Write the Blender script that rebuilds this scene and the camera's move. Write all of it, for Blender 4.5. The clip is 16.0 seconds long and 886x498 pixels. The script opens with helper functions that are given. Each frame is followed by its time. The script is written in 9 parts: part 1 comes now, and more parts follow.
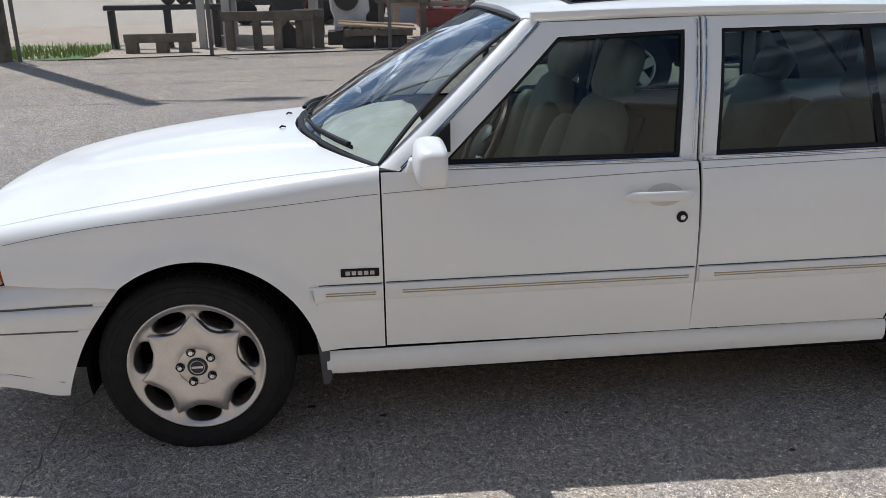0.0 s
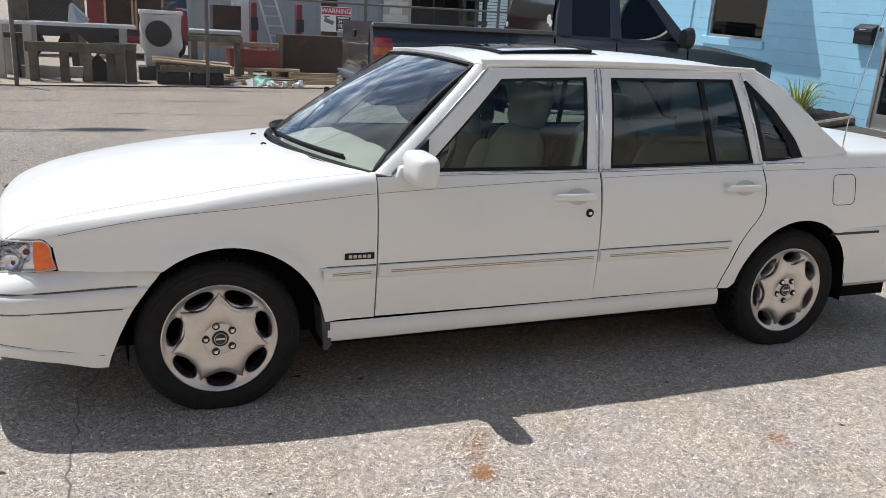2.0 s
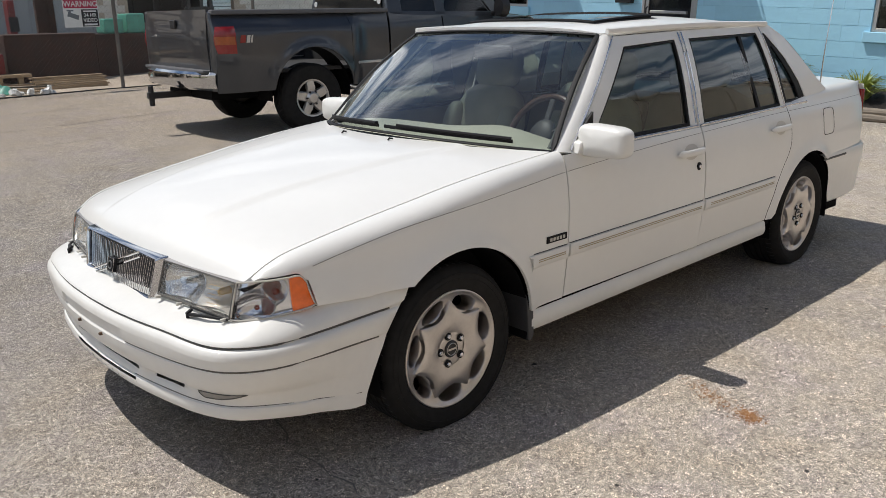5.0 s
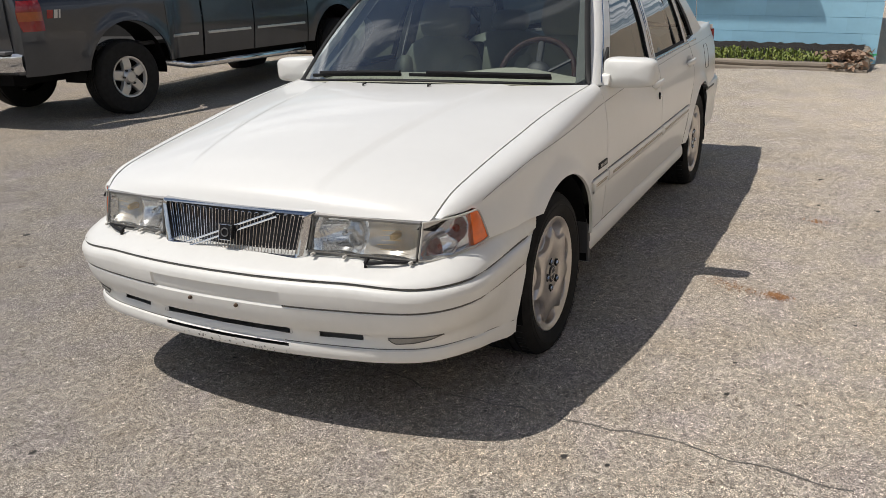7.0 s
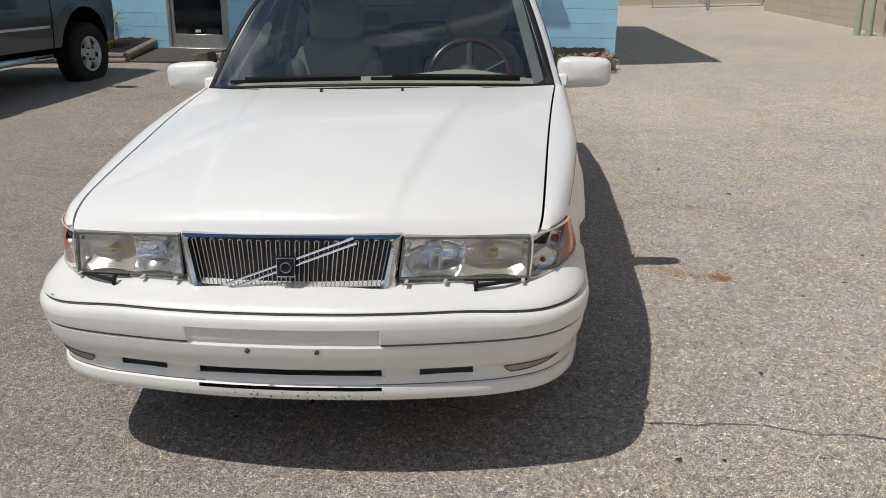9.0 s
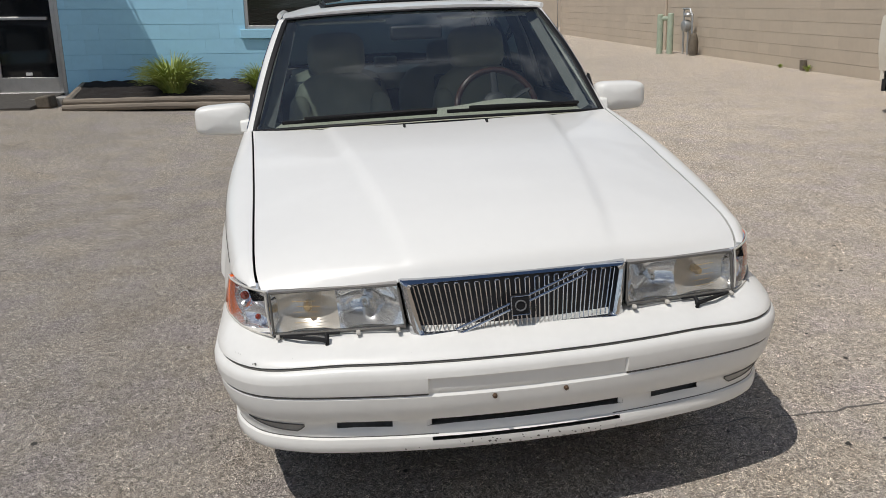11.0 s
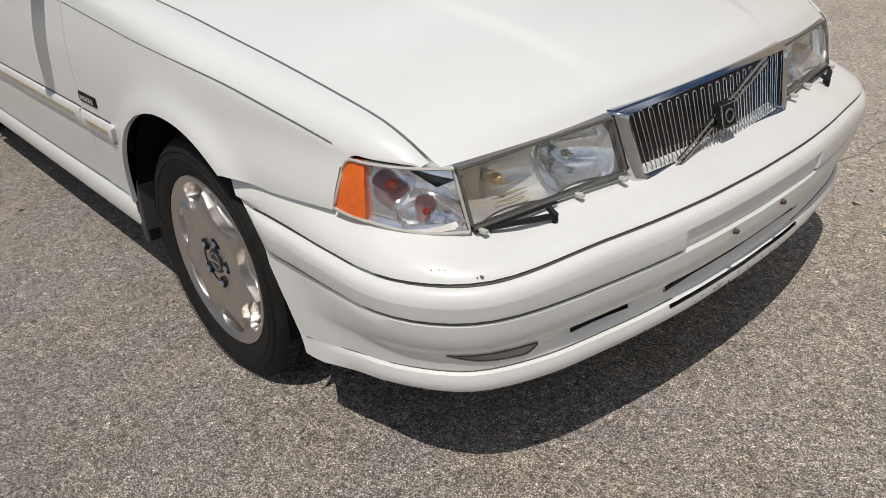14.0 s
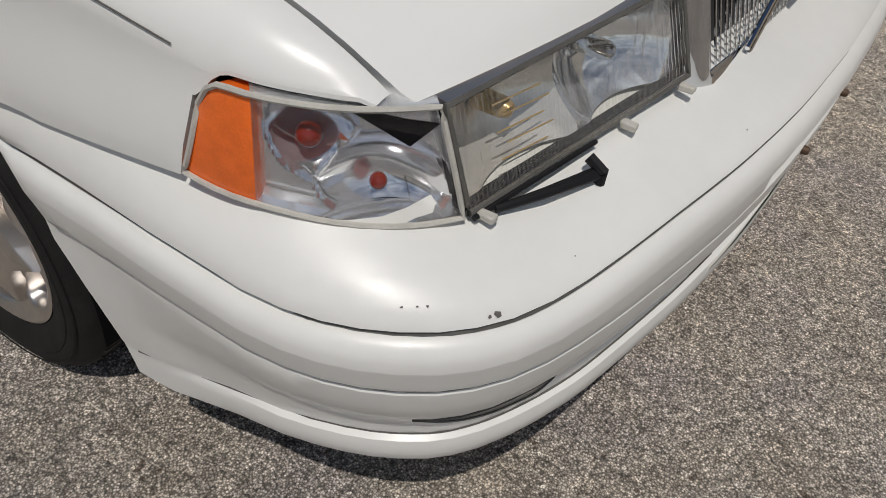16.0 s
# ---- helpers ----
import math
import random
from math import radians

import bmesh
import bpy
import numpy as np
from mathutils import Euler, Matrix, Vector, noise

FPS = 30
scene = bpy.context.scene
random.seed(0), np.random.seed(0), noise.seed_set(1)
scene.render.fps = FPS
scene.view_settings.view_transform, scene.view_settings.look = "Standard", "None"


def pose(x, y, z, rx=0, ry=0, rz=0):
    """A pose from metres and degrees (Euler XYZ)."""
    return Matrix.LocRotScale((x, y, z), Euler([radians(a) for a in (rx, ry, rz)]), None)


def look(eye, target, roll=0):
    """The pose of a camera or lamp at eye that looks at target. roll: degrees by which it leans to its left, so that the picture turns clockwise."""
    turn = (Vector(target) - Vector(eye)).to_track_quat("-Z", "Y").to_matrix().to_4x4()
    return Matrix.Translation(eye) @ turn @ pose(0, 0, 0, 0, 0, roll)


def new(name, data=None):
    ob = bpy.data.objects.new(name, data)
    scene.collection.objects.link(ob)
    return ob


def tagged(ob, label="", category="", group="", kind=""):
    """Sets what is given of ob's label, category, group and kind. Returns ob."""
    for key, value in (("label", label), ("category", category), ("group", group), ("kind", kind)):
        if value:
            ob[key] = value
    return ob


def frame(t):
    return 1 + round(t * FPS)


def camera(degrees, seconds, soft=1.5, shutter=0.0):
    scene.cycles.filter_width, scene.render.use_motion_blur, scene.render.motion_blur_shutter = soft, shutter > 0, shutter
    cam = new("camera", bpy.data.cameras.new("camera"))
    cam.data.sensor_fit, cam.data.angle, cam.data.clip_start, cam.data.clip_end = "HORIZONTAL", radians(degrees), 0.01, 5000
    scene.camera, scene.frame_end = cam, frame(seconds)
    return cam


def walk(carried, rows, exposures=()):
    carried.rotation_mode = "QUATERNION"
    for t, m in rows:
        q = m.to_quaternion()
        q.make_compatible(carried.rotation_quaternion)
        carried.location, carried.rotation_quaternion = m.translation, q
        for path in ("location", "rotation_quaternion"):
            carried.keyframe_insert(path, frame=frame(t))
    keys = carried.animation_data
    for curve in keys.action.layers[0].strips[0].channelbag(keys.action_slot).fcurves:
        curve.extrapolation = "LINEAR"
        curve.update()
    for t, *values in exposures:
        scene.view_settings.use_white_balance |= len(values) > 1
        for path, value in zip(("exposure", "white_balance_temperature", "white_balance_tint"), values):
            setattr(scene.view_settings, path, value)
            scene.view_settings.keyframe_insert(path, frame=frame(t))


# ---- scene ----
cam = camera(57.2, 16.0, 0.8)
PATH = [
    (0, (0.56, -3.22, 1.473), (0.746, -1.333, 0.836), -0.7),
    (0.5, (0.308, -3.406, 1.483), (0.733, -1.536, 0.914), -0.0),
    (1, (0.012, -3.65, 1.484), (0.569, -1.789, 1.006), 1.6),
    (1.5, (-0.199, -3.786, 1.491), (0.414, -1.954, 0.973), 1.9),
    (2, (-0.295, -3.804, 1.482), (0.416, -2.01, 0.957), 2.9),
    (2.5, (-0.496, -3.675, 1.447), (0.345, -1.94, 0.916), 2.7),
    (3, (-0.752, -3.505, 1.483), (0.156, -1.799, 0.967), 1.7),
    (3.5, (-1.057, -3.363, 1.469), (-0.032, -1.729, 0.94), 0.8),
    (4, (-1.344, -3.215, 1.467), (-0.212, -1.657, 0.928), 0.2),
    (4.2, (-1.451, -3.131, 1.459), (-0.289, -1.596, 0.918), 0.1),
    (6.3, (-2.471, -2.079, 1.384), (-0.889, -1.012, 0.785), -2.3),
    (6.5, (-2.579, -1.988, 1.359), (-0.957, -0.985, 0.756), -2.2),
    (7, (-2.743, -1.765, 1.36), (-1.061, -0.884, 0.731), -2.6),
    (7.5, (-2.725, -1.456, 1.325), (-1.014, -0.658, 0.666), -1.5),
    (8, (-2.764, -1.219, 1.348), (-0.977, -0.592, 0.706), -0.7),
    (8.2, (-2.785, -1.101, 1.341), (-0.965, -0.561, 0.71), -0.7),
    (10.3, (-2.874, 0.075, 1.377), (-0.983, -0.061, 0.742), -2.1),
    (10.5, (-2.863, 0.189, 1.372), (-0.966, 0.032, 0.76), -2.2),
    (11, (-2.788, 0.479, 1.394), (-0.895, 0.202, 0.808), -2.5),
    (11.5, (-2.771, 0.786, 1.361), (-0.933, 0.289, 0.75), -2.2),
    (12, (-2.674, 1.052, 1.325), (-0.886, 0.418, 0.69), -2.0),
    (12.5, (-2.42, 1.251, 1.296), (-0.644, 0.557, 0.693), -2.8),
    (13, (-2.206, 1.403, 1.270), (-0.528, 0.548, 0.596), -4.8),
    (13.5, (-1.980, 1.512, 1.262), (-0.477, 0.448, 0.482), -4.8),
    (14, (-1.697, 1.484, 1.206), (-0.339, 0.354, 0.268), -4.0),
    (14.5, (-1.461, 1.421, 1.173), (-0.312, 0.276, 0.003), -4.2),
    (15, (-1.260, 1.352, 1.133), (-0.347, 0.081, -0.113), -0.3),
    (15.5, (-1.140, 1.246, 1.110), (-0.330, -0.035, -0.195), 2.1),
    (16, (-1.061, 1.125, 1.056), (-0.259, -0.098, -0.309), 3.8),
]
walk(cam, [(t, look(eye, target, roll)) for t, eye, target, roll in PATH],
     [(0, 0.26, 5670, 10), (0.5, 0.47, 5770, 10), (1, 0.57, 5920, 10), (1.5, 0.49, 5920, 10), (3, 0.35, 6020, 10), (3.5, 0.27, 6120, 10), (4, 0.23, 6170, 10), (7, 0.02, 6420, 10), (8, -0.06, 6320, 10),
      (10.5, -0.16, 6250, 10), (12, -0.13, 6270, 10), (13, -0.18, 6270, 10), (14.5, -0.18, 6360, 10), (16, -0.57, 6300, 10)])
# ---- world, sun, exposure ----
SUN_WAY = Vector((0.28, -0.41, -1.0)).normalized()
world = bpy.data.worlds.new("world")
scene.world = world
world.use_nodes = True
_nt = world.node_tree
_sky = _nt.nodes.new("ShaderNodeTexSky")
_sky.sky_type = "NISHITA"
_sky.sun_disc = False
_sky.sun_elevation = math.asin(-SUN_WAY.z)
_sky.sun_rotation = math.atan2(-SUN_WAY.x, -SUN_WAY.y)
_sky.air_density, _sky.dust_density, _sky.ozone_density = 1.0, 0.5, 2.0
_nt.nodes["Background"].inputs["Strength"].default_value = 0.056
# scattered fair-weather clouds in one layer overhead
_tc = _nt.nodes.new("ShaderNodeTexCoord")
_sp = _nt.nodes.new("ShaderNodeSeparateXYZ")
_nt.links.new(_tc.outputs["Generated"], _sp.inputs[0])
_up = _nt.nodes.new("ShaderNodeMath")
_up.operation = "MAXIMUM"
_up.inputs[1].default_value = 0.10
_nt.links.new(_sp.outputs["Z"], _up.inputs[0])
_dv = _nt.nodes.new("ShaderNodeVectorMath")
_dv.operation = "DIVIDE"
_cb = _nt.nodes.new("ShaderNodeCombineXYZ")
for _k in range(3):
    _nt.links.new(_up.outputs[0], _cb.inputs[_k])
_nt.links.new(_tc.outputs["Generated"], _dv.inputs[0])
_nt.links.new(_cb.outputs[0], _dv.inputs[1])
_cl = _nt.nodes.new("ShaderNodeTexNoise")
_cl.inputs["Scale"].default_value, _cl.inputs["Detail"].default_value, _cl.inputs["Roughness"].default_value = 1.3, 8, 0.62
_cl.inputs["Distortion"].default_value = 0.35
_mp = _nt.nodes.new("ShaderNodeMapping")
_mp.inputs["Scale"].default_value = (2.1, 0.75, 1.0)
_mp.inputs["Rotation"].default_value = (0, 0, radians(-24))
_mp.inputs["Location"].default_value = (4.3, 2.1, 0.0)
_nt.links.new(_dv.outputs[0], _mp.inputs[0])
_nt.links.new(_mp.outputs[0], _cl.inputs["Vector"])
_cr = _nt.nodes.new("ShaderNodeMapRange")
_cr.inputs["From Min"].default_value, _cr.inputs["From Max"].default_value = 0.53, 0.70
_cr.inputs["To Max"].default_value = 0.85
_hz = _nt.nodes.new("ShaderNodeMapRange")
_hz.inputs["From Min"].default_value, _hz.inputs["From Max"].default_value = 0.85, 0.15
_hz.inputs["To Max"].default_value = 0.11
_nt.links.new(_sp.outputs["Z"], _hz.inputs[0])
_ca = _nt.nodes.new("ShaderNodeMath")
_nt.links.new(_cl.outputs[0], _ca.inputs[0])
_nt.links.new(_hz.outputs[0], _ca.inputs[1])
_nt.links.new(_ca.outputs[0], _cr.inputs[0])
_cm = _nt.nodes.new("ShaderNodeMix")
_cm.data_type = "RGBA"
_cm.inputs["B"].default_value = (19.0, 19.4, 19.9, 1)
_nt.links.new(_cr.outputs[0], _cm.inputs["Factor"])
_nt.links.new(_sky.outputs[0], _cm.inputs["A"])
_nt.links.new(_cm.outputs["Result"], _nt.nodes["Background"].inputs["Color"])
sun = new("sun", bpy.data.lights.new("sun", "SUN"))
sun.data.energy, sun.data.angle, sun.data.color = 3.45, radians(0.53), (1.0, 0.935, 0.85)
sun.matrix_world = look((0, 0, 30), Vector((0, 0, 30)) + SUN_WAY)


# ---- materials ----
def mat(name, color=(0.5, 0.5, 0.5), rough=0.5, metal=0.0, var=0.0, scale=8.0, bump=0.0, bscale=60.0, coat=0.0,
        color2=None, detail=6.0, spec=0.5, rand=0.0, stretch=(1, 1, 1), dist=0.002, rvar=0.0):
    """A procedural surface: base colour varied at two scales, optional relief, optional clear coat, optional change from object to object."""
    m = bpy.data.materials.new(name)
    m.use_nodes = True
    t = m.node_tree
    b = t.nodes["Principled BSDF"]
    b.inputs["Roughness"].default_value, b.inputs["Metallic"].default_value = rough, metal
    b.inputs["Coat Weight"].default_value = coat
    b.inputs["Coat Roughness"].default_value = 0.04
    b.inputs["Specular IOR Level"].default_value = spec
    col = (*color, 1)
    b.inputs["Base Color"].default_value = col
    geo = t.nodes.new("ShaderNodeTexCoord")
    mp = t.nodes.new("ShaderNodeMapping")
    mp.inputs["Scale"].default_value = stretch
    t.links.new(geo.outputs["Object"], mp.inputs[0])
    last = None
    if var > 0 or color2:
        n1 = t.nodes.new("ShaderNodeTexNoise")
        n1.inputs["Scale"].default_value, n1.inputs["Detail"].default_value = scale, detail
        n2 = t.nodes.new("ShaderNodeTexNoise")
        n2.inputs["Scale"].default_value, n2.inputs["Detail"].default_value = scale * 7.3, 4
        for n in (n1, n2):
            t.links.new(mp.outputs[0], n.inputs["Vector"])
        ad = t.nodes.new("ShaderNodeMath")
        ad.operation = "MULTIPLY_ADD"
        t.links.new(n2.outputs[0], ad.inputs[0])
        ad.inputs[1].default_value = 0.45
        t.links.new(n1.outputs[0], ad.inputs[2])
        mr = t.nodes.new("ShaderNodeMapRange")
        mr.inputs["From Min"].default_value, mr.inputs["From Max"].default_value = 0.45, 1.0
        t.links.new(ad.outputs[0], mr.inputs[0])
        mx = t.nodes.new("ShaderNodeMix")
        mx.data_type = "RGBA"
        c2 = color2 or tuple(c * (1 - var) for c in color)
        c1 = color if color2 else tuple(min(1, c * (1 + var)) for c in color)
        mx.inputs["A"].default_value, mx.inputs["B"].default_value = (*c1, 1), (*c2, 1)
        t.links.new(mr.outputs[0], mx.inputs["Factor"])
        last = mx.outputs["Result"]
        if rvar > 0:
            rr = t.nodes.new("ShaderNodeMapRange")
            rr.inputs["From Min"].default_value, rr.inputs["From Max"].default_value = 0.45, 1.0
            rr.inputs["To Min"].default_value, rr.inputs["To Max"].default_value = max(0.02, rough - rvar), min(1, rough + rvar)
            t.links.new(ad.outputs[0], rr.inputs[0])
            t.links.new(rr.outputs[0], b.inputs["Roughness"])
    if rand > 0:
        oi = t.nodes.new("ShaderNodeObjectInfo")
        mr2 = t.nodes.new("ShaderNodeMapRange")
        mr2.inputs["To Min"].default_value, mr2.inputs["To Max"].default_value = 1 - rand, 1 + rand
        t.links.new(oi.outputs["Random"], mr2.inputs[0])
        mu = t.nodes.new("ShaderNodeVectorMath")
        mu.operation = "SCALE"
        if last:
            t.links.new(last, mu.inputs[0])
        else:
            mu.inputs[0].default_value = color
        t.links.new(mr2.outputs[0], mu.inputs["Scale"])
        last = mu.outputs[0]
    if last:
        t.links.new(last, b.inputs["Base Color"])
    if bump > 0:
        nb = t.nodes.new("ShaderNodeTexNoise")
        nb.inputs["Scale"].default_value, nb.inputs["Detail"].default_value = bscale, 5
        t.links.new(mp.outputs[0], nb.inputs["Vector"])
        bp = t.nodes.new("ShaderNodeBump")
        bp.inputs["Strength"].default_value, bp.inputs["Distance"].default_value = bump, dist
        t.links.new(nb.outputs[0], bp.inputs["Height"])
        t.links.new(bp.outputs[0], b.inputs["Normal"])
    return m


def glass_mat(name, tint=(1, 1, 1), ior=1.45, clear=0.75):
    """Thin pane: lets light straight through with a tint and mirrors by Fresnel."""
    m = bpy.data.materials.new(name)
    m.use_nodes = True
    t = m.node_tree
    t.nodes.remove(t.nodes["Principled BSDF"])
    tr = t.nodes.new("ShaderNodeBsdfTransparent")
    tr.inputs["Color"].default_value = (*(c * clear for c in tint), 1)
    gl = t.nodes.new("ShaderNodeBsdfGlossy")
    gl.inputs["Roughness"].default_value = 0.015
    gl.inputs["Color"].default_value = (1, 1, 1, 1)
    fr = t.nodes.new("ShaderNodeFresnel")
    fr.inputs["IOR"].default_value = ior
    mx = t.nodes.new("ShaderNodeMixShader")
    # both faces of the pane mirror: 2F / (1 + F)
    up = t.nodes.new("ShaderNodeMath")
    up.operation = "MULTIPLY"
    up.inputs[1].default_value = 2.0
    dn = t.nodes.new("ShaderNodeMath")
    dn.inputs[1].default_value = 1.0
    qt = t.nodes.new("ShaderNodeMath")
    qt.operation = "DIVIDE"
    t.links.new(fr.outputs[0], up.inputs[0])
    t.links.new(fr.outputs[0], dn.inputs[0])
    t.links.new(up.outputs[0], qt.inputs[0])
    t.links.new(dn.outputs[0], qt.inputs[1])
    t.links.new(qt.outputs[0], mx.inputs[0])
    t.links.new(tr.outputs[0], mx.inputs[1])
    t.links.new(gl.outputs[0], mx.inputs[2])
    t.links.new(mx.outputs[0], t.nodes["Material Output"].inputs["Surface"])
    return m


M_WHITE = mat("white_paint", (0.80, 0.795, 0.762), 0.32, var=0.02, scale=3, coat=0.38, spec=0.5)
M_WHITE_PLASTIC = mat("white_bumper_plastic", (0.775, 0.768, 0.73), 0.36, var=0.04, scale=5, coat=0.25, bump=0.03, bscale=300)
M_BLACK = mat("black_rubber", (0.009, 0.009, 0.010), 0.6, var=0.3, scale=30, spec=0.25)
M_TRIM = mat("black_trim", (0.018, 0.018, 0.02), 0.35, var=0.2, scale=20)
M_TYRE = mat("tyre_rubber", (0.015, 0.0145, 0.014), 0.75, var=0.35, scale=25, bump=0.15, bscale=180, spec=0.22)
M_CHROME = mat("chrome", (0.60, 0.61, 0.625), 0.07, 1.0, var=0.05, scale=12)
M_ALLOY = mat("brushed_alloy", (0.62, 0.585, 0.555), 0.36, 1.0, var=0.08, scale=14, rvar=0.06)
M_ALLOY_DARK = mat("sooty_alloy", (0.20, 0.18, 0.165), 0.5, 0.6, var=0.3, scale=20)
M_GAP = mat("panel_gap", (0.006, 0.006, 0.0065), 0.9, spec=0.05)
M_UNDER = mat("underbody", (0.008, 0.008, 0.0085), 0.9, var=0.3, scale=10, spec=0.08)
M_GLASS = glass_mat("car_glass", (0.82, 0.96, 0.93), 1.34, 0.64)
M_SCREEN = glass_mat("screen_glass", (0.86, 0.96, 0.94), 1.50, 0.80)


def dust_veil(m, weight):
    """Film of dust on a pane, also painting in a pale veil of glare."""
    t = m.node_tree
    out = t.nodes["Material Output"].inputs["Surface"]
    df = t.nodes.new("ShaderNodeBsdfDiffuse")
    df.inputs["Color"].default_value = (0.72, 0.76, 0.78, 1)
    nz = t.nodes.new("ShaderNodeTexNoise")
    nz.inputs["Scale"].default_value, nz.inputs["Detail"].default_value = 5.0, 6.0
    tc = t.nodes.new("ShaderNodeTexCoord")
    t.links.new(tc.outputs["Object"], nz.inputs["Vector"])
    mr = t.nodes.new("ShaderNodeMapRange")
    mr.inputs["To Min"].default_value, mr.inputs["To Max"].default_value = weight * 0.4, weight * 1.6
    t.links.new(nz.outputs[0], mr.inputs[0])
    mx = t.nodes.new("ShaderNodeMixShader")
    t.links.new(mr.outputs[0], mx.inputs[0])
    t.links.new(out.links[0].from_socket, mx.inputs[1])
    t.links.new(df.outputs[0], mx.inputs[2])
    t.links.new(mx.outputs[0], out)


dust_veil(M_SCREEN, 0.012)
M_GLASS_CLEAR = glass_mat("lamp_glass", (0.97, 0.98, 1.0), 1.36, 0.90)
M_SUN_GLASS = glass_mat("roof_glass", (0.75, 0.85, 0.82), 1.5, 0.55)


def lamp_glass_mat():
    """Old lamp glass: clear, with fine flutes that scatter a little light."""
    m = glass_mat("fluted_lamp_glass", (0.97, 0.98, 0.97), 1.38, 0.94)
    t = m.node_tree
    tc = t.nodes.new("ShaderNodeTexCoord")
    wv = t.nodes.new("ShaderNodeTexWave")
    wv.bands_direction = "Y"
    wv.inputs["Scale"].default_value = 60
    wv.inputs["Distortion"].default_value = 0.6
    t.links.new(tc.outputs["Object"], wv.inputs["Vector"])
    bp = t.nodes.new("ShaderNodeBump")
    bp.inputs["Strength"].default_value, bp.inputs["Distance"].default_value = 0.5, 0.002
    t.links.new(wv.outputs["Fac"], bp.inputs["Height"])
    df = t.nodes.new("ShaderNodeBsdfDiffuse")
    df.inputs["Color"].default_value = (0.75, 0.74, 0.70, 1)
    t.links.new(bp.outputs[0], df.inputs["Normal"])
    t.links.new(bp.outputs[0], t.nodes["Glossy BSDF"].inputs["Normal"])
    out = t.nodes["Material Output"].inputs["Surface"]
    last = out.links[0].from_socket
    mx = t.nodes.new("ShaderNodeMixShader")
    mr = t.nodes.new("ShaderNodeMapRange")
    mr.inputs["To Min"].default_value, mr.inputs["To Max"].default_value = 0.01, 0.10
    t.links.new(wv.outputs["Fac"], mr.inputs[0])
    t.links.new(mr.outputs[0], mx.inputs[0])
    t.links.new(last, mx.inputs[1])
    t.links.new(df.outputs[0], mx.inputs[2])
    t.links.new(mx.outputs[0], out)
    return m


M_LAMP_GLASS = lamp_glass_mat()
M_SEAT = mat("beige_leather", (0.32, 0.30, 0.235), 0.5, var=0.12, scale=9, bump=0.15, bscale=220)
M_CARD = mat("tan_door_card", (0.24, 0.22, 0.165), 0.6, var=0.1, scale=9, bump=0.1, bscale=200)
M_DASH = mat("beige_dash", (0.42, 0.42, 0.35), 0.65, var=0.08, scale=10, bump=0.15, bscale=300)
M_PILLAR = mat("grey_pillar_trim", (0.10, 0.105, 0.10), 0.6, var=0.1, scale=12)
M_DARKPL = mat("dark_cabin_plastic", (0.035, 0.036, 0.038), 0.55, var=0.2, scale=20)


# ---- building helpers ----
def step(a, b, x):
    k = min(1.0, max(0.0, (x - a) / (b - a)))
    return k * k * (3 - 2 * k)


def curve(pts):
    """A smooth monotone curve through (x, y) points."""
    xs = np.array([p[0] for p in pts], float)
    ys = np.array([p[1] for p in pts], float)
    h, d = np.diff(xs), np.diff(ys) / np.diff(xs)
    m = np.zeros(len(xs))
    m[0], m[-1] = d[0], d[-1]
    for i in range(1, len(xs) - 1):
        m[i] = 0 if d[i - 1] * d[i] <= 0 else 2 * d[i - 1] * d[i] / (d[i - 1] + d[i])

    def at(x):
        x = min(max(x, xs[0]), xs[-1])
        i = min(int(np.searchsorted(xs, x, side="right")) - 1, len(h) - 1)
        s = (x - xs[i]) / h[i]
        return float(ys[i] * (1 + 2 * s) * (1 - s) ** 2 + m[i] * h[i] * s * (1 - s) ** 2 + ys[i + 1] * s * s * (3 - 2 * s) + m[i + 1] * h[i] * s * s * (s - 1))
    return at


def span(a, b, n):
    return [a + (b - a) * i / (n - 1) for i in range(n)]


def part(name, bm, material, parent=None, label="", smooth=True, bevel=0.0, recalc=True, angle=35):
    """Links a bmesh as one mesh object, under its thing or part."""
    if recalc:
        bmesh.ops.recalc_face_normals(bm, faces=bm.faces[:])
    if smooth:
        for f in bm.faces:
            f.smooth = True
        lim = radians(angle)
        for e in bm.edges:
            if len(e.link_faces) == 2 and e.calc_face_angle(0) > lim:
                e.smooth = False
    me = bpy.data.meshes.new(name)
    bm.to_mesh(me)
    bm.free()
    me.materials.append(material)
    ob = new(name, me)
    if parent is not None:
        ob.parent = parent
    if label:
        ob["label"] = label
    if bevel > 0:
        md = ob.modifiers.new("bevel", "BEVEL")
        md.width, md.segments, md.limit_method, md.angle_limit = bevel, 2, "ANGLE", radians(40)
    return ob


def thing(name, label, category, group="", kind="", at=None):
    e = new(name)
    e.empty_display_size = 0.1
    tagged(e, label, category, group, kind)
    if at is not None:
        e.matrix_world = at
    return e


def box(bm, x0, x1, y0, y1, z0, z1, m=None, jitter=0.0):
    """An axis-aligned box, moved by m if given."""
    vs = []
    for z in (z0, z1):
        for x, y in ((x0, y0), (x1, y0), (x1, y1), (x0, y1)):
            p = Vector((x, y, z))
            if jitter:
                p += Vector((random.uniform(-jitter, jitter), random.uniform(-jitter, jitter), random.uniform(-jitter, jitter)))
            vs.append(bm.verts.new(m @ p if m else p))
    for q in ((3, 2, 1, 0), (4, 5, 6, 7), (0, 1, 5, 4), (1, 2, 6, 5), (2, 3, 7, 6), (3, 0, 4, 7)):
        bm.faces.new([vs[i] for i in q])
    return bm


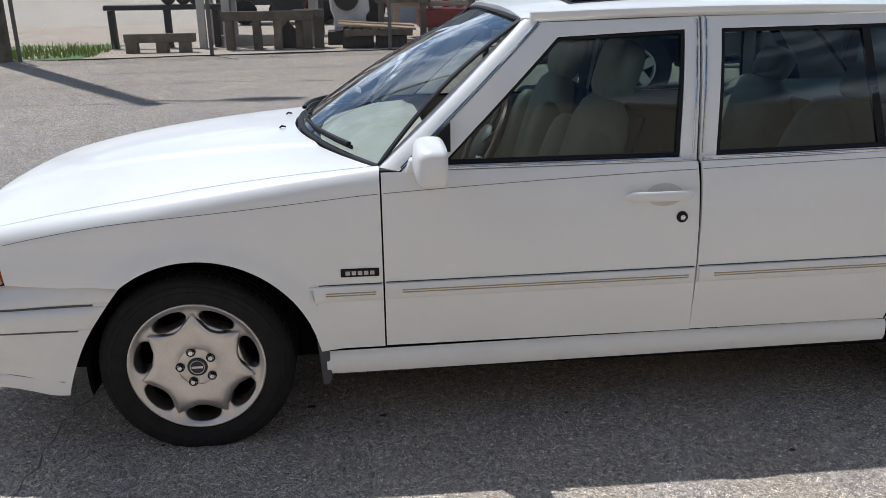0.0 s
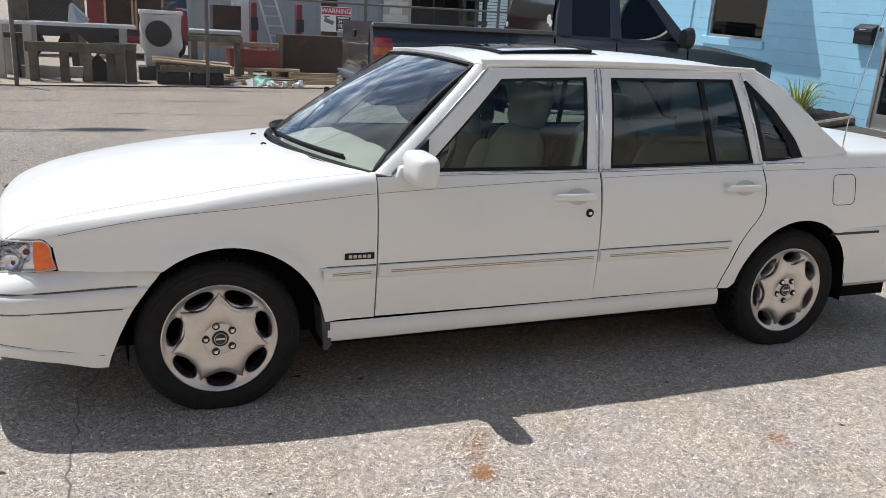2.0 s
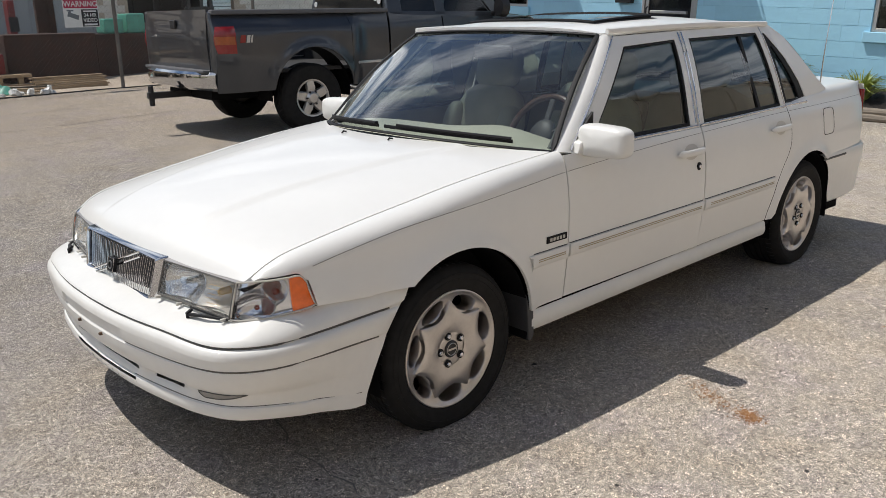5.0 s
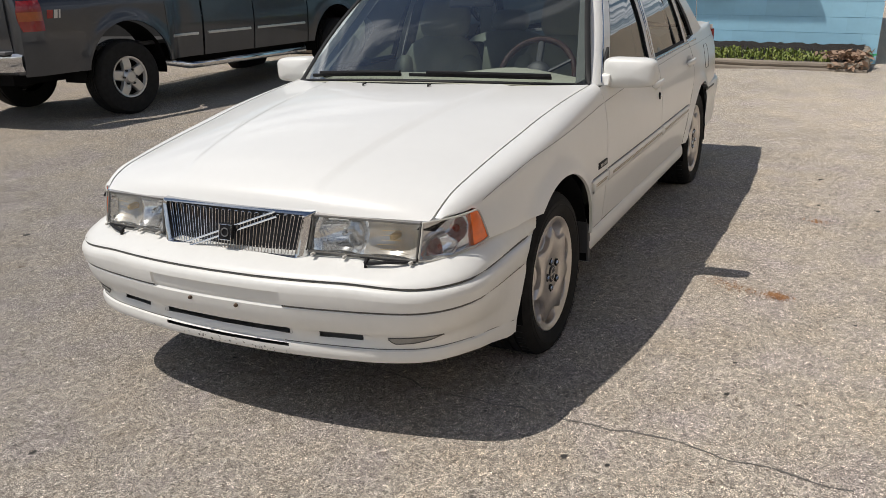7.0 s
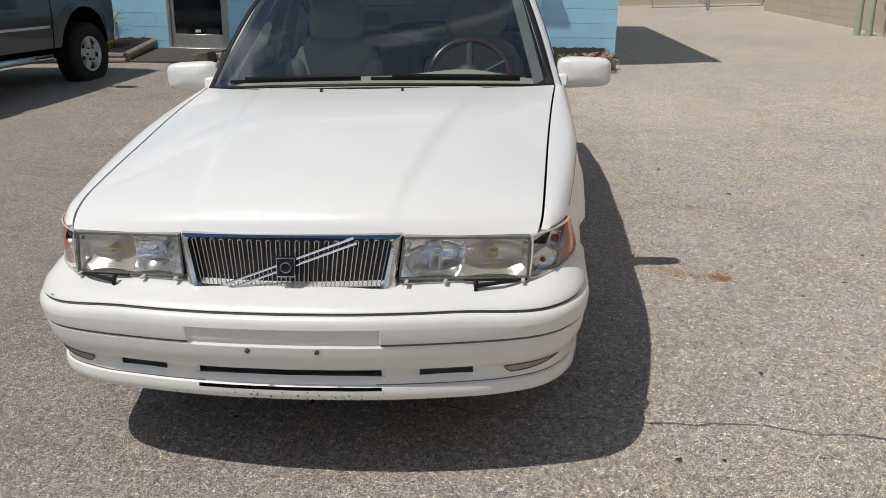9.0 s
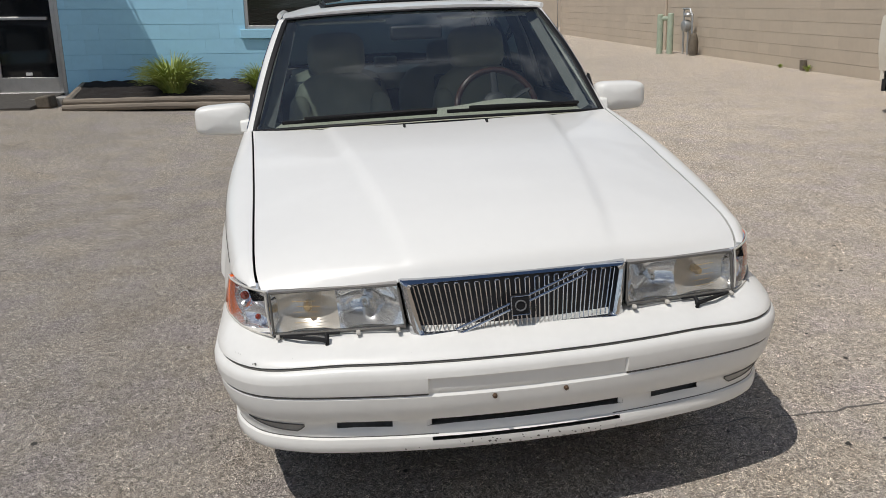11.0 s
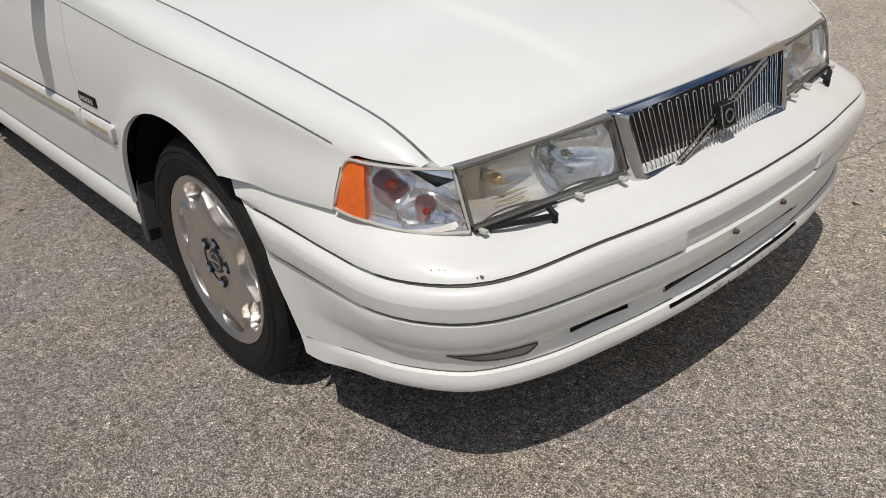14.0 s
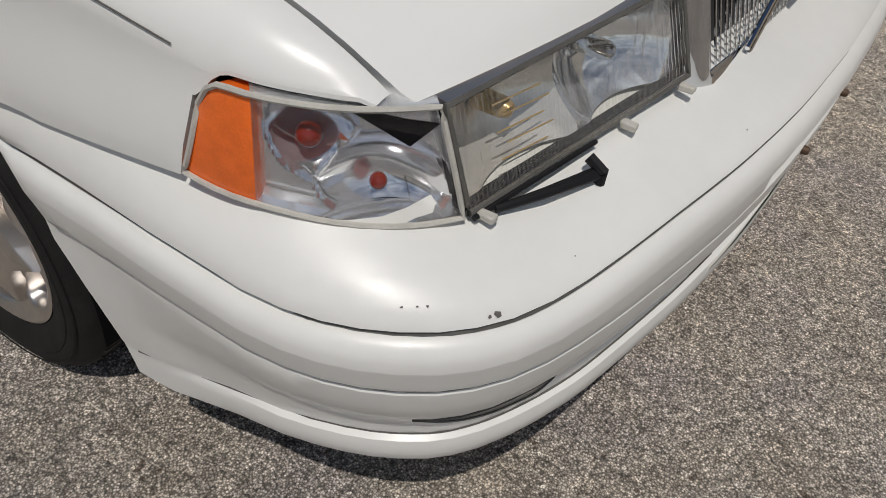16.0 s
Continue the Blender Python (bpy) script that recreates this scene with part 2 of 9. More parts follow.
def tube(bm, pts, r, seg=8, closed=False, cap=True, r2=None, up=None):
    """A round (or oval: r2) tube along points; r may be a list."""
    pts = [Vector(p) for p in pts]
    n = len(pts)
    rings = []
    for i, p in enumerate(pts):
        a = pts[(i - 1) % n] if (closed or i > 0) else p
        b = pts[(i + 1) % n] if (closed or i < n - 1) else p
        d = (b - a).normalized()
        ref = Vector(up) if up else (Vector((0, 0, 1)) if abs(d.z) < 0.9 else Vector((0, 1, 0)))
        s = d.cross(ref).normalized()
        w = s.cross(d).normalized()
        ra = r[i] if isinstance(r, (list, tuple)) else r
        rb = ra if r2 is None else (r2[i] if isinstance(r2, (list, tuple)) else r2)
        rings.append([bm.verts.new(p + s * ra * math.cos(k * math.tau / seg) + w * rb * math.sin(k * math.tau / seg)) for k in range(seg)])
    for i in range(n if closed else n - 1):
        A, B = rings[i], rings[(i + 1) % n]
        for k in range(seg):
            bm.faces.new((A[k], A[(k + 1) % seg], B[(k + 1) % seg], B[k]))
    if cap and not closed:
        bm.faces.new(rings[0][::-1])
        bm.faces.new(rings[-1])
    return bm


def sheet(bm, fn, us, vs, thick=0.0, inward=None, skip=None):
    """A grid of fn(u, v); thick turns its rim inward (towards the point inward) by that much; skip leaves cells open."""
    g = [[bm.verts.new(fn(u, v)) for v in vs] for u in us]
    for i in range(len(us) - 1):
        for j in range(len(vs) - 1):
            if skip and skip((us[i] + us[i + 1]) / 2, (vs[j] + vs[j + 1]) / 2):
                continue
            bm.faces.new((g[i][j], g[i + 1][j], g[i + 1][j + 1], g[i][j + 1]))
    if thick:
        nu, nv = len(us), len(vs)
        ring = [(i, 0) for i in range(nu)] + [(nu - 1, j) for j in range(1, nv)] + [(i, nv - 1) for i in range(nu - 2, -1, -1)] + [(0, j) for j in range(nv - 2, 0, -1)]
        low = []
        for i, j in ring:
            a, b = g[max(i - 1, 0)][j].co, g[min(i + 1, nu - 1)][j].co
            c, d = g[i][max(j - 1, 0)].co, g[i][min(j + 1, nv - 1)].co
            n = (b - a).cross(d - c)
            n = n.normalized() if n.length > 1e-12 else Vector((0, 0, 1))
            p = g[i][j].co
            if n.dot(Vector(inward) - p) < 0:
                n = -n
            low.append(bm.verts.new(p + n * thick))
        for k in range(len(ring)):
            k2 = (k + 1) % len(ring)
            A, B = g[ring[k][0]][ring[k][1]], g[ring[k2][0]][ring[k2][1]]
            bm.faces.new((A, B, low[k2], low[k]))
    return g


def lathe(bm, prof, seg=48, axis="y", at=(0, 0, 0), a0=0.0, a1=math.tau):
    """Turns a profile of (radius, offset) round an axis."""
    full = abs(a1 - a0 - math.tau) < 1e-6
    n = seg if full else seg + 1
    rings = []
    for k in range(n):
        a = a0 + (a1 - a0) * k / seg
        ring = []
        for r, o in prof:
            c, s = r * math.cos(a), r * math.sin(a)
            p = {"y": (c, o, s), "z": (c, s, o), "x": (o, c, s)}[axis]
            ring.append(bm.verts.new(Vector(p) + Vector(at)))
        rings.append(ring)
    for k in range(seg):
        A, B = rings[k], rings[(k + 1) % n]
        for j in range(len(prof) - 1):
            bm.faces.new((A[j], A[j + 1], B[j + 1], B[j]))
    return bm


def prism(bm, poly, a, b, axis="y"):
    """Extrudes a polygon of 2D points between a and b along an axis."""
    def P(p, o):
        return {"y": (p[0], o, p[1]), "x": (o, p[0], p[1]), "z": (p[0], p[1], o)}[axis]
    A = [bm.verts.new(P(p, a)) for p in poly]
    B = [bm.verts.new(P(p, b)) for p in poly]
    bm.faces.new(A)
    bm.faces.new(B[::-1])
    for i in range(len(poly)):
        j = (i + 1) % len(poly)
        bm.faces.new((A[i], B[i], B[j], A[j]))
    return bm


def lerp(a, b, s):
    return a + (b - a) * s

mat_recess = mat("shaded_grey_plastic", (0.62, 0.60, 0.55), 0.5, var=0.06, scale=12)
mat_mirror = mat("mirror_silver", (0.85, 0.87, 0.88), 0.02, 1.0)
mat_red = mat("red_lens", (0.26, 0.010, 0.010), 0.15, var=0.15, scale=40, coat=0.6)
mat_amber = mat("amber_lens", (0.90, 0.16, 0.015), 0.22, var=0.12, scale=60, coat=0.7, bump=0.5, bscale=420, dist=0.001)
mat_bulb = mat("amber_bulb", (0.24, 0.018, 0.008), 0.06, coat=0.8)
mat_reflector = mat("silvered_reflector", (0.84, 0.80, 0.74), 0.20, 0.60, var=0.05, scale=15)
mat_silver = mat("bright_silvering", (0.90, 0.91, 0.93), 0.09, 0.84, var=0.03, scale=15)
mat_reflector2 = mat("dull_reflector", (0.80, 0.79, 0.77), 0.45, 0.2, var=0.1, scale=18)
mat_wood = mat("wood_rim", (0.055, 0.024, 0.018), 0.3, var=0.35, scale=30, coat=0.6)
mat_duct = mat("dusty_duct", (0.15, 0.145, 0.135), 0.7, var=0.3, scale=12)
mat_grilledark = mat("grille_black", (0.008, 0.008, 0.010), 0.4)
mat_frost = mat("grey_fog_lens", (0.27, 0.26, 0.235), 0.3, var=0.2, scale=30, coat=0.4)


def build_nose(car):
    # --- front bumper: a section swept round the nose, its ends cut by the wheel opening
    px = curve([(0, -0.955), (0.15, -0.951), (0.30, -0.938), (0.45, -0.915), (0.58, -0.888), (0.66, -0.862), (0.715, -0.828), (0.76, -0.775), (0.79, -0.712), (0.808, -0.635), (0.818, -0.53), (0.824, -0.41), (0.828, -0.30), (0.829, -0.18)])
    ys_half = [0.0, 0.06, 0.12, 0.18, 0.232, 0.246, 0.257, 0.262, 0.275, 0.31, 0.35, 0.36, 0.41, 0.46, 0.505, 0.52, 0.55, 0.60, 0.64, 0.68, 0.71, 0.735, 0.757, 0.774, 0.788, 0.799, 0.808, 0.8145, 0.820, 0.8235, 0.826, 0.829]
    # offset outwards, height
    sec = [(-0.155, 0.580), (-0.11, 0.571), (-0.06, 0.560), (-0.024, 0.548), (-0.008, 0.539), (-0.004, 0.5335), (-0.0085, 0.530), (-0.0085, 0.525), (0.0, 0.522), (0.008, 0.515),
           (0.0115, 0.505), (0.0125, 0.4915), (0.0125, 0.489), (0.011, 0.474), (0.0095, 0.4575), (0.007, 0.4485), (-0.001, 0.4440), (0.004, 0.4365), (0.0015, 0.412), (-0.005, 0.388), (-0.014, 0.370), (-0.0195, 0.3625),
           (-0.024, 0.354), (-0.026, 0.343), (-0.027, 0.336), (-0.028, 0.327), (-0.029, 0.319), (-0.030, 0.3135), (-0.022, 0.309), (-0.020, 0.299), (-0.020, 0.289), (-0.022, 0.276), (-0.027, 0.269), (-0.09, 0.267)]
    GROOVE, CREASE, SEAM = 6, 16, 27

    # the rear edge runs down and forwards from the fender's seam
    end_x = curve([(0.20, -0.405), (0.239, -0.396), (0.275, -0.384), (0.34, -0.358), (0.416, -0.320), (0.475, -0.280), (0.557, -0.218), (0.61, -0.172)])

    def bump_pt(y, k, sgn):
        a, z = sec[k]
        x = px(y)
        # plan normal
        e = 0.004
        y2, y1 = min(0.829, y + e), max(0.0, y - e)
        t = Vector((px(y2) - px(y1), y2 - y1)).normalized()
        n = Vector((-t.y, t.x))
        if n.x > 0 or (n.y < 0):
            n = Vector((-abs(n.x), abs(n.y)))
        side = step(-0.72, -0.42, x)
        if y < 0.2595 and 0.4425 < z < 0.4895:
            # shallow field for the number plate
            a = {12: 0.004, 13: 0.0035, 14: 0.0025, 15: 0.001, 16: -0.0015}[k]
        if z > 0.532:
            # the top shelf closes in at the sides, rising to the fender's seam
            a *= lerp(1.0, lerp(0.34, 0.17, side), min(1, max(0, (y - 0.70) / 0.11)))
            z += (0.014 * side + 0.012 * step(0.56, 0.68, y)) * (z - 0.532) / 0.048
        if 22 <= k <= 26:
            # sloping floor of the intakes
            mouth = max(1 - step(0.235, 0.285, y), step(0.325, 0.375, y) * (1 - step(0.46, 0.60, y)))
            a -= mouth * {22: 0.018, 23: 0.018, 24: 0.013, 25: 0.006, 26: 0.002}[k]
        low = step(0.43, 0.30, z)
        if CREASE < k < len(sec) - 1:
            # the corners are undercut; towards the wheel the lower face stands upright
            a -= 0.010 * step(0.52, 0.70, y) * min(1.0, (k - CREASE) / (SEAM - CREASE))
            a = lerp(a, lerp(-0.001, -0.012, (k - CREASE) / (SEAM - CREASE)) if k <= SEAM else -0.012, side)
        z -= 0.014 * step(0.45, 0.70, y) * (1 - 0.75 * side) * step(0.47, 0.50, sec[k][1])
        z -= 0.050 * step(-0.80, -0.36, x) * low
        if 0.43 < z < 0.532:
            # the raised band ends short of the wheel opening
            a = lerp(a, -0.008, step(0.06, 0.03, end_x(z) - x) * side)
        X, Y = x + n.x * a, y + n.y * a - 0.015 * side
        if y > 0.808:
            # the last stretch spreads to the slanting rear edge
            f = (y - 0.808) / 0.021
            X = lerp(-0.635, end_x(z), f) if y < 0.829 else end_x(z)
        return Vector((X, sgn * Y, z))
    bm = bmesh.new()
    cols = [(-1, y) for y in ys_half[:0:-1]] + [(1, y) for y in ys_half]
    g = [[bm.verts.new(bump_pt(y, k, s)) for k in range(len(sec))] for s, y in cols]
    for i in range(len(cols) - 1):
        ym = (cols[i][1] + cols[i + 1][1]) / 2
        for k in range(len(sec) - 1):
            if (ym < 0.257 or 0.36 < ym < 0.505) and 21 <= k <= 23:
                continue
            if ym < 0.257 and k == 28:
                continue
            bm.faces.new((g[i][k], g[i + 1][k], g[i + 1][k + 1], g[i][k + 1]))
    bumper = part("front_bumper", bm, M_WHITE_PLASTIC, car, "cream-white bumper cover with scuffed lip", angle=32)
    # ducts behind the openings
    bm = bmesh.new()
    for y0, y1, z0, z1 in ((-0.265, 0.265, 0.284, 0.312), (-0.265, 0.265, 0.338, 0.372)):
        xf = -0.912
        v = [bm.verts.new(p) for p in ((xf, y0, z0), (xf, y1, z0), (xf, y1, z1), (xf, y0, z1), (xf + 0.12, y0, z0), (xf + 0.12, y1, z0), (xf + 0.12, y1, z1), (xf + 0.12, y0, z1))]
        for q in ((4, 5, 6, 7), (0, 1, 5, 4), (1, 2, 6, 5), (2, 3, 7, 6), (3, 0, 4, 7)):
            bm.faces.new([v[i] for i in q])
    for s in (-1, 1):
        # closed pockets behind the outer openings
        sheet(bm, lambda y, k: bump_pt(y, k, s) + Vector((0.026, 0, 0)), span(0.33, 0.535, 8), [19, 20, 21, 22, 23, 24, 25, 26])
    part("air_duct", bm, mat_duct, bumper, smooth=False)
    # dark line in the groove, all round
    bm = bmesh.new()
    pts = [bump_pt(y, GROOVE, -1) + Vector((0, 0, -0.0025)) for y in span(0.8265, 0.01, 50)] + [bump_pt(y, GROOVE, 1) + Vector((0, 0, -0.0025)) for y in span(0.0, 0.8265, 51)]
    tube(bm, pts, 0.0035, 6)
    part("bumper_line", bm, mat_greyline, bumper, "dark grey inlay line")
    for s in (-1, 1):
        # dark tube in the crease: the shade under the roll, put in as colour
        bm = bmesh.new()
        tube(bm, [bump_pt(y, CREASE, s) for y in span(0.262, 0.8265, 46)], 0.0046, 6)
        part("bumper_crease", bm, mat_greyline, bumper)
        bm = bmesh.new()
        tube(bm, [bump_pt(y, SEAM, s) + Vector((-0.0005, 0, 0.0)) for y in span(0.24, 0.827, 46)], 0.0014, 6)
        part("lip_seam", bm, mat_greyline, bumper)
        # fog lens low at the corner: blunt inner end, rising to a point outside
        def on_bumper(y, z, out=0.0):
            k = next(i for i in range(CREASE, len(sec) - 1) if sec[i + 1][1] <= z)
            f = (sec[k][1] - z) / (sec[k][1] - sec[k + 1][1])
            q = bump_pt(y, k, s).lerp(bump_pt(y, k + 1, s), f)
            d = Vector((-1.0, s * 0.9 * max(0.0, (y - 0.4) / 0.35), 0)).normalized()
            return q + d * out

        def lens_pt(u, v, out):
            hi = 0.354 + 0.003 * u
            lo = hi - 0.021 * min(1.0, 0.25 + u * 7) * (1 - u ** 3.2)
            return on_bumper(lerp(0.588, 0.748, u), lerp(lo, hi, v), out)
        bm = bmesh.new()
        sheet(bm, lambda u, v: lens_pt(u, v, 0.0015), span(0, 1, 18), span(0, 1, 5))
        part("fog_lens", bm, mat_frost, bumper, "grey clouded lower lens")
        bm = bmesh.new()
        tube(bm, [lens_pt(u, 0, 0.002) for u in span(0, 1, 16)] + [lens_pt(u, 1, 0.002) for u in span(0.97, 0, 16)], 0.0016, 6, closed=True)
        part("fog_lens_rim", bm, mat_greyline, bumper)
        # screws of the number plate
        bm = bmesh.new()
        lathe(bm, [(0.0, -0.006), (0.004, -0.006), (0.006, -0.003), (0.0065, 0.004)], 12, "x", (-0.9595, s * 0.094, 0.4265))
        part("screw", bm, mat_rusty, bumper, "rusty plate screw")

    # chips and scuffs in the paint
    rg = random.Random(21)

    def fleck(bm, c, n, size):
        t = n.orthogonal().normalized()
        b = n.cross(t)
        k = rg.randint(5, 7)
        bm.faces.new([bm.verts.new(c + n * 0.0009 + t * size * rg.uniform(0.5, 1.3) * math.cos(math.tau * i / k) + b * size * rg.uniform(0.4, 0.9) * math.sin(math.tau * i / k)) for i in range(k)])
    bm = bmesh.new()
    for y, k, size in ((0.693, 4, 0.0042), (0.70, 4, 0.0026), (0.742, 3, 0.0016), (0.748, 3, 0.0013), (0.756, 3, 0.0016), (0.60, 3, 0.0012), (0.30, 3, 0.0014)):
        c = bump_pt(y, k, 1)
        fleck(bm, c, (bump_pt(y + 0.01, k, 1) - c).cross(bump_pt(y, k + 1, 1) - c).normalized() * 1.0, size)
    for i in range(46):
        y, sg = abs(rg.gauss(0, 0.16)), rg.choice((-1, 1))
        k = rg.choice((29, 30, 30, 31))
        c = bump_pt(y, k, sg).lerp(bump_pt(y, k + 1, sg), rg.random())
        fleck(bm, c, Vector((-1, 0, -0.1)).normalized(), rg.uniform(0.0012, 0.0045))
    o = part("paint_chip", bm, mat_chip, bumper, "grey scuffs and chips", smooth=False, recalc=False)
    o["kind"] = "stuff"

    # --- grille
    def gr(u, v, out=0.0, wide=0.0):
        """u across -1..1, v up 0..1; wide fills out the cheeks to the lamps."""
        half = lerp(0.277 + 0.019 * wide, 0.311, v)
        return Vector((lerp(-0.855, -0.824, v) + 0.022 * u * u - out, half * u, lerp(0.561, 0.705, v)))
    grille = part("grille", sheet_bm(lambda u, v: gr(u, v, -0.025), span(-0.99, 0.99, 13), span(0.02, 0.98, 4)), mat_grilledark, car, "chrome waterfall grille with diagonal bar")
    # hairpins of bright wire standing side by side
    n = 21
    for i in range(n):
        u = lerp(-0.87, 0.87, i / (n - 1))
        du = 0.0190
        bm = bmesh.new()
        path = [gr(u - du, v, 0.002) for v in span(0.07, 0.885, 4)] + [gr(u - du * 0.7, 0.905, 0.002), gr(u + du * 0.7, 0.905, 0.002)] + [gr(u + du, v, 0.002) for v in span(0.885, 0.07, 4)]
        tube(bm, path, 0.0017, 6)
        part("grille_bar", bm, M_CHROME, grille)
    bm = bmesh.new()
    def ring(uu, v0, v1, cu, cv, wide=0.0):
        """A loop with rounded corners."""
        out = []
        for su, sv, a0 in ((1, -1, -90), (1, 1, 0), (-1, 1, 90), (-1, -1, 180)):
            for a in span(radians(a0), radians(a0 + 90), 7):
                u = su * (uu - cu) + cu * math.cos(a)
                v = (v0 + cv if sv < 0 else v1 - cv) + cv * math.sin(a)
                out.append(gr(u, v, 0.0, wide))
        return out
    loop_in = ring(0.92, 0.06, 0.93, 0.04, 0.09)
    loop_out = ring(1.0, 0.0, 1.0, 0.02, 0.05, 1.0)
    A = [bm.verts.new(p + Vector((-0.013, 0, 0))) for p in loop_in]
    B = [bm.verts.new(p + Vector((0.018, 0, 0))) for p in loop_out]
    E = [bm.verts.new((p * 0.66 + q * 0.34) + Vector((-0.019, 0, 0))) for p, q in zip(loop_in, loop_out)]
    F = [bm.verts.new((p * 0.25 + q * 0.75) + Vector((-0.009, 0, 0))) for p, q in zip(loop_in, loop_out)]
    C = [bm.verts.new(p + Vector((0.045, 0, 0))) for p in loop_out]
    D = [bm.verts.new(p + Vector((0.02, 0, 0))) for p in loop_in]
    m = len(A)
    for k in range(m):
        j = (k + 1) % m
        for P, Q in ((A, E), (E, F), (F, B), (B, C)):
            bm.faces.new((P[k], P[j], Q[j], Q[k]))
        bm.faces.new((D[k], D[j], A[j], A[k]))
    part("grille_frame", bm, M_CHROME, grille, angle=60)
    for off in (-0.0045, 0.0045):
        bm = bmesh.new()
        a, b = gr(0.60, 0.06, 0.014), gr(-0.60, 0.93, 0.014)
        d = Vector((0, off, off * 1.5))
        tube(bm, [a.lerp(b, k) + d for k in span(0, 1, 6)], 0.0035, 6)
        part("diagonal_bar", bm, M_CHROME, grille)
    bm = bmesh.new()
    c = gr(0, 0.46, 0.016)
    box(bm, -0.006, 0.008, -0.025, 0.025, -0.025, 0.025, Matrix.Translation(c) @ pose(0, 0, 0, 0, 14, 0))
    emblem = part("emblem", bm, M_BLACK, grille, "square black emblem with a silver ring", bevel=0.003)
    bm = bmesh.new()
    mm = Matrix.Translation(c + Vector((-0.0085, 0, 0.0))) @ pose(0, 0, 0, 0, 14, 0)
    tube(bm, [mm @ Vector((0, 0.014 * math.cos(a), 0.013 * math.sin(a))) for a in span(0, math.tau, 25)[:-1]], 0.0022, 6, closed=True)
    part("emblem_ring", bm, mat_dimring, emblem)
    bm = bmesh.new()
    tube(bm, [mm @ Vector((0.002, y, z)) for y, z in ((-0.024, -0.024), (0.024, -0.024), (0.024, 0.024), (-0.024, 0.024))], 0.002, 6, closed=True)
    part("emblem_rim", bm, M_CHROME, emblem)

    for s in (-1, 1):
        # --- head lamp
        def hl(u, v, dep=0.0):
            """u from the inner to the outer end, v up."""
            p = Vector((lerp(-0.831, -0.766, u) + 0.030 * v, lerp(0.300, 0.640, u) + lerp(0.013, 0.004, u) * v, lerp(lerp(0.588, 0.574, u), lerp(0.694, 0.679, u), v)))
            return Vector((p.x + dep, s * p.y, p.z))
        def bowl(u, v):
            d = min(((u - c) / w) ** 2 + ((v - 0.5) / 0.62) ** 2 for c, w in ((0.27, 0.27), (0.72, 0.31)))
            return 0.062 - 0.048 * min(1.0, d)
        bm = bmesh.new()
        sheet(bm, lambda u, v: hl(u, v, bowl(u, v)), span(0.49, 1, 22), span(0, 1, 16))
        lamp = part("head_lamp", bm, mat_reflector, car, "rectangular fluted glass head lamp")
        bm = bmesh.new()
        sheet(bm, lambda u, v: hl(u, v, bowl(u, v)), span(0, 0.49, 22), span(0, 1, 16))
        part("main_beam_reflector", bm, mat_silver, lamp, "bright silvered bowl")
        bm = bmesh.new()
        for a, b in (((0, 0), (1, 0)), ((1, 0), (1, 1)), ((1, 1), (0, 1)), ((0, 1), (0, 0))):
            sheet(bm, lambda k, d: hl(lerp(a[0], b[0], k), lerp(a[1], b[1], k), d), span(0, 1, 8), [0.002, 0.008, 0.016])
        part("lamp_housing", bm, mat_grilledark, lamp)
        for cu, mt in ((0.27, M_CHROME), (0.72, mat_bulbtan)):
            bm = bmesh.new()
            lathe(bm, [(0.0, 0.018), (0.007, 0.020), (0.011, 0.028), (0.012, 0.06)], 14, "x", hl(cu, 0.5, 0.0))
            part("bulb", bm, mt, lamp)
        for k in range(5):
            bm = bmesh.new()
            c = hl(0.74 - 0.03 * (k % 2), 0.22 + 0.13 * k, 0.004)
            tube(bm, [c + Vector((0.007, s * 0.03, 0)), c, c + Vector((-0.007, -s * 0.03, 0))], 0.0009, 6)
            part("lens_prism", bm, mat_bulbtan, lamp)

        def flute(u, v):
            w = 0.0016 * math.sin(u * 330) if (0.03 < v < 0.97 and (u < 0.13 or u > 0.80)) else 0.0004 * math.sin(u * 200)
            return hl(u, v, w - 0.003 - 0.004 * math.sin(math.pi * u))
        bm = bmesh.new()
        sheet(bm, flute, span(0, 1, 240), [0, 0.03, 0.25, 0.5, 0.75, 0.97, 1])
        part("lamp_glass", bm, M_LAMP_GLASS, lamp, "fluted clear glass").visible_shadow = False
        bm = bmesh.new()
        loop = [hl(u, 0, -0.003) for u in span(0, 1, 12)] + [hl(1, v, -0.003) for v in span(0.1, 0.9, 6)] + [hl(u, 1, -0.003) for u in span(1, 0, 12)] + [hl(0, v, -0.003) for v in span(0.9, 0.1, 6)]
        tube(bm, loop, 0.0034, 6, closed=True)
        part("lamp_rim", bm, mat_greyline, lamp)
        bm = bmesh.new()
        sheet(bm, lambda u, k: hl(u, 1.0, lerp(-0.004, 0.03, k)) + Vector((0, 0, 0.004 + 0.006 * k)), span(0.0, 1, 10), [0, 1], 0.006, (0, 0, 0.4))
        part("lamp_brow", bm, M_ALLOY, lamp, "pale upper lamp rim")
        # --- corner lamp
        cx = curve([(0, -0.766), (0.16, -0.744), (0.34, -0.714), (0.55, -0.667), (0.78, -0.606), (1.0, -0.552)])
        cy = curve([(0, 0.645), (0.16, 0.675), (0.34, 0.706), (0.55, 0.740), (0.78, 0.768), (1.0, 0.779)])

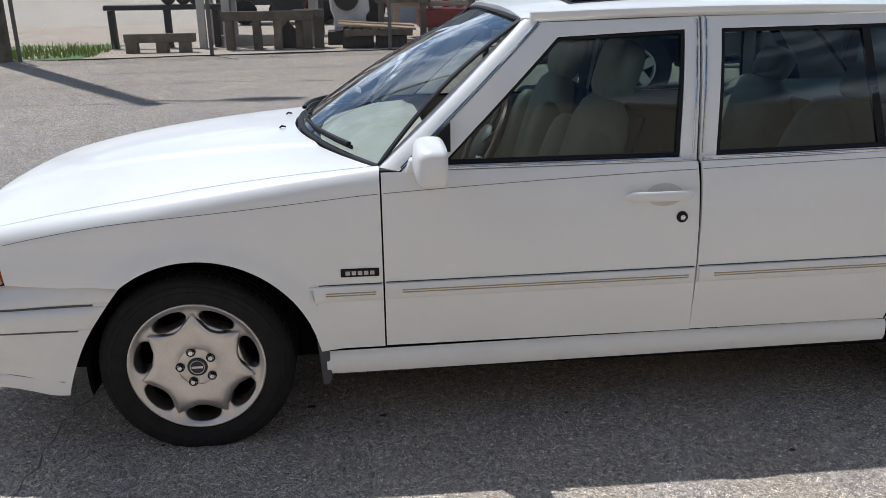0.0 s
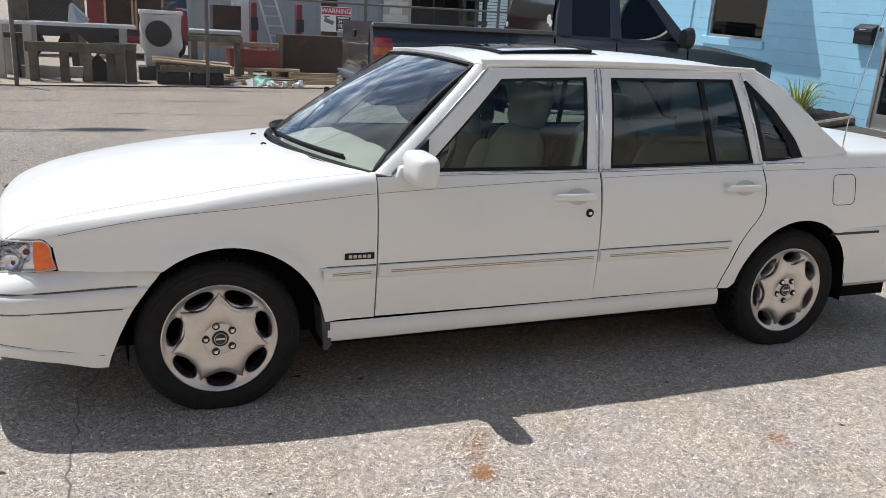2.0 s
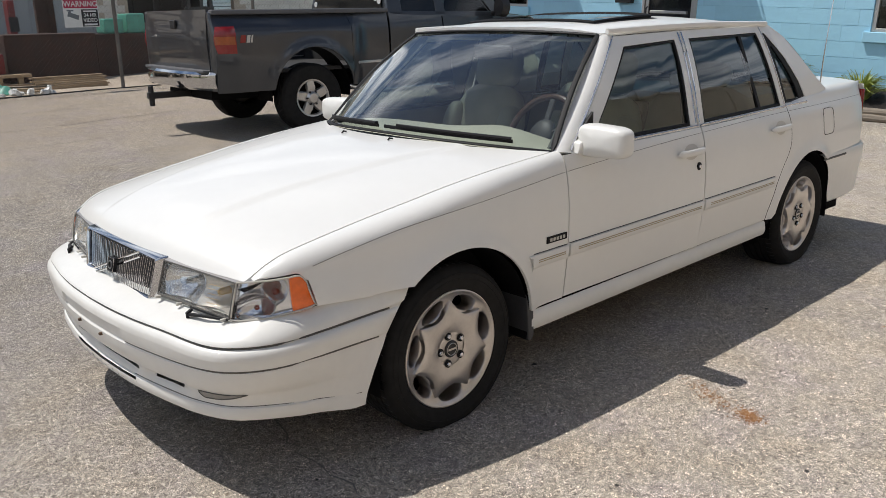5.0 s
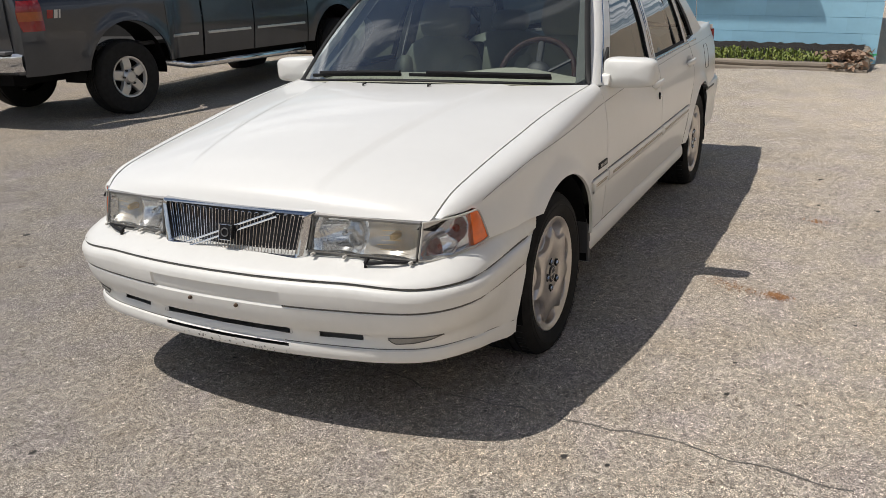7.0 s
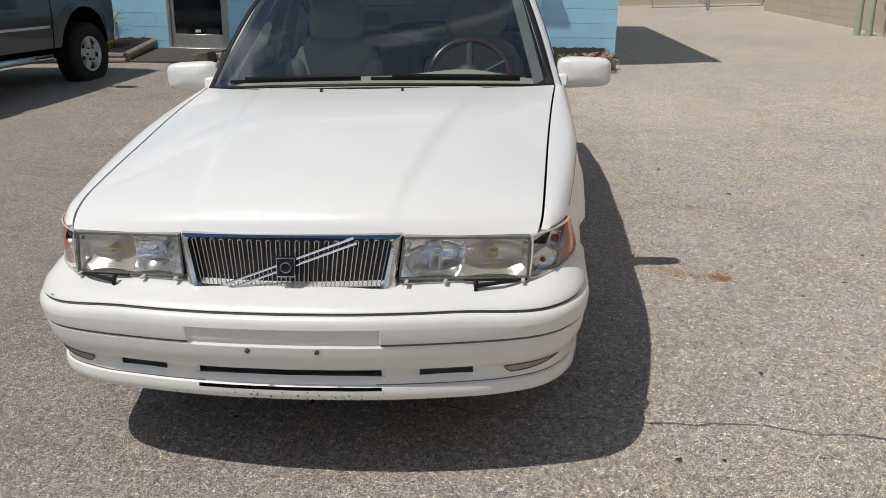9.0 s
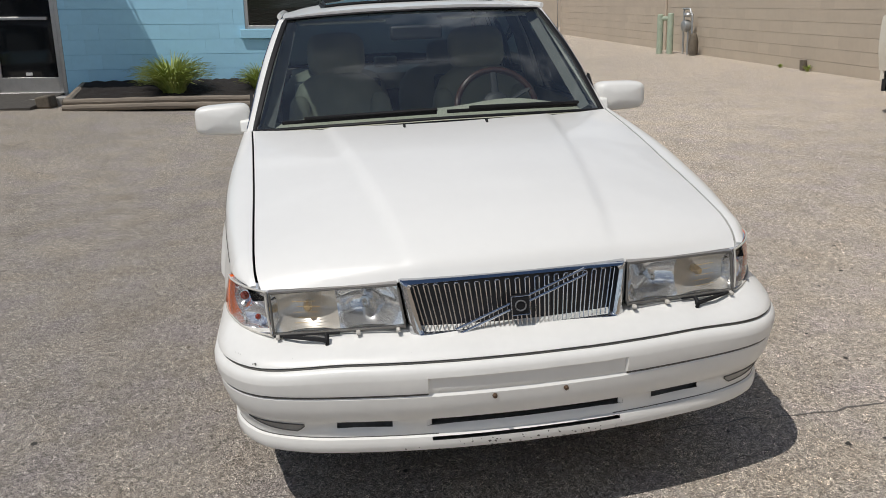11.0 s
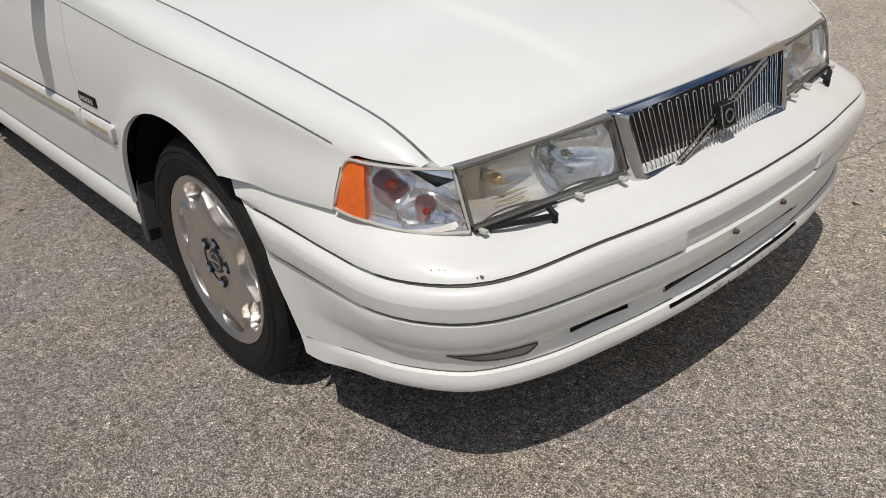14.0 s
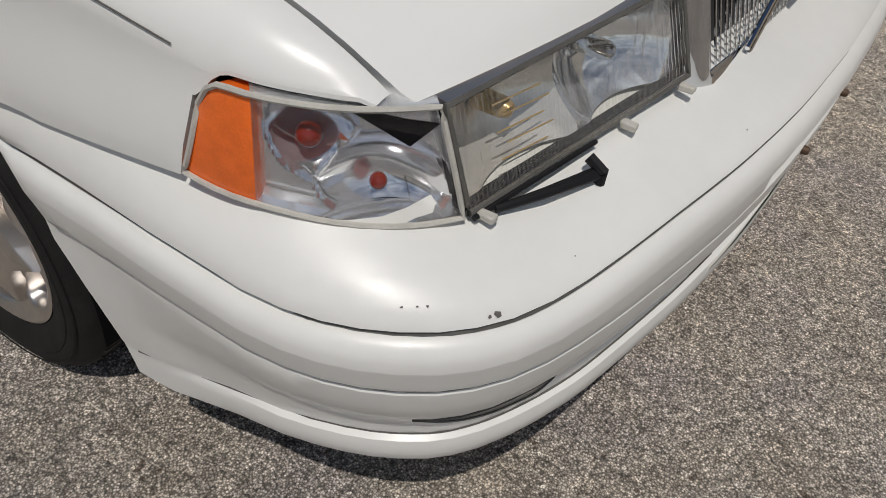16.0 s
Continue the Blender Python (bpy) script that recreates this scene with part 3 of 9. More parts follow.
        def cl(u, v, dep=0.0):
            e = max(0, (u - 0.80) / 0.20)
            zt = lamp_top(u)
            zb = lerp(0.572, 0.596, u) - 0.006 * math.sin(math.pi * min(1, u / 0.7)) + 0.004 * e ** 3
            p = Vector((cx(u) + lerp(0.026, -0.014, u ** 1.5) * v, cy(u) + lerp(0.008, -0.018, u) * v, lerp(zb, zt, v)))
            b = 0.006 * math.sin(math.pi * v)
            return Vector((p.x + (0.75 * dep) - b * 0.6, s * (p.y - 0.65 * dep + b * 0.5), p.z))
        split = 0.715
        bm = bmesh.new()
        sheet(bm, lambda u, v: cl(u, v, 0.002), span(0, split, 14), span(0, 1, 7))
        corner = part("corner_lamp", bm, M_GLASS_CLEAR, car, "clear corner lamp with an amber end")
        corner.visible_shadow = False
        bm = bmesh.new()
        sheet(bm, lambda u, v: cl(u, v, 0.002), span(split, 1, 9), span(0, 1, 9), 0.02, (0, 0, 0.65))
        part("amber_lens", bm, mat_amber, corner, "ribbed amber lens")
        bm = bmesh.new()
        def facet(u, v):
            d = min(((u - a) / w) ** 2 + ((v - b) / h) ** 2 for a, b, w, h in ((0.50, 0.66, 0.17, 0.40), (0.27, 0.30, 0.26, 0.46)))
            return 0.056 - 0.034 * d if d < 1 else 0.016
        sheet(bm, lambda u, v: cl(u, v, facet(u, v)), span(0.0, split, 60), span(0, 1, 40))
        for e in (0.0, split):
            sheet(bm, lambda k, v: cl(e, v, k), [0.004, 0.04], span(0, 1, 7))
        for v0 in (0.0, 1.0):
            sheet(bm, lambda u, k: cl(u, v0, k), span(0, split, 10), [0.004, 0.04])
        part("corner_reflector", bm, mat_silver, corner)
        for u, v, r in ((0.52, 0.62, 0.0125), (0.30, 0.25, 0.0085)):
            bm = bmesh.new()
            c = cl(u, v, 0.030)
            bmesh.ops.create_uvsphere(bm, u_segments=14, v_segments=9, radius=r, matrix=Matrix.Translation(c))
            part("bulb", bm, mat_bulb, corner)
        bm = bmesh.new()
        loop = [cl(u, 0, -0.001) for u in span(0, 1, 16)] + [cl(1, v, -0.001) for v in span(0.1, 0.9, 6)] + [cl(u, 1, -0.001) for u in span(1, 0, 16)] + [cl(0, v, -0.001) for v in span(0.9, 0.1, 6)]
        tube(bm, loop, 0.0029, 6, closed=True)
        part("lamp_rim", bm, mat_palegrey, corner)
        # dark backing round the lamps
        bm = bmesh.new()
        sheet(bm, lambda u, k: hl(u, 1.0, 0.0) + Vector((0.02 + 0.05 * k, 0, 0.002)), span(-0.0, 1.0, 8), [0, 1])
        part("lamp_surround", bm, M_GAP, corner, smooth=False)
        # wiper of the head lamp and its clips
        bm = bmesh.new()
        p0, p1 = hl(0.93, 0.0, -0.012) + Vector((0, 0, -0.004)), hl(0.60, 0.0, -0.028) + Vector((-0.01, 0, -0.010))
        tube(bm, [p0, p0.lerp(p1, 0.4) + Vector((-0.006, 0, 0.004)), p1], [0.004, 0.006, 0.008], 8, r2=[0.004, 0.005, 0.006])
        tube(bm, [p1 + Vector((0.012, 0, 0.014)), p1 + Vector((-0.006, 0, 0.004)), p1 + Vector((-0.004, 0, -0.010))], 0.006, 8)
        tube(bm, [hl(1.0, 0.0, -0.008) + Vector((0, 0, -0.003)), hl(0.5, 0.0, -0.010) + Vector((0, 0, -0.002))], 0.003, 6)
        part("lamp_wiper", bm, M_BLACK, lamp, "parked black lamp wiper")
        for u in (0.97, 0.36, 0.06):
            bm = bmesh.new()
            c = hl(u, 0.0, -0.016)
            box(bm, -0.008, 0.01, -0.005, 0.005, -0.007, 0.001, Matrix.Translation(c), jitter=0.001)
            part("lens_clip", bm, mat_palegrey, lamp, bevel=0.002)

    # wipers of the windscreen
    for y0, y1, x0, x1 in ((0.62, 0.02, 0.52, 0.335), (-0.02, -0.60, 0.345, 0.50)):
        bm = bmesh.new()
        def wp(y, lift):
            s = abs(y) / 0.735
            return Vector((0.33 + 0.275 * s ** 2.2 + 0.02, y, 0.975 - 0.043 * s ** 2 + lift))
        tube(bm, [wp(y, 0.004) for y in span(y0, y1, 12)], 0.004, 6, r2=0.008)
        tube(bm, [wp(y, 0.016) + Vector((-0.01, 0, 0)) for y in span(lerp(y0, y1, 0.15), y1, 10)], [0.004 + 0.006 * i / 9 for i in range(10)], 8, r2=0.007)
        part("windscreen_wiper", bm, M_BLACK, car, "black wiper arm at rest")


def sheet_bm(fn, us, vs, thick=0.0, inward=(0, 0, 0)):
    bm = bmesh.new()
    sheet(bm, fn, us, vs, thick, inward)
    return bm


mat_greyline = mat("dark_grey_line", (0.10, 0.095, 0.085), 0.5, var=0.2, scale=40)
mat_dimring = mat("dim_ring", (0.20, 0.20, 0.20), 0.4, 0.6)
mat_chip = mat("bare_plastic_chip", (0.12, 0.11, 0.10), 0.7, var=0.3, scale=40)
mat_rusty = mat("rusty_screw", (0.10, 0.06, 0.035), 0.6, 0.3, var=0.3, scale=60)
mat_goldline = mat("gold_line", (0.42, 0.33, 0.19), 0.4, 0.3, var=0.1, scale=30)
mat_palegrey = mat("pale_grey_plastic", (0.50, 0.48, 0.43), 0.5, var=0.15, scale=40)
mat_bulbtan = mat("tan_bulb_cap", (0.55, 0.38, 0.16), 0.3, 0.4, var=0.2, scale=40)


def build_wheel(car, sg, wx):
    face = 0.792
    w = new("wheel")
    w.parent = car
    w.location = (wx, 0, AXZ)
    w["label"] = "seven-hole alloy wheel with a black tyre"
    # tyre
    bm = bmesh.new()
    prof = [(0.214, -0.012), (0.222, 0.002), (0.232, 0.006), (0.252, 0.013), (0.274, 0.014), (0.292, 0.007), (0.303, -0.006), (0.3075, -0.016)]
    for k in range(5):
        o = -0.022 - 0.034 * k
        prof += [(0.3095, o), (0.310, o - 0.024), (0.303, o - 0.025), (0.303, o - 0.031), (0.310, o - 0.032)]
    prof += [(0.303, -0.197), (0.274, -0.207), (0.232, -0.200), (0.214, -0.185)]
    lathe(bm, [(r, sg * (face + o)) for r, o in prof], 96, "y")
    for v in bm.verts:
        if v.co.z < -AXZ + 0.001:
            v.co.z = -AXZ + 0.001
    tyre = part("tyre", bm, M_TYRE, w, angle=30)
    bm = bmesh.new()
    for r0 in (0.262, 0.281):
        lathe(bm, [(r0, sg * (face + 0.0135)), (r0 + 0.0012, sg * (face + 0.0152)), (r0 + 0.0024, sg * (face + 0.0135))], 72, "y")
    part("sidewall_rib", bm, M_TYRE, tyre)
    # shoulder sipes of the tread
    bm = bmesh.new()
    for i in range(60):
        a = math.tau * i / 60
        m = Matrix.Rotation(a, 4, "Y")
        box(bm, -0.002, 0.002, min(sg * (face - 0.045), sg * (face - 0.016)), max(sg * (face - 0.045), sg * (face - 0.016)), 0.301, 0.3104, m)
    for v in bm.verts:
        v.co.z = max(v.co.z, -AXZ + 0.001)
    tagged(part("tread_sipes", bm, mat_grilledark, tyre, smooth=False), kind="stuff")
    # rim with seven openings
    n7 = 7
    turn = 0.23 if wx == 0 else 0.55
    # dish, spokes and lip; each opening is a smooth oval with a deep inner wall
    relief = curve([(0.0, -0.006), (0.060, -0.005), (0.085, -0.007), (0.115, -0.011), (0.136, -0.015), (0.150, -0.0165), (0.165, -0.0155), (0.180, -0.012), (0.192, -0.009), (0.200, -0.006), (0.206, -0.002)])
    bm = bmesh.new()

    def at(r, a, o):
        return bm.verts.new((r * math.cos(a), sg * (face + o), r * math.sin(a)))
    nb, half_a = 44, math.pi / n7
    lathe(bm, [(0.0005, sg * (face - 0.006)), (0.06, sg * (face - 0.005)), (0.09, sg * (face - 0.0075)), (0.122, sg * (face - 0.0125))], n7 * 12, "y")
    for sect in range(n7):
        mid = turn + math.tau * sect / n7
        loops = [[] for _ in range(6)]
        for k in range(nb):
            th = math.tau * (k + 0.5) / nb
            ct, st = math.cos(th), math.sin(th)
            # opening: broad outside, narrower towards the hub
            ra = 0.1715 + 0.0275 * math.copysign(abs(st) ** 0.85, st)
            aa = half_a * (0.735 - 0.10 * max(0.0, -st)) * math.copysign(abs(ct) ** 0.72, ct)
            # edge of the sector, met along the same ray
            m = max(abs(ct), abs(st))
            rb, ab = 0.164 + 0.042 * max(-1, min(1, st / m)), half_a * max(-1, min(1, ct / m))
            for row, f, o in zip(loops, (0.0, 0.0, 0.10, 0.26, 0.6, 1.0), (-0.075, -0.005, -0.0012, 0.0, 0.0, 0.0)):
                r, a = lerp(ra, rb, f), lerp(aa, ab, f)
                if o < -0.05:
                    r, a = lerp(r, 0.170, 0.10), a * 0.94
                    row.append(at(r, mid + a, -0.078))
                else:
                    row.append(at(r, mid + a, relief(r) + o))
        for A, B in zip(loops, loops[1:]):
            for k in range(nb):
                q = (k + 1) % nb
                bm.faces.new((A[k], A[q], B[q], B[k]))
    lathe(bm, [(0.2055, sg * (face - 0.0025)), (0.210, sg * (face + 0.001)), (0.2145, sg * (face + 0.003)), (0.2185, sg * (face + 0.001)), (0.2185, sg * (face - 0.02))], 96, "y")
    part("rim", bm, M_ALLOY, w, "polished alloy rim with seven openings", angle=42)
    # raised centre whose pointed tips run out along the spokes
    bm = bmesh.new()
    ns = n7 * 24
    rows = [[] for _ in range(6)]
    for i in range(ns):
        a = turn + math.tau * i / ns
        q = 1 - abs((i % 24) - 12) / 12.0
        r = 0.134 + 0.050 * q ** 2.1
        for lst, rr, o in zip(rows, (0.062, 0.085, r * 0.82, r - 0.004, r, r + 0.0025), (-0.003, 0.004, 0.006, 0.0045 - 0.006 * q ** 3, 0.002 - 0.008 * q ** 3, -0.020)):
            lst.append(bm.verts.new((rr * math.cos(a), sg * (face + o), rr * math.sin(a))))
    for A, B in zip(rows, rows[1:]):
        for i in range(ns):
            j = (i + 1) % ns
            bm.faces.new((A[i], A[j], B[j], B[i]))
    part("rim_star", bm, M_ALLOY, w, angle=40)
    bm = bmesh.new()
    lathe(bm, [(0.205, sg * (face - 0.012)), (0.200, sg * (face - 0.06)), (0.19, sg * (face - 0.17)), (0.03, sg * (face - 0.172))], 48, "y")
    part("barrel", bm, M_UNDER, w)
    bm = bmesh.new()
    lathe(bm, [(0.02, sg * (face - 0.095)), (0.138, sg * (face - 0.095)), (0.138, sg * (face - 0.115))], 48, "y")
    part("brake_disc", bm, M_ALLOY_DARK, w)
    # nuts and cap
    for k in range(5):
        a = turn + math.tau * (k + 0.3) / 5
        c = Vector((0.0545 * math.cos(a), sg * face, 0.0545 * math.sin(a)))
        bm = bmesh.new()
        lathe(bm, [(0.0145, sg * -0.006), (0.0145, sg * 0.0002), (0.011, sg * 0.0012), (0.0105, sg * -0.004)], 18, "y", c)
        part("nut_well", bm, M_BLACK, w)
        bm = bmesh.new()
        lathe(bm, [(0.0, sg * 0.006), (0.0075, sg * 0.006), (0.0095, sg * 0.003), (0.0095, sg * -0.006)], 6, "y", c)
        part("wheel_nut", bm, M_CHROME, w)
    bm = bmesh.new()
    lathe(bm, [(0.0, sg * 0.0), (0.029, sg * 0.0), (0.032, sg * -0.003), (0.032, sg * -0.012)], 32, "y", (0, sg * face, 0))
    cap = part("hub_cap", bm, M_TRIM, w, "dark hub cap with a pale ring")
    bm = bmesh.new()
    lathe(bm, [(0.021, sg * 0.0004), (0.0225, sg * 0.0016), (0.024, sg * 0.0004)], 28, "y", (0, sg * face, 0))
    y0, y1 = sorted((sg * (face - 0.001), sg * (face + 0.0014)))
    box(bm, -0.018, 0.018, y0, y1, -0.0035, 0.0035)
    part("cap_ring", bm, M_ALLOY, cap)


def build_cabin(car):
    def cushion(name, x0, x1, y0, y1, z0, z1, m, par, lab="", p=3.2, n=20, sag=0.0):
        """A soft block: a superellipsoid squeezed between bounds."""
        bm = bmesh.new()
        bmesh.ops.create_uvsphere(bm, u_segments=n, v_segments=n // 2 + 2, radius=1.0)
        c = Vector(((x0 + x1) / 2, (y0 + y1) / 2, (z0 + z1) / 2))
        h = Vector(((x1 - x0) / 2, (y1 - y0) / 2, (z1 - z0) / 2))
        for v in bm.verts:
            d = (abs(v.co.x) ** p + abs(v.co.y) ** p + abs(v.co.z) ** p) ** (1 / p)
            q = v.co / d
            w = c + Vector((q.x * h.x, q.y * h.y, q.z * h.z))
            v.co = m @ w if m else w
        return part(name, bm, M_SEAT, par, lab, angle=80)
    for y in (-0.36, 0.36):
        cushion("seat_cushion", 0.84, 1.34, y - 0.25, y + 0.25, 0.36, 0.54, None, car, "beige leather seat cushion")
        back = Matrix.Translation((1.265, y, 0.47)) @ pose(0, 0, 0, 0, 17, 0)
        cushion("seat_back", -0.07, 0.07, -0.25, 0.25, 0.0, 0.62, back, car, "beige leather seat back")
        for dy in (-0.2, 0.2):
            cushion("seat_bolster", -0.12, 0.02, dy - 0.06, dy + 0.06, 0.06, 0.5, back, car)
        cushion("headrest", -0.055, 0.055, -0.145, 0.145, 0.60, 0.82, back, car, "beige padded headrest", p=4)
        bm = bmesh.new()
        box(bm, 0.045, 0.085, -0.22, 0.22, 0.05, 0.6, back)
        part("seat_shell", bm, M_DARKPL, car, bevel=0.02)
        rback = Matrix.Translation((2.20, y, 0.52)) @ pose(0, 0, 0, 0, 22, 0)
        cushion("rear_seat_back", -0.07, 0.07, -0.33, 0.33, 0.0, 0.54, rback, car, "beige leather rear seat back")
        cushion("headrest", -0.05, 0.05, -0.13, 0.13, 0.53, 0.68, rback, car)
        cushion("rear_cushion", 1.72, 2.28, y - 0.33, y + 0.33, 0.38, 0.56, None, car)
        # inner door skins
        sg = 1 if y > 0 else -1
        bm = bmesh.new()
        sheet(bm, lambda x, z: Vector((x, sg * (min(car_base(z), glass_y(max(z, 0.88))) - 0.055), z)), span(0.66, 2.55, 16), span(0.30, 0.925, 8))
        part("door_card", bm, M_CARD, car, "tan trimmed door card")
        bm = bmesh.new()
        sheet(bm, lambda x, k: Vector((x, sg * (0.765 - 0.055 * k), 0.925 - 0.004 * k)), span(0.66, 2.6, 10), [0, 0.5, 1])
        part("window_ledge", bm, M_DARKPL, car)
        # seat belt pillar trim inside
        bm = bmesh.new()
        tube(bm, [(1.63, sg * 0.715, 0.9), (1.66, sg * 0.64, 1.2), (1.67, sg * 0.585, 1.33)], 0.022, 8, r2=0.03)
        part("pillar_trim", bm, M_PILLAR, car)
        bm = bmesh.new()
        sheet(bm, lambda u, k: Vector((lerp(0.66, 1.12, u), sg * (lerp(0.70, 0.575, u) - 0.02 * k), lerp(0.93, 1.335, u) - 0.01 * k)), span(0, 1, 8), [0, 1, 2], 0.0)
        part("pillar_trim", bm, M_PILLAR, car)
    # floor, dash, shelf, headliner
    bm = bmesh.new()
    box(bm, 0.62, 2.9, -0.70, 0.70, 0.26, 0.37)
    box(bm, 0.50, 0.64, -0.70, 0.70, 0.30, 0.85)
    part("cabin_floor", bm, M_DARKPL, car, smooth=False)
    bm = bmesh.new()

    def dash(u, v):
        prof = [(0.40, 0.905), (0.55, 0.935), (0.72, 0.945), (0.80, 0.925), (0.83, 0.86), (0.80, 0.70), (0.78, 0.55)]
        k = u * (len(prof) - 1)
        i = min(int(k), len(prof) - 2)
        f = k - i
        x, z = lerp(prof[i][0], prof[i + 1][0], f), lerp(prof[i][1], prof[i + 1][1], f)
        x += 0.16 * abs(v) ** 2.2 * max(0, 1 - u * 2.2)
        hump = 0.03 * math.exp(-((v * 0.70 + 0.36) / 0.2) ** 2) * math.sin(math.pi * min(1, u * 1.6)) ** 2 if u < 0.625 else 0
        return Vector((x, 0.70 * v, z + hump - 0.03 * abs(v) ** 3))
    sheet(bm, dash, span(0, 1, 25), span(-1, 1, 29))
    part("dashboard", bm, M_DASH, car, "beige padded dashboard")
    bm = bmesh.new()
    sheet(bm, lambda x, v: Vector((x, 0.62 * v, 0.975 + 0.01 * (x - 2.4))), span(2.38, 2.98, 6), span(-1, 1, 9), 0.1, (2.6, 0, 0.5))
    part("parcel_shelf", bm, M_DASH, car)
    bm = bmesh.new()
    box(bm, 2.72, 2.80, -0.075, 0.075, 0.985, 1.05)
    part("high_brake_lamp", bm, M_DASH, car, bevel=0.008)
    bm = bmesh.new()
    sheet(bm, lambda x, v: Vector((x, 0.575 * v, 1.325 + 0.03 * (1 - v * v))), span(1.12, 2.5, 26), span(-1, 1, 21))
    part("headliner", bm, M_PILLAR, car)
    # steering wheel
    sw = Matrix.Translation((0.985, -0.36, 0.895)) @ pose(0, 0, 0, 0, -64, 0)
    bm = bmesh.new()
    tube(bm, [sw @ Vector((0.19 * math.cos(a), 0.19 * math.sin(a), 0)) for a in span(0, math.tau, 41)[:-1]], 0.015, 10, closed=True)
    wheel = part("steering_wheel", bm, mat_wood, car, "dark wood-rimmed steering wheel")
    bm = bmesh.new()
    bmesh.ops.create_uvsphere(bm, u_segments=16, v_segments=8, radius=1.0, matrix=sw @ Matrix.Diagonal((0.085, 0.075, 0.03, 1)))
    for a in (0, math.pi, 1.5 * math.pi - 0.5, 1.5 * math.pi + 0.5):
        tube(bm, [sw @ Vector((0.06 * math.cos(a), 0.06 * math.sin(a), 0)), sw @ Vector((0.185 * math.cos(a), 0.185 * math.sin(a), 0))], 0.018, 8, r2=0.009)
    part("wheel_hub", bm, M_DARKPL, wheel)
    # inner mirror and visors
    bm = bmesh.new()
    box(bm, 1.03, 1.06, -0.12, 0.12, 1.225, 1.29)
    part("inner_mirror", bm, M_DARKPL, car, bevel=0.012)
    for y in (-0.33, 0.33):
        bm = bmesh.new()
        box(bm, 1.10, 1.26, y - 0.2, y + 0.2, 1.308, 1.322)
        part("sun_visor", bm, M_DASH, car, bevel=0.006)

# ======== the white sedan: front axle at x = 0, nose towards -x, its left side at -y ========
mat_flap = mat("grey_mudflap", (0.055, 0.055, 0.058), 0.6, var=0.2, scale=15)
WB, AXZ, ARCH = 2.77, 0.288, 0.372
car_base = curve([(0.18, 0.745), (0.22, 0.782), (0.30, 0.797), (0.40, 0.808), (0.50, 0.818), (0.60, 0.823), (0.70, 0.822), (0.80, 0.812), (0.86, 0.800), (0.90, 0.785), (0.95, 0.765), (1.0, 0.74)])
car_taper = curve([(-0.82, 0.77), (-0.76, 0.80), (-0.74, 0.830), (-0.68, 0.890), (-0.61, 0.930), (-0.54, 0.947), (-0.3, 0.979), (0.0, 0.995), (0.6, 1.0), (1.7, 1.004), (2.6, 1.0), (3.1, 0.985), (3.4, 0.965), (3.62, 0.935), (3.76, 0.87)])
gap_y = curve([(-0.76, 0.636), (-0.71, 0.673), (-0.66, 0.682), (-0.5, 0.690), (-0.2, 0.702), (0.2, 0.722), (0.62, 0.748)])
gap_z = curve([(-0.76, 0.684), (-0.71, 0.697), (-0.66, 0.724), (-0.6, 0.747), (-0.5, 0.768), (-0.3, 0.803), (-0.1, 0.834), (0.05, 0.858), (0.3, 0.890), (0.62, 0.921)])
belt_z = curve([(0.5, 0.905), (1.6, 0.908), (2.8, 0.926), (3.75, 0.93)])
glass_y = curve([(0.88, 0.782), (0.93, 0.765), (1.1, 0.715), (1.25, 0.658), (1.33, 0.618), (1.36, 0.60)])


def side_y(x, z):
    f = car_base(z) * car_taper(x)
    # the nose leans in over the lamps
    f -= 0.020 * step(0.590, 0.71, z) * (1 - step(-0.55, 0.20, x))
    for wx in (0.03, WB):
        d = math.hypot(x - wx, z - AXZ)
        if z > AXZ - 0.05:
            f += 0.018 * math.exp(-(((d - ARCH) / 0.046) ** 2))
    return f


def arch_z(x, wx, low):
    d = abs(x - wx)
    return AXZ + math.sqrt(ARCH * ARCH - d * d) if d < ARCH else low


def lamp_top(u):
    """Upper edge of the corner lamp, u from its inner end."""
    return lerp(0.684, 0.699, u) - 0.030 * max(0.0, (u - 0.80) / 0.20) ** 2.5


def lamp_u(x):
    return float(np.interp(x, [-0.740, -0.721, -0.696, -0.657, -0.607, -0.566], [0, 0.16, 0.34, 0.55, 0.78, 1.0]))


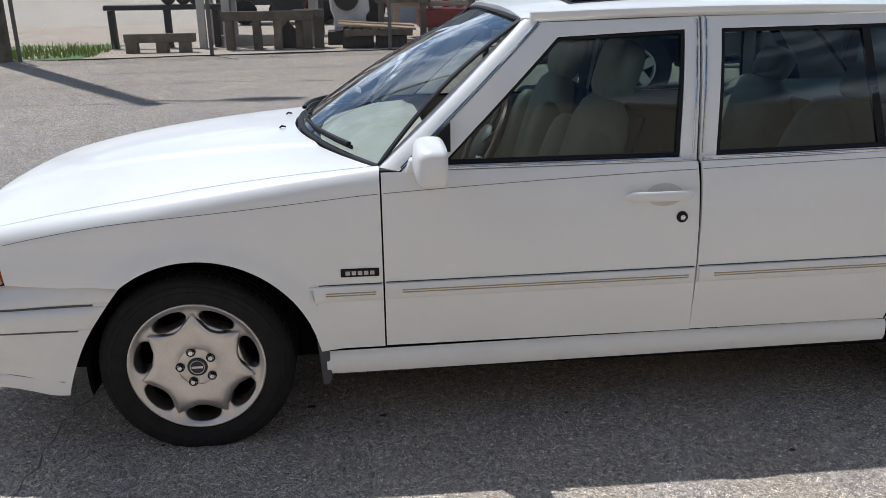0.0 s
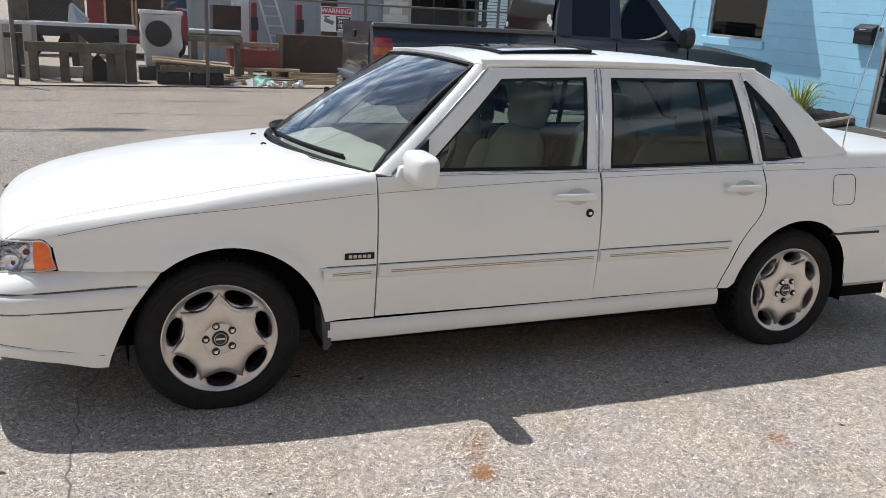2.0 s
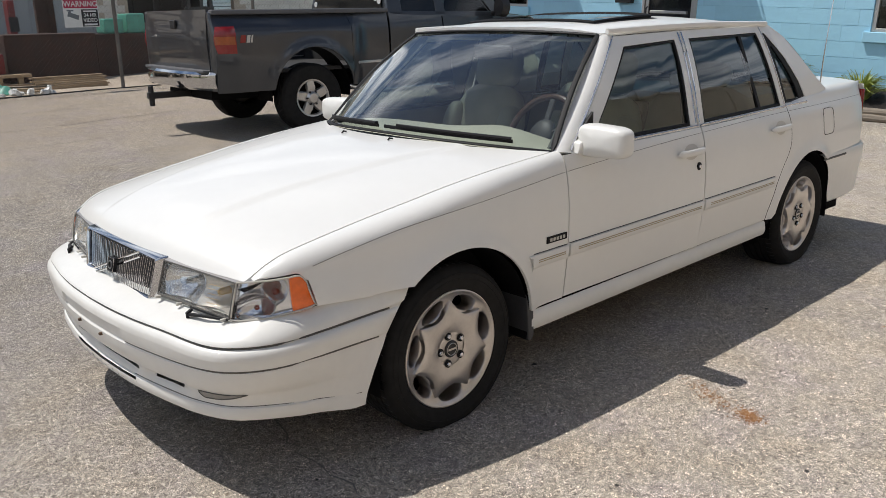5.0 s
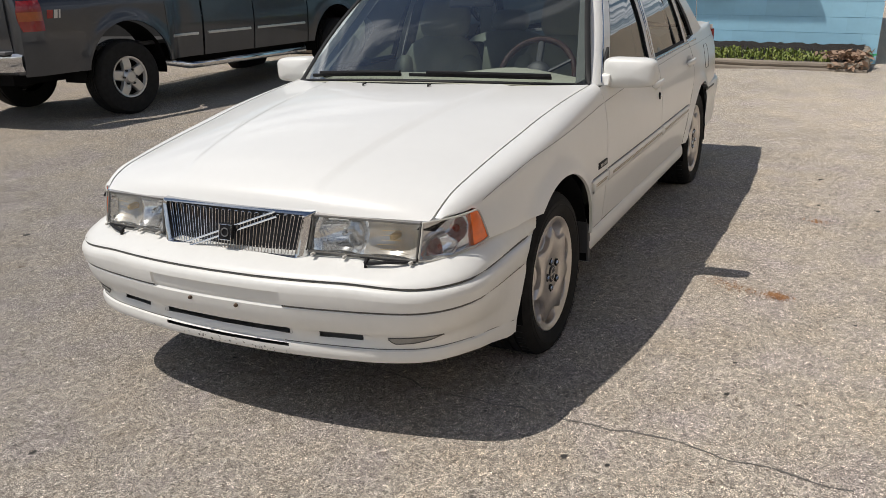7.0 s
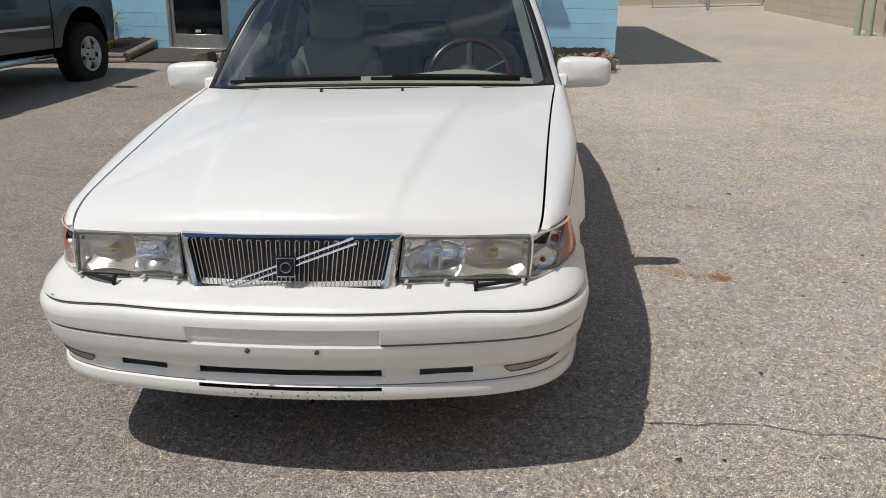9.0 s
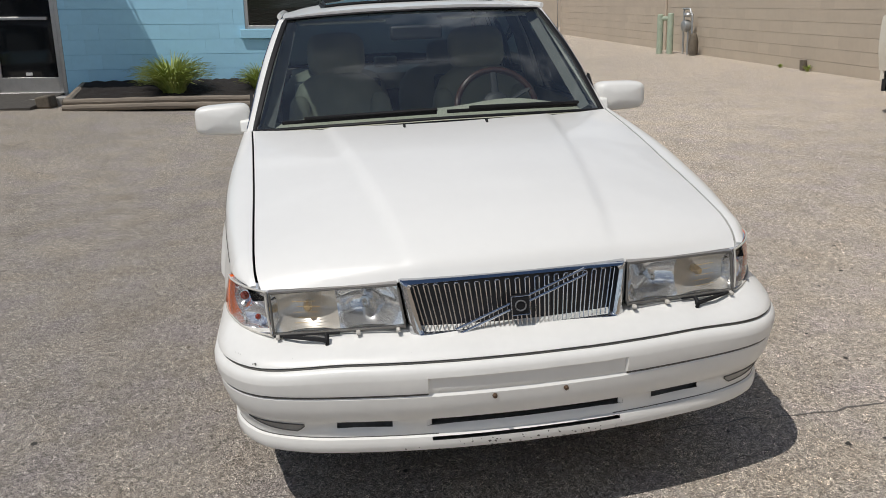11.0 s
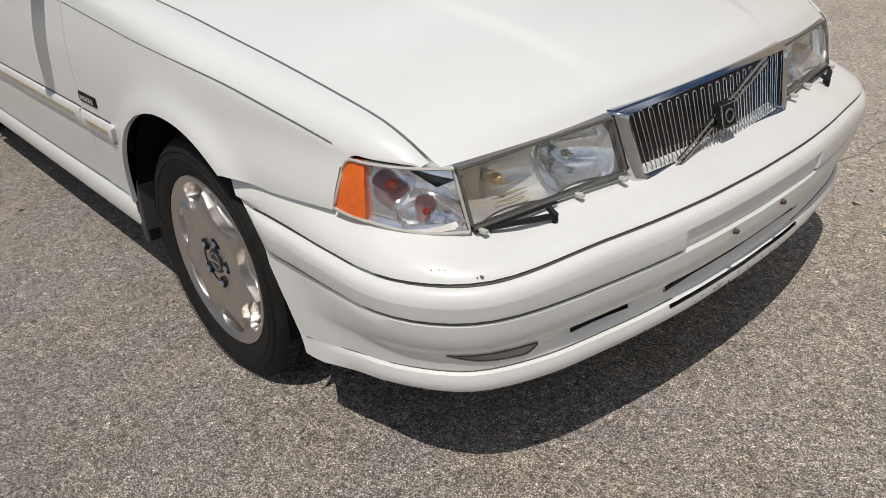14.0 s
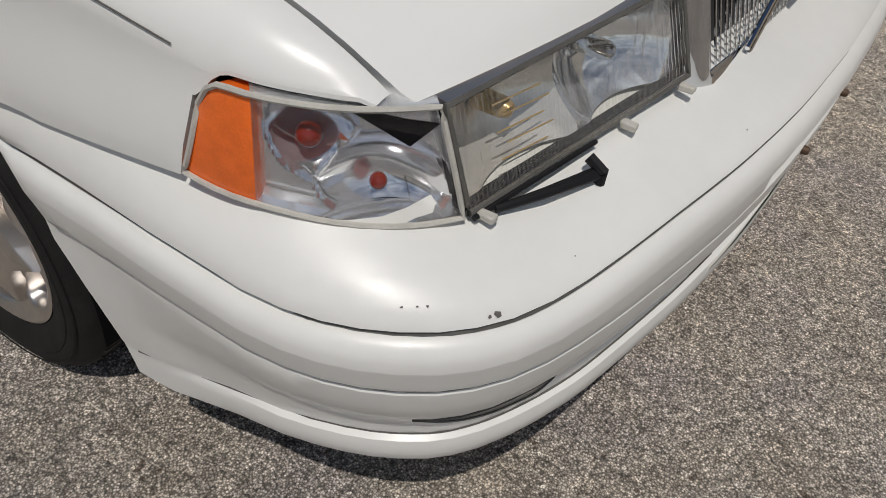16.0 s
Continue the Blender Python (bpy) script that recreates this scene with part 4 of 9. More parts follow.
def build_sedan():
    car = thing("sedan", "white four-door sedan with cream tint parked on the asphalt", "car")

    # --- outer panels, both sides
    for sg in (-1, 1):
        mid = (1.2, 0, 0.55)

        def skin(x, z, out=0.0):
            return Vector((x, sg * (side_y(x, z) + out), z))

        # front fender, with the wheel opening and the strip over the corner lamp
        def fend(x, s):
            if x < -0.5595:
                zb = lamp_top(lamp_u(x)) + 0.0045
            elif x < -0.5455:
                zb = lerp(0.6725, 0.594, (x + 0.5595) / 0.014)
            elif x < -0.352:
                zb = 0.592 + (x + 0.54) * -0.06
            elif x < 0.03 + ARCH:
                zb = max(arch_z(x, 0.03, 0.33), 0.583 if x < -0.2 else 0.332)
            else:
                zb = 0.332
            zg, yg = gap_z(x), gap_y(x)
            zg -= 0.008 * (1 - step(-0.72, -0.685, x))
            zb = min(zb, zg - 0.006)
            z1 = max(zb + 0.004, zg - 0.055)
            if s < 0.8:
                return skin(x, lerp(zb, z1, s / 0.8))
            k = (s - 0.8) / 0.2
            p1, p2 = Vector((side_y(x, z1), z1)), Vector((yg + 0.0026, zg))
            c = Vector((p1.x - 0.014, zg + 0.001))
            q = p1 * (1 - k) ** 2 + c * 2 * k * (1 - k) + p2 * k * k
            return Vector((x, sg * q.x, q.y))
        xs = span(-0.706, -0.66, 5) + span(-0.645, -0.562, 11) + [-0.5596, -0.556, -0.551, -0.5454] + span(-0.53, -0.36, 7) + span(-0.342, 0.402, 48) + span(0.408, 0.606, 8)
        bm = bmesh.new()
        sheet(bm, fend, xs, span(0, 0.8, 18) + span(0.82, 1, 9), 0.012, mid)
        fender = part("front_fender", bm, M_WHITE, car)
        bm = bmesh.new()
        sheet(bm, lambda a, o: Vector((0.03 + (ARCH - 0.003) * math.cos(a), sg * (0.80 - o), AXZ + (ARCH - 0.003) * math.sin(a))), span(radians(-12), radians(192), 30), [0.0, 0.1, 0.25])
        part("wheel_arch_liner", bm, M_UNDER, car)
        bm = bmesh.new()
        sheet(bm, lambda a, o: Vector((WB + (ARCH - 0.003) * math.cos(a), sg * (0.80 - o), AXZ + (ARCH - 0.003) * math.sin(a))), span(radians(-12), radians(192), 30), [0.0, 0.1, 0.25])
        part("wheel_arch_liner", bm, M_UNDER, car)

        # doors
        def door(x0, x1fn, z0):
            def fn(u, s):
                z = lerp(z0, belt_z(lerp(x0, x1fn(0.9), u)), s)
                x = lerp(x0, x1fn(z), u)
                return skin(x, z)
            return fn
        bm = bmesh.new()
        sheet(bm, door(0.6115, lambda z: 1.622 - (z - 0.62) * 0.02, 0.335), span(0, 1, 24), span(0, 1, 26), 0.012, mid)
        fdoor = part("front_door", bm, M_WHITE, car)
        edge = curve([(0.30, 2.315), (0.36, 2.33), (0.45, 2.365), (0.55, 2.405), (0.62, 2.45), (0.68, 2.50), (0.74, 2.525), (0.80, 2.53), (0.92, 2.515)])
        bm = bmesh.new()
        sheet(bm, door(1.628, lambda z: edge(z) - 0.003, 0.337), span(0, 1, 22), span(0, 1, 30), 0.012, mid)
        rdoor = part("rear_door", bm, M_WHITE, car)

        # rear quarter with the wheel opening, rolling over to the boot's edge
        def quarter(u, s):
            x1 = 3.74
            zb0 = 0.585
            x = lerp(2.32, x1, u)
            if x < WB + ARCH and x > 2.40:
                zb = arch_z(x, WB, 0.34)
                zb = max(zb, 0.335)
            else:
                zb = 0.335 if x < 2.5 else zb0
            if x > WB and arch_z(x, WB, 0) < zb0:
                zb = zb0
            zt = belt_z(x) + 0.012
            z = lerp(zb, zt, min(s / 0.75, 1.0))
            lo = edge(z) + 0.003
            xx = max(x, lo)
            if s <= 0.75:
                return skin(xx, z)
            k = (s - 0.75) / 0.25
            xx = max(x, 2.52)
            top = 0.990 - 0.012 * max(0, (xx - 3.2)) if xx > 2.95 else lerp(0.945, 0.99, max(0, (xx - 2.6) / 0.35))
            p1 = Vector((side_y(xx, zt), zt))
            p2 = Vector((lerp(0.745, 0.70, min(1, max(0, (xx - 2.6) / 0.4))), top))
            c = Vector((p1.x - 0.006, top - 0.004))
            q = p1 * (1 - k) ** 2 + c * 2 * k * (1 - k) + p2 * k * k
            return Vector((xx, sg * q.x, q.y))
        us = span(0, 0.06, 4) + span(0.07, (WB + ARCH - 2.32) / 1.42, 44) + span(0.58, 1, 16)
        bm = bmesh.new()
        sheet(bm, quarter, us, span(0, 0.75, 22) + span(0.78, 1, 8))
        quart = part("rear_quarter", bm, M_WHITE, car)

        # sill
        bm = bmesh.new()
        sec = [(-0.10, 0.226), (-0.03, 0.229), (-0.004, 0.242), (0.004, 0.262), (0.003, 0.290), (-0.002, 0.310), (-0.011, 0.320)]
        sheet(bm, lambda x, k: Vector((x, sg * (0.803 + sec[k][0]), sec[k][1] + 0.012 * max(0, (x - 0.5) / 1.8))), span(0.415, 2.335, 24), list(range(len(sec))), 0.03, mid)
        part("sill", bm, M_WHITE_PLASTIC, car)
        bm = bmesh.new()
        box(bm, 0.415, 2.40, sg * 0.70, sg * 0.792, 0.30, 0.36)
        part("sill_seam", bm, M_GAP, car)
        # dark filler behind the gaps between the doors
        for gx in (0.609, 1.624):
            bm = bmesh.new()
            sheet(bm, lambda x, z: skin(x, z, -0.011), [gx - 0.03, gx + 0.03], span(0.33, 0.90, 10))
            part("door_jamb", bm, M_GAP, car, smooth=False)
        bm = bmesh.new()
        sheet(bm, lambda o, z: skin(edge(z) + o, z, -0.011), [-0.03, 0.03], span(0.33, 0.90, 16))
        part("door_jamb", bm, M_GAP, car, smooth=False)
        # mudflap
        bm = bmesh.new()
        prism(bm, [(0.385, 0.40), (0.40, 0.345), (0.425, 0.33), (0.43, 0.225), (0.418, 0.205), (0.398, 0.205), (0.392, 0.30)], sg * 0.66, sg * 0.806)
        part("mudflap", bm, mat_flap, car, bevel=0.004)

        # side rub strips, each with a bright double line
        def strip(x0, x1, z0, z1, par, slant=0.0, n=16):
            bm = bmesh.new()

            def fn(u, k):
                zc = (z0 + z1) / 2
                hz = (z1 - z0) / 2
                prof = [(-1.0, -0.002), (-0.93, 0.006), (-0.7, 0.010), (0.7, 0.010), (0.93, 0.006), (1.0, -0.002)][k]
                x = lerp(x0, x1, u) + (slant * (1 - prof[0]) / 2 if u == 0 else 0)
                z = zc + hz * prof[0] + 0.006 * (lerp(x0, x1, u) - 0.6)
                return skin(x, z, prof[1])
            sheet(bm, fn, span(0, 1, n), list(range(6)), 0.01, mid)
            o = part("rub_strip", bm, M_WHITE_PLASTIC, par)
            for dz in (0.004, -0.004):
                b2 = bmesh.new()
                pts = [skin(x, (z0 + z1) / 2 + dz + 0.006 * (x - 0.6), 0.0105) for x in span(x0 + 0.05, x1 - 0.02, 14)]
                tube(b2, pts, 0.0018, 6)
                part("gold_line", b2, mat_goldline, o)
            # thin black tube painting in the shadow line along the strip's top
            b2 = bmesh.new()
            tube(b2, [skin(x, z1 + 0.002 + 0.006 * (x - 0.6), 0.001) for x in span(x0 + slant, x1, 14)], 0.0016, 6)
            part("strip_edge", b2, M_TRIM, o)
            return o
        strip(0.375, 0.603, 0.502, 0.558, fender, 0.03)
        strip(0.616, 1.617, 0.504, 0.560, fdoor)
        strip(1.633, 2.355, 0.506, 0.562, rdoor)

        # thin crease line along the shoulder
        cz = curve([(-0.54, 0.713), (-0.43, 0.737), (-0.2, 0.775), (0.2, 0.810), (0.39, 0.826), (0.61, 0.844), (1.6, 0.884), (2.5, 0.902), (3.7, 0.905)])
        for par, x0, x1 in ((fender, -0.54, 0.60), (fdoor, 0.617, 1.612), (rdoor, 1.632, 2.51), (quart, 2.53, 3.70)):
            bm = bmesh.new()
            tube(bm, [skin(x, cz(x), 0.0002) for x in span(x0, x1, 26)], 0.0009, 6)
            part("pinstripe", bm, mat_greyline, par)

        # grips
        for par, gx0, gx1, gz in ((fdoor, 1.375, 1.592, 0.812), (rdoor, 2.275, 2.49, 0.828)):
            # flat oval on the skin; its greyer colour stands in for the recess's shade
            bm = bmesh.new()
            sheet(bm, lambda a, r: skin((gx0 + gx1) / 2 + 0.02 + 0.062 * r * math.cos(a), gz - 0.002 + 0.036 * r * math.sin(a), 0.001 - 0.0 * r), span(0, math.tau, 25), [0.02, 0.5, 0.9, 1.0])
            part("handle_recess", bm, mat_recess, par)
            bm = bmesh.new()
            n = 14
            pts, ra, rb = [], [], []
            for i, u in enumerate(span(0, 1, n)):
                x = lerp(gx0, gx1, u)
                pts.append(skin(x, gz, 0.014 + 0.016 * math.sin(math.pi * min(1, max(0, u))) ** 0.5))
                e = min(1, 0.35 + 3.2 * math.sin(math.pi * u))
                ra.append(0.009 * e)
                rb.append(0.016 * e)
            tube(bm, pts, ra, 10, r2=rb)
            part("door_handle", bm, M_WHITE_PLASTIC, par, "white pull handle")
        if True:
            bm = bmesh.new()
            p = skin(1.563, 0.737, 0.0)
            lathe(bm, [(0.0, sg * 0.007), (0.006, sg * 0.007), (0.013, sg * 0.006), (0.018, sg * 0.004), (0.019, sg * -0.004)], 20, "y", p)
            lock = part("key_lock", bm, M_BLACK, fdoor)
            bm = bmesh.new()
            lathe(bm, [(0.0, sg * 0.009), (0.008, sg * 0.009), (0.009, sg * 0.006)], 14, "y", p)
            part("key_barrel", bm, M_CHROME, lock)
        # maker's badge on the fender, drawn as a dark plate with plain light bars
        bm = bmesh.new()
        sheet(bm, lambda u, k: skin(lerp(0.475, 0.595, u), lerp(0.585, 0.612, k), 0.004), span(0, 1, 8), span(0, 1, 4), 0.006, mid)
        badge = part("badge_plate", bm, M_BLACK, fender, bevel=0.002)
        bm = bmesh.new()
        for i in range(5):
            x0 = 0.49 + i * 0.019
            sheet(bm, lambda u, k: skin(lerp(x0, x0 + 0.014, u), lerp(0.592, 0.605, k), 0.0055), [0, 1], [0, 1])
        part("badge_bars", bm, mat_palegrey, badge)
        # fuel flap
        if sg < 0:
            bm = bmesh.new()
            pts = []
            for a in span(0, math.tau, 41)[:-1]:
                cx, sx = math.cos(a), math.sin(a)
                pts.append(skin(3.03 + 0.075 * math.copysign(abs(cx) ** 0.35, cx), 0.80 + 0.075 * math.copysign(abs(sx) ** 0.35, sx), 0.0005))
            tube(bm, pts, 0.0016, 6, closed=True)
            part("fuel_flap_seam", bm, M_GAP, quart)

        # --- upper structure: door frames, pillars, side glass
        def up(x, z, inn=0.0):
            return Vector((x, sg * (glass_y(z) - inn), z))

        def dens(poly, n=8):
            out = []
            for i in range(len(poly)):
                a, b = poly[i], poly[(i + 1) % len(poly)]
                for k in range(n):
                    out.append((lerp(a[0], b[0], k / n), lerp(a[1], b[1], k / n)))
            return out

        def ringframe(name, outer, inner, material, par, inn0=0.0, depth=0.02, label=""):
            o, i = dens(outer), dens(inner)
            bm = bmesh.new()
            n = len(o)
            A = [bm.verts.new(up(x, z, inn0)) for x, z in o]
            B = [bm.verts.new(up(x, z, inn0)) for x, z in i]
            C = [bm.verts.new(up(x, z, inn0 + depth)) for x, z in i]
            D = [bm.verts.new(up(x, z, inn0 + depth)) for x, z in o]
            for k in range(n):
                j = (k + 1) % n
                bm.faces.new((A[k], A[j], B[j], B[k]))
                bm.faces.new((B[k], B[j], C[j], C[k]))
                bm.faces.new((D[k], A[k], A[j], D[j])[::-1])
                bm.faces.new((C[k], C[j], D[j], D[k]))
            return part(name, bm, material, par, label, bevel=0.003)

        def pane(poly, inn, par, name="side_window"):
            c = (sum(p[0] for p in poly) / len(poly), sum(p[1] for p in poly) / len(poly))
            o = dens(poly, 6)
            bm = bmesh.new()
            prev = None
            for f in (1.0, 0.66, 0.33):
                ring = [bm.verts.new(up(lerp(c[0], x, f), lerp(c[1], z, f), inn)) for x, z in o]
                if prev:
                    for k in range(len(o)):
                        j = (k + 1) % len(o)
                        bm.faces.new((prev[k], prev[j], ring[j], ring[k]))
                prev = ring
            cv = bm.verts.new(up(c[0], c[1], inn))
            for k in range(len(o)):
                bm.faces.new((prev[k], prev[(k + 1) % len(o)], cv))
            return part(name, bm, M_GLASS, par, "tinted clear glass")

        wf = [(0.80, 0.918), (1.185, 1.287), (1.60, 1.303), (1.562, 0.918)]
        of = [(0.675, 0.903), (1.135, 1.330), (1.652, 1.342), (1.617, 0.903)]
        wr = [(1.683, 0.920), (1.722, 1.304), (2.395, 1.312), (2.475, 0.932)]
        orr = [(1.626, 0.904), (1.659, 1.342), (2.445, 1.346), (2.527, 0.918)]
        ringframe("window_frame", of, wf, M_WHITE, fdoor)
        ringframe("window_frame", orr, wr, M_WHITE, rdoor)
        ringframe("window_seal", wf, [(0.825, 0.932), (1.190, 1.276), (1.587, 1.291), (1.550, 0.932)], M_BLACK, fdoor, 0.003, 0.014)
        ringframe("window_seal", wr, [(1.697, 0.934), (1.733, 1.292), (2.384, 1.300), (2.460, 0.946)], M_BLACK, rdoor, 0.003, 0.014)
        pane(wf, 0.014, fdoor)
        pane(wr, 0.014, rdoor)
        bm = bmesh.new()
        prism(bm, [(2.235, 0.93), (2.262, 0.93), (2.225, 1.30), (2.198, 1.30)], 0, 1)
        for v in bm.verts:
            v.co.y = sg * (glass_y(v.co.z) - (0.004 if v.co.y < 0.5 else 0.02))
        part("window_divider", bm, M_BLACK, rdoor)
        wq = [(2.515, 0.935), (2.455, 1.305), (2.475, 1.310), (2.615, 1.185), (2.735, 1.04), (2.785, 0.938)]
        # C pillar
        oc = [(2.531, 0.918), (2.449, 1.346), (2.52, 1.357), (2.69, 1.275), (2.90, 1.095), (3.06, 0.978)]
        ringframe("rear_pillar", oc, wq, M_WHITE, car)
        ringframe("window_seal", wq, [(2.555, 0.955), (2.50, 1.235), (2.515, 1.24), (2.61, 1.13), (2.68, 1.03), (2.71, 0.955)], M_BLACK, car, 0.003, 0.012)
        pane(wq, 0.016, car, "quarter_window")
        # bright mouldings below the windows and behind the rear door
        for par, a, b in ((fdoor, (0.78, 0.912), (1.61, 0.912)), (rdoor, (1.634, 0.913), (2.52, 0.925)), (car, (2.535, 0.927), (2.775, 0.930))):
            bm = bmesh.new()
            tube(bm, [up(lerp(a[0], b[0], k), lerp(a[1], b[1], k), -0.006) for k in span(0, 1, 12)], 0.004, 8, r2=0.007)
            part("bright_moulding", bm, M_CHROME, par)
        for poly in ([(1.606, 0.93), (1.642, 1.335)], [(1.636, 0.93), (1.672, 1.335)], [(2.51, 0.94), (2.436, 1.34)]):
            bm = bmesh.new()
            tube(bm, [up(lerp(poly[0][0], poly[1][0], k), lerp(poly[0][1], poly[1][1], k), -0.002) for k in span(0, 1, 10)], 0.003, 6)
            part("bright_moulding", bm, M_CHROME, car)
        # windscreen pillar
        bm = bmesh.new()

        def apil(u, k):
            a = Vector((lerp(0.60, 1.075, u), sg * lerp(0.738, 0.585, u), lerp(0.912, 1.338, u)))
            z = lerp(0.905, 1.332, u)
            b = Vector((lerp(0.668, 1.130, u), sg * glass_y(z), z))
            m = (a + b) / 2 + Vector((-0.012, sg * 0.016, 0.01))
            return a * (1 - k) ** 2 + m * 2 * k * (1 - k) + b * k * k
        sheet(bm, apil, span(0, 1, 16), span(0, 1, 7), 0.02, (1.4, 0, 1.0))
        part("windscreen_pillar", bm, M_WHITE, car)
        bm = bmesh.new()
        tube(bm, [apil(u, 0.97) + Vector((0, sg * 0.001, 0)) for u in span(0.02, 1, 14)], 0.004, 6)
        part("pillar_seal", bm, M_CHROME, car)
        # roof rail gutter
        bm = bmesh.new()
        tube(bm, [Vector((x, sg * 0.612, 1.352 + 0.012 * math.sin(math.pi * (x - 1.1) / 1.5))) for x in span(1.10, 2.53, 18)], 0.009, 8, r2=0.013)
        part("roof_rail", bm, M_WHITE, car)

        # mirror
        bm = bmesh.new()
        mprof = curve([(0, 0.25), (0.08, 0.75), (0.25, 0.95), (0.5, 1.0), (0.85, 0.98), (0.97, 0.9), (1.0, 0.84)])
        rings = []
        for i, u in enumerate(span(0, 1, 14)):
            f = mprof(u)
            x = lerp(0.705, 0.80, u)
            ring = []
            for k in range(28):
                a = math.tau * k / 28
                ca, sa = math.cos(a), math.sin(a)
                dy = 0.115 * f * math.copysign(abs(ca) ** 0.42, ca)
                dz = 0.068 * f * math.copysign(abs(sa) ** 0.42, sa)
                taper = 1 - 0.12 * (dy + 0.11) / 0.22
                ring.append(bm.verts.new((x, sg * (0.872 + dy), 0.950 + dz * taper)))
            rings.append(ring)
        for A, B in zip(rings, rings[1:]):
            for k in range(28):
                bm.faces.new((A[k], A[(k + 1) % 28], B[(k + 1) % 28], B[k]))
        bm.faces.new(rings[0])
        mirror = part("wing_mirror", bm, M_WHITE_PLASTIC, fdoor, "body-coloured mirror shell")
        bm = bmesh.new()
        bm.faces.new([bm.verts.new((0.793, sg * (0.872 + 0.103 * math.copysign(abs(math.cos(a)) ** 0.42, math.cos(a))), 0.950 + 0.056 * math.copysign(abs(math.sin(a)) ** 0.42, math.sin(a)))) for a in span(0, math.tau, 29)[:-1]])
        part("mirror_glass", bm, mat_mirror, mirror)
        bm = bmesh.new()
        prism(bm, [(0.685, 0.900), (0.70, 0.945), (0.78, 0.965), (0.81, 0.965), (0.81, 0.895)], sg * 0.755, sg * 0.80)
        part("mirror_foot", bm, M_WHITE_PLASTIC, mirror, bevel=0.006)
        bm = bmesh.new()
        prism(bm, [(0.685, 0.918), (0.83, 1.05), (0.83, 0.918)], sg * 0.745, sg * 0.757)
        part("mirror_sail", bm, M_BLACK, mirror)

    # --- hood
    def hood_edge_u(u):
        return lerp(-0.722, 0.585, u)
    zc = curve([(0, 0.706), (0.012, 0.730), (0.04, 0.755), (0.10, 0.785), (0.2, 0.821), (0.45, 0.879), (0.75, 0.918), (1, 0.936)])

    def hood(u, v):
        s = abs(v)
        xe = hood_edge_u(u)
        front, back = -0.806 + 0.084 * s ** 2.3, 0.305 + 0.28 * s ** 2
        x = lerp(front, back, u)
        yg = gap_y(xe) - 0.0042
        ze = gap_z(xe)
        z = ze + (zc(u) - ze) * (1 - s ** 2.4)
        y = v * yg
        yc = lerp(0.275, 0.445, u)
        k = min(1, max(0, (yc + 0.018 - abs(y)) / 0.036))
        z += 0.009 * (k * k * (3 - 2 * k)) * min(1, u * 6 + 0.15)
        if u < 0.02:
            z -= 0.008 * (1 - u / 0.02)
        return Vector((x, y, z))
    bm = bmesh.new()
    sheet(bm, hood, span(0, 0.05, 7) + span(0.07, 1, 38), span(-1, 1, 97), 0.02, (0, 0, 0.3))
    hood_ob = part("hood", bm, M_WHITE, car, "long white hood with two creases")
    for sy in (-0.158, 0.16):
        p = hood(0.955, sy / 0.74)
        bm = bmesh.new()
        tube(bm, [p + Vector((-0.012, 0, 0.002)), p + Vector((-0.004, 0, 0.009)), p + Vector((0.012, 0, 0.006))], [0.004, 0.006, 0.004], 8, r2=[0.003, 0.004, 0.003])
        part("washer_nozzle", bm, M_BLACK, hood_ob)
    # dark bay below the hood and the panel gaps
    bm = bmesh.new()
    box(bm, -0.64, 0.58, -0.60, 0.60, 0.22, 0.62)
    box(bm, -0.66, -0.60, -0.66, 0.66, 0.50, 0.68)
    box(bm, 0.40, 3.55, -0.70, 0.70, 0.19, 0.36)
    box(bm, 3.18, 3.62, -0.66, 0.66, 0.34, 0.90)
    part("underbody", bm, M_UNDER, car, smooth=False)
    for sg in (-1, 1):
        bm = bmesh.new()
        sheet(bm, lambda x, o: Vector((x, sg * (gap_y(x) + o), gap_z(x) - 0.03)), span(-0.735, 0.60, 20), [-0.03, 0.03])
        part("hood_gap", bm, M_GAP, car, smooth=False)

    # --- windscreen, roof, rear screen
    def wind(u, v, lift=0.0):
        s = abs(v)
        lo = Vector((0.33 + 0.275 * s ** 2.2, 0.735 * v, 0.955 - 0.043 * s ** 2))
        hi = Vector((1.055 + 0.022 * s ** 2, 0.583 * v, 1.352 - 0.016 * s ** 2))
        p = lo.lerp(hi, u)
        bow = 0.03 * math.sin(math.pi * u)
        return p + Vector((-0.45, 0, 0.85)) * (bow + lift)
    bm = bmesh.new()
    sheet(bm, wind, span(0, 1, 18), span(-1, 1, 33))
    part("windscreen", bm, M_SCREEN, car, "tinted laminated windscreen").visible_shadow = False
    bm = bmesh.new()
    loop = [wind(0, v, 0.003) for v in span(-1, 1, 25)] + [wind(u, 1, 0.003) for u in span(0.05, 0.95, 12)] + [wind(1, v, 0.003) for v in span(1, -1, 25)] + [wind(u, -1, 0.003) for u in span(0.95, 0.05, 12)]
    tube(bm, loop, 0.013, 8, closed=True, r2=0.006)
    part("windscreen_seal", bm, M_BLACK, car)
    bm = bmesh.new()
    sheet(bm, lambda u, v: hood(1.0, v).lerp(wind(0, v), u) + Vector((0, 0, -0.012 - 0.012 * math.sin(math.pi * u))), span(-0.15, 1.1, 6), span(-0.97, 0.97, 31))
    part("cowl", bm, M_TRIM, car, "black plastic scuttle grille")

    def roof(u, v):
        s = abs(v)
        x = lerp(1.075 - 0.02 * (1 - s), 2.55 + 0.03 * (1 - s * s), u)
        crown = 1.357 + 0.055 * math.sin(math.pi * min(1, max(0, 0.06 + u * 0.92))) ** 0.75 - 0.0 * u
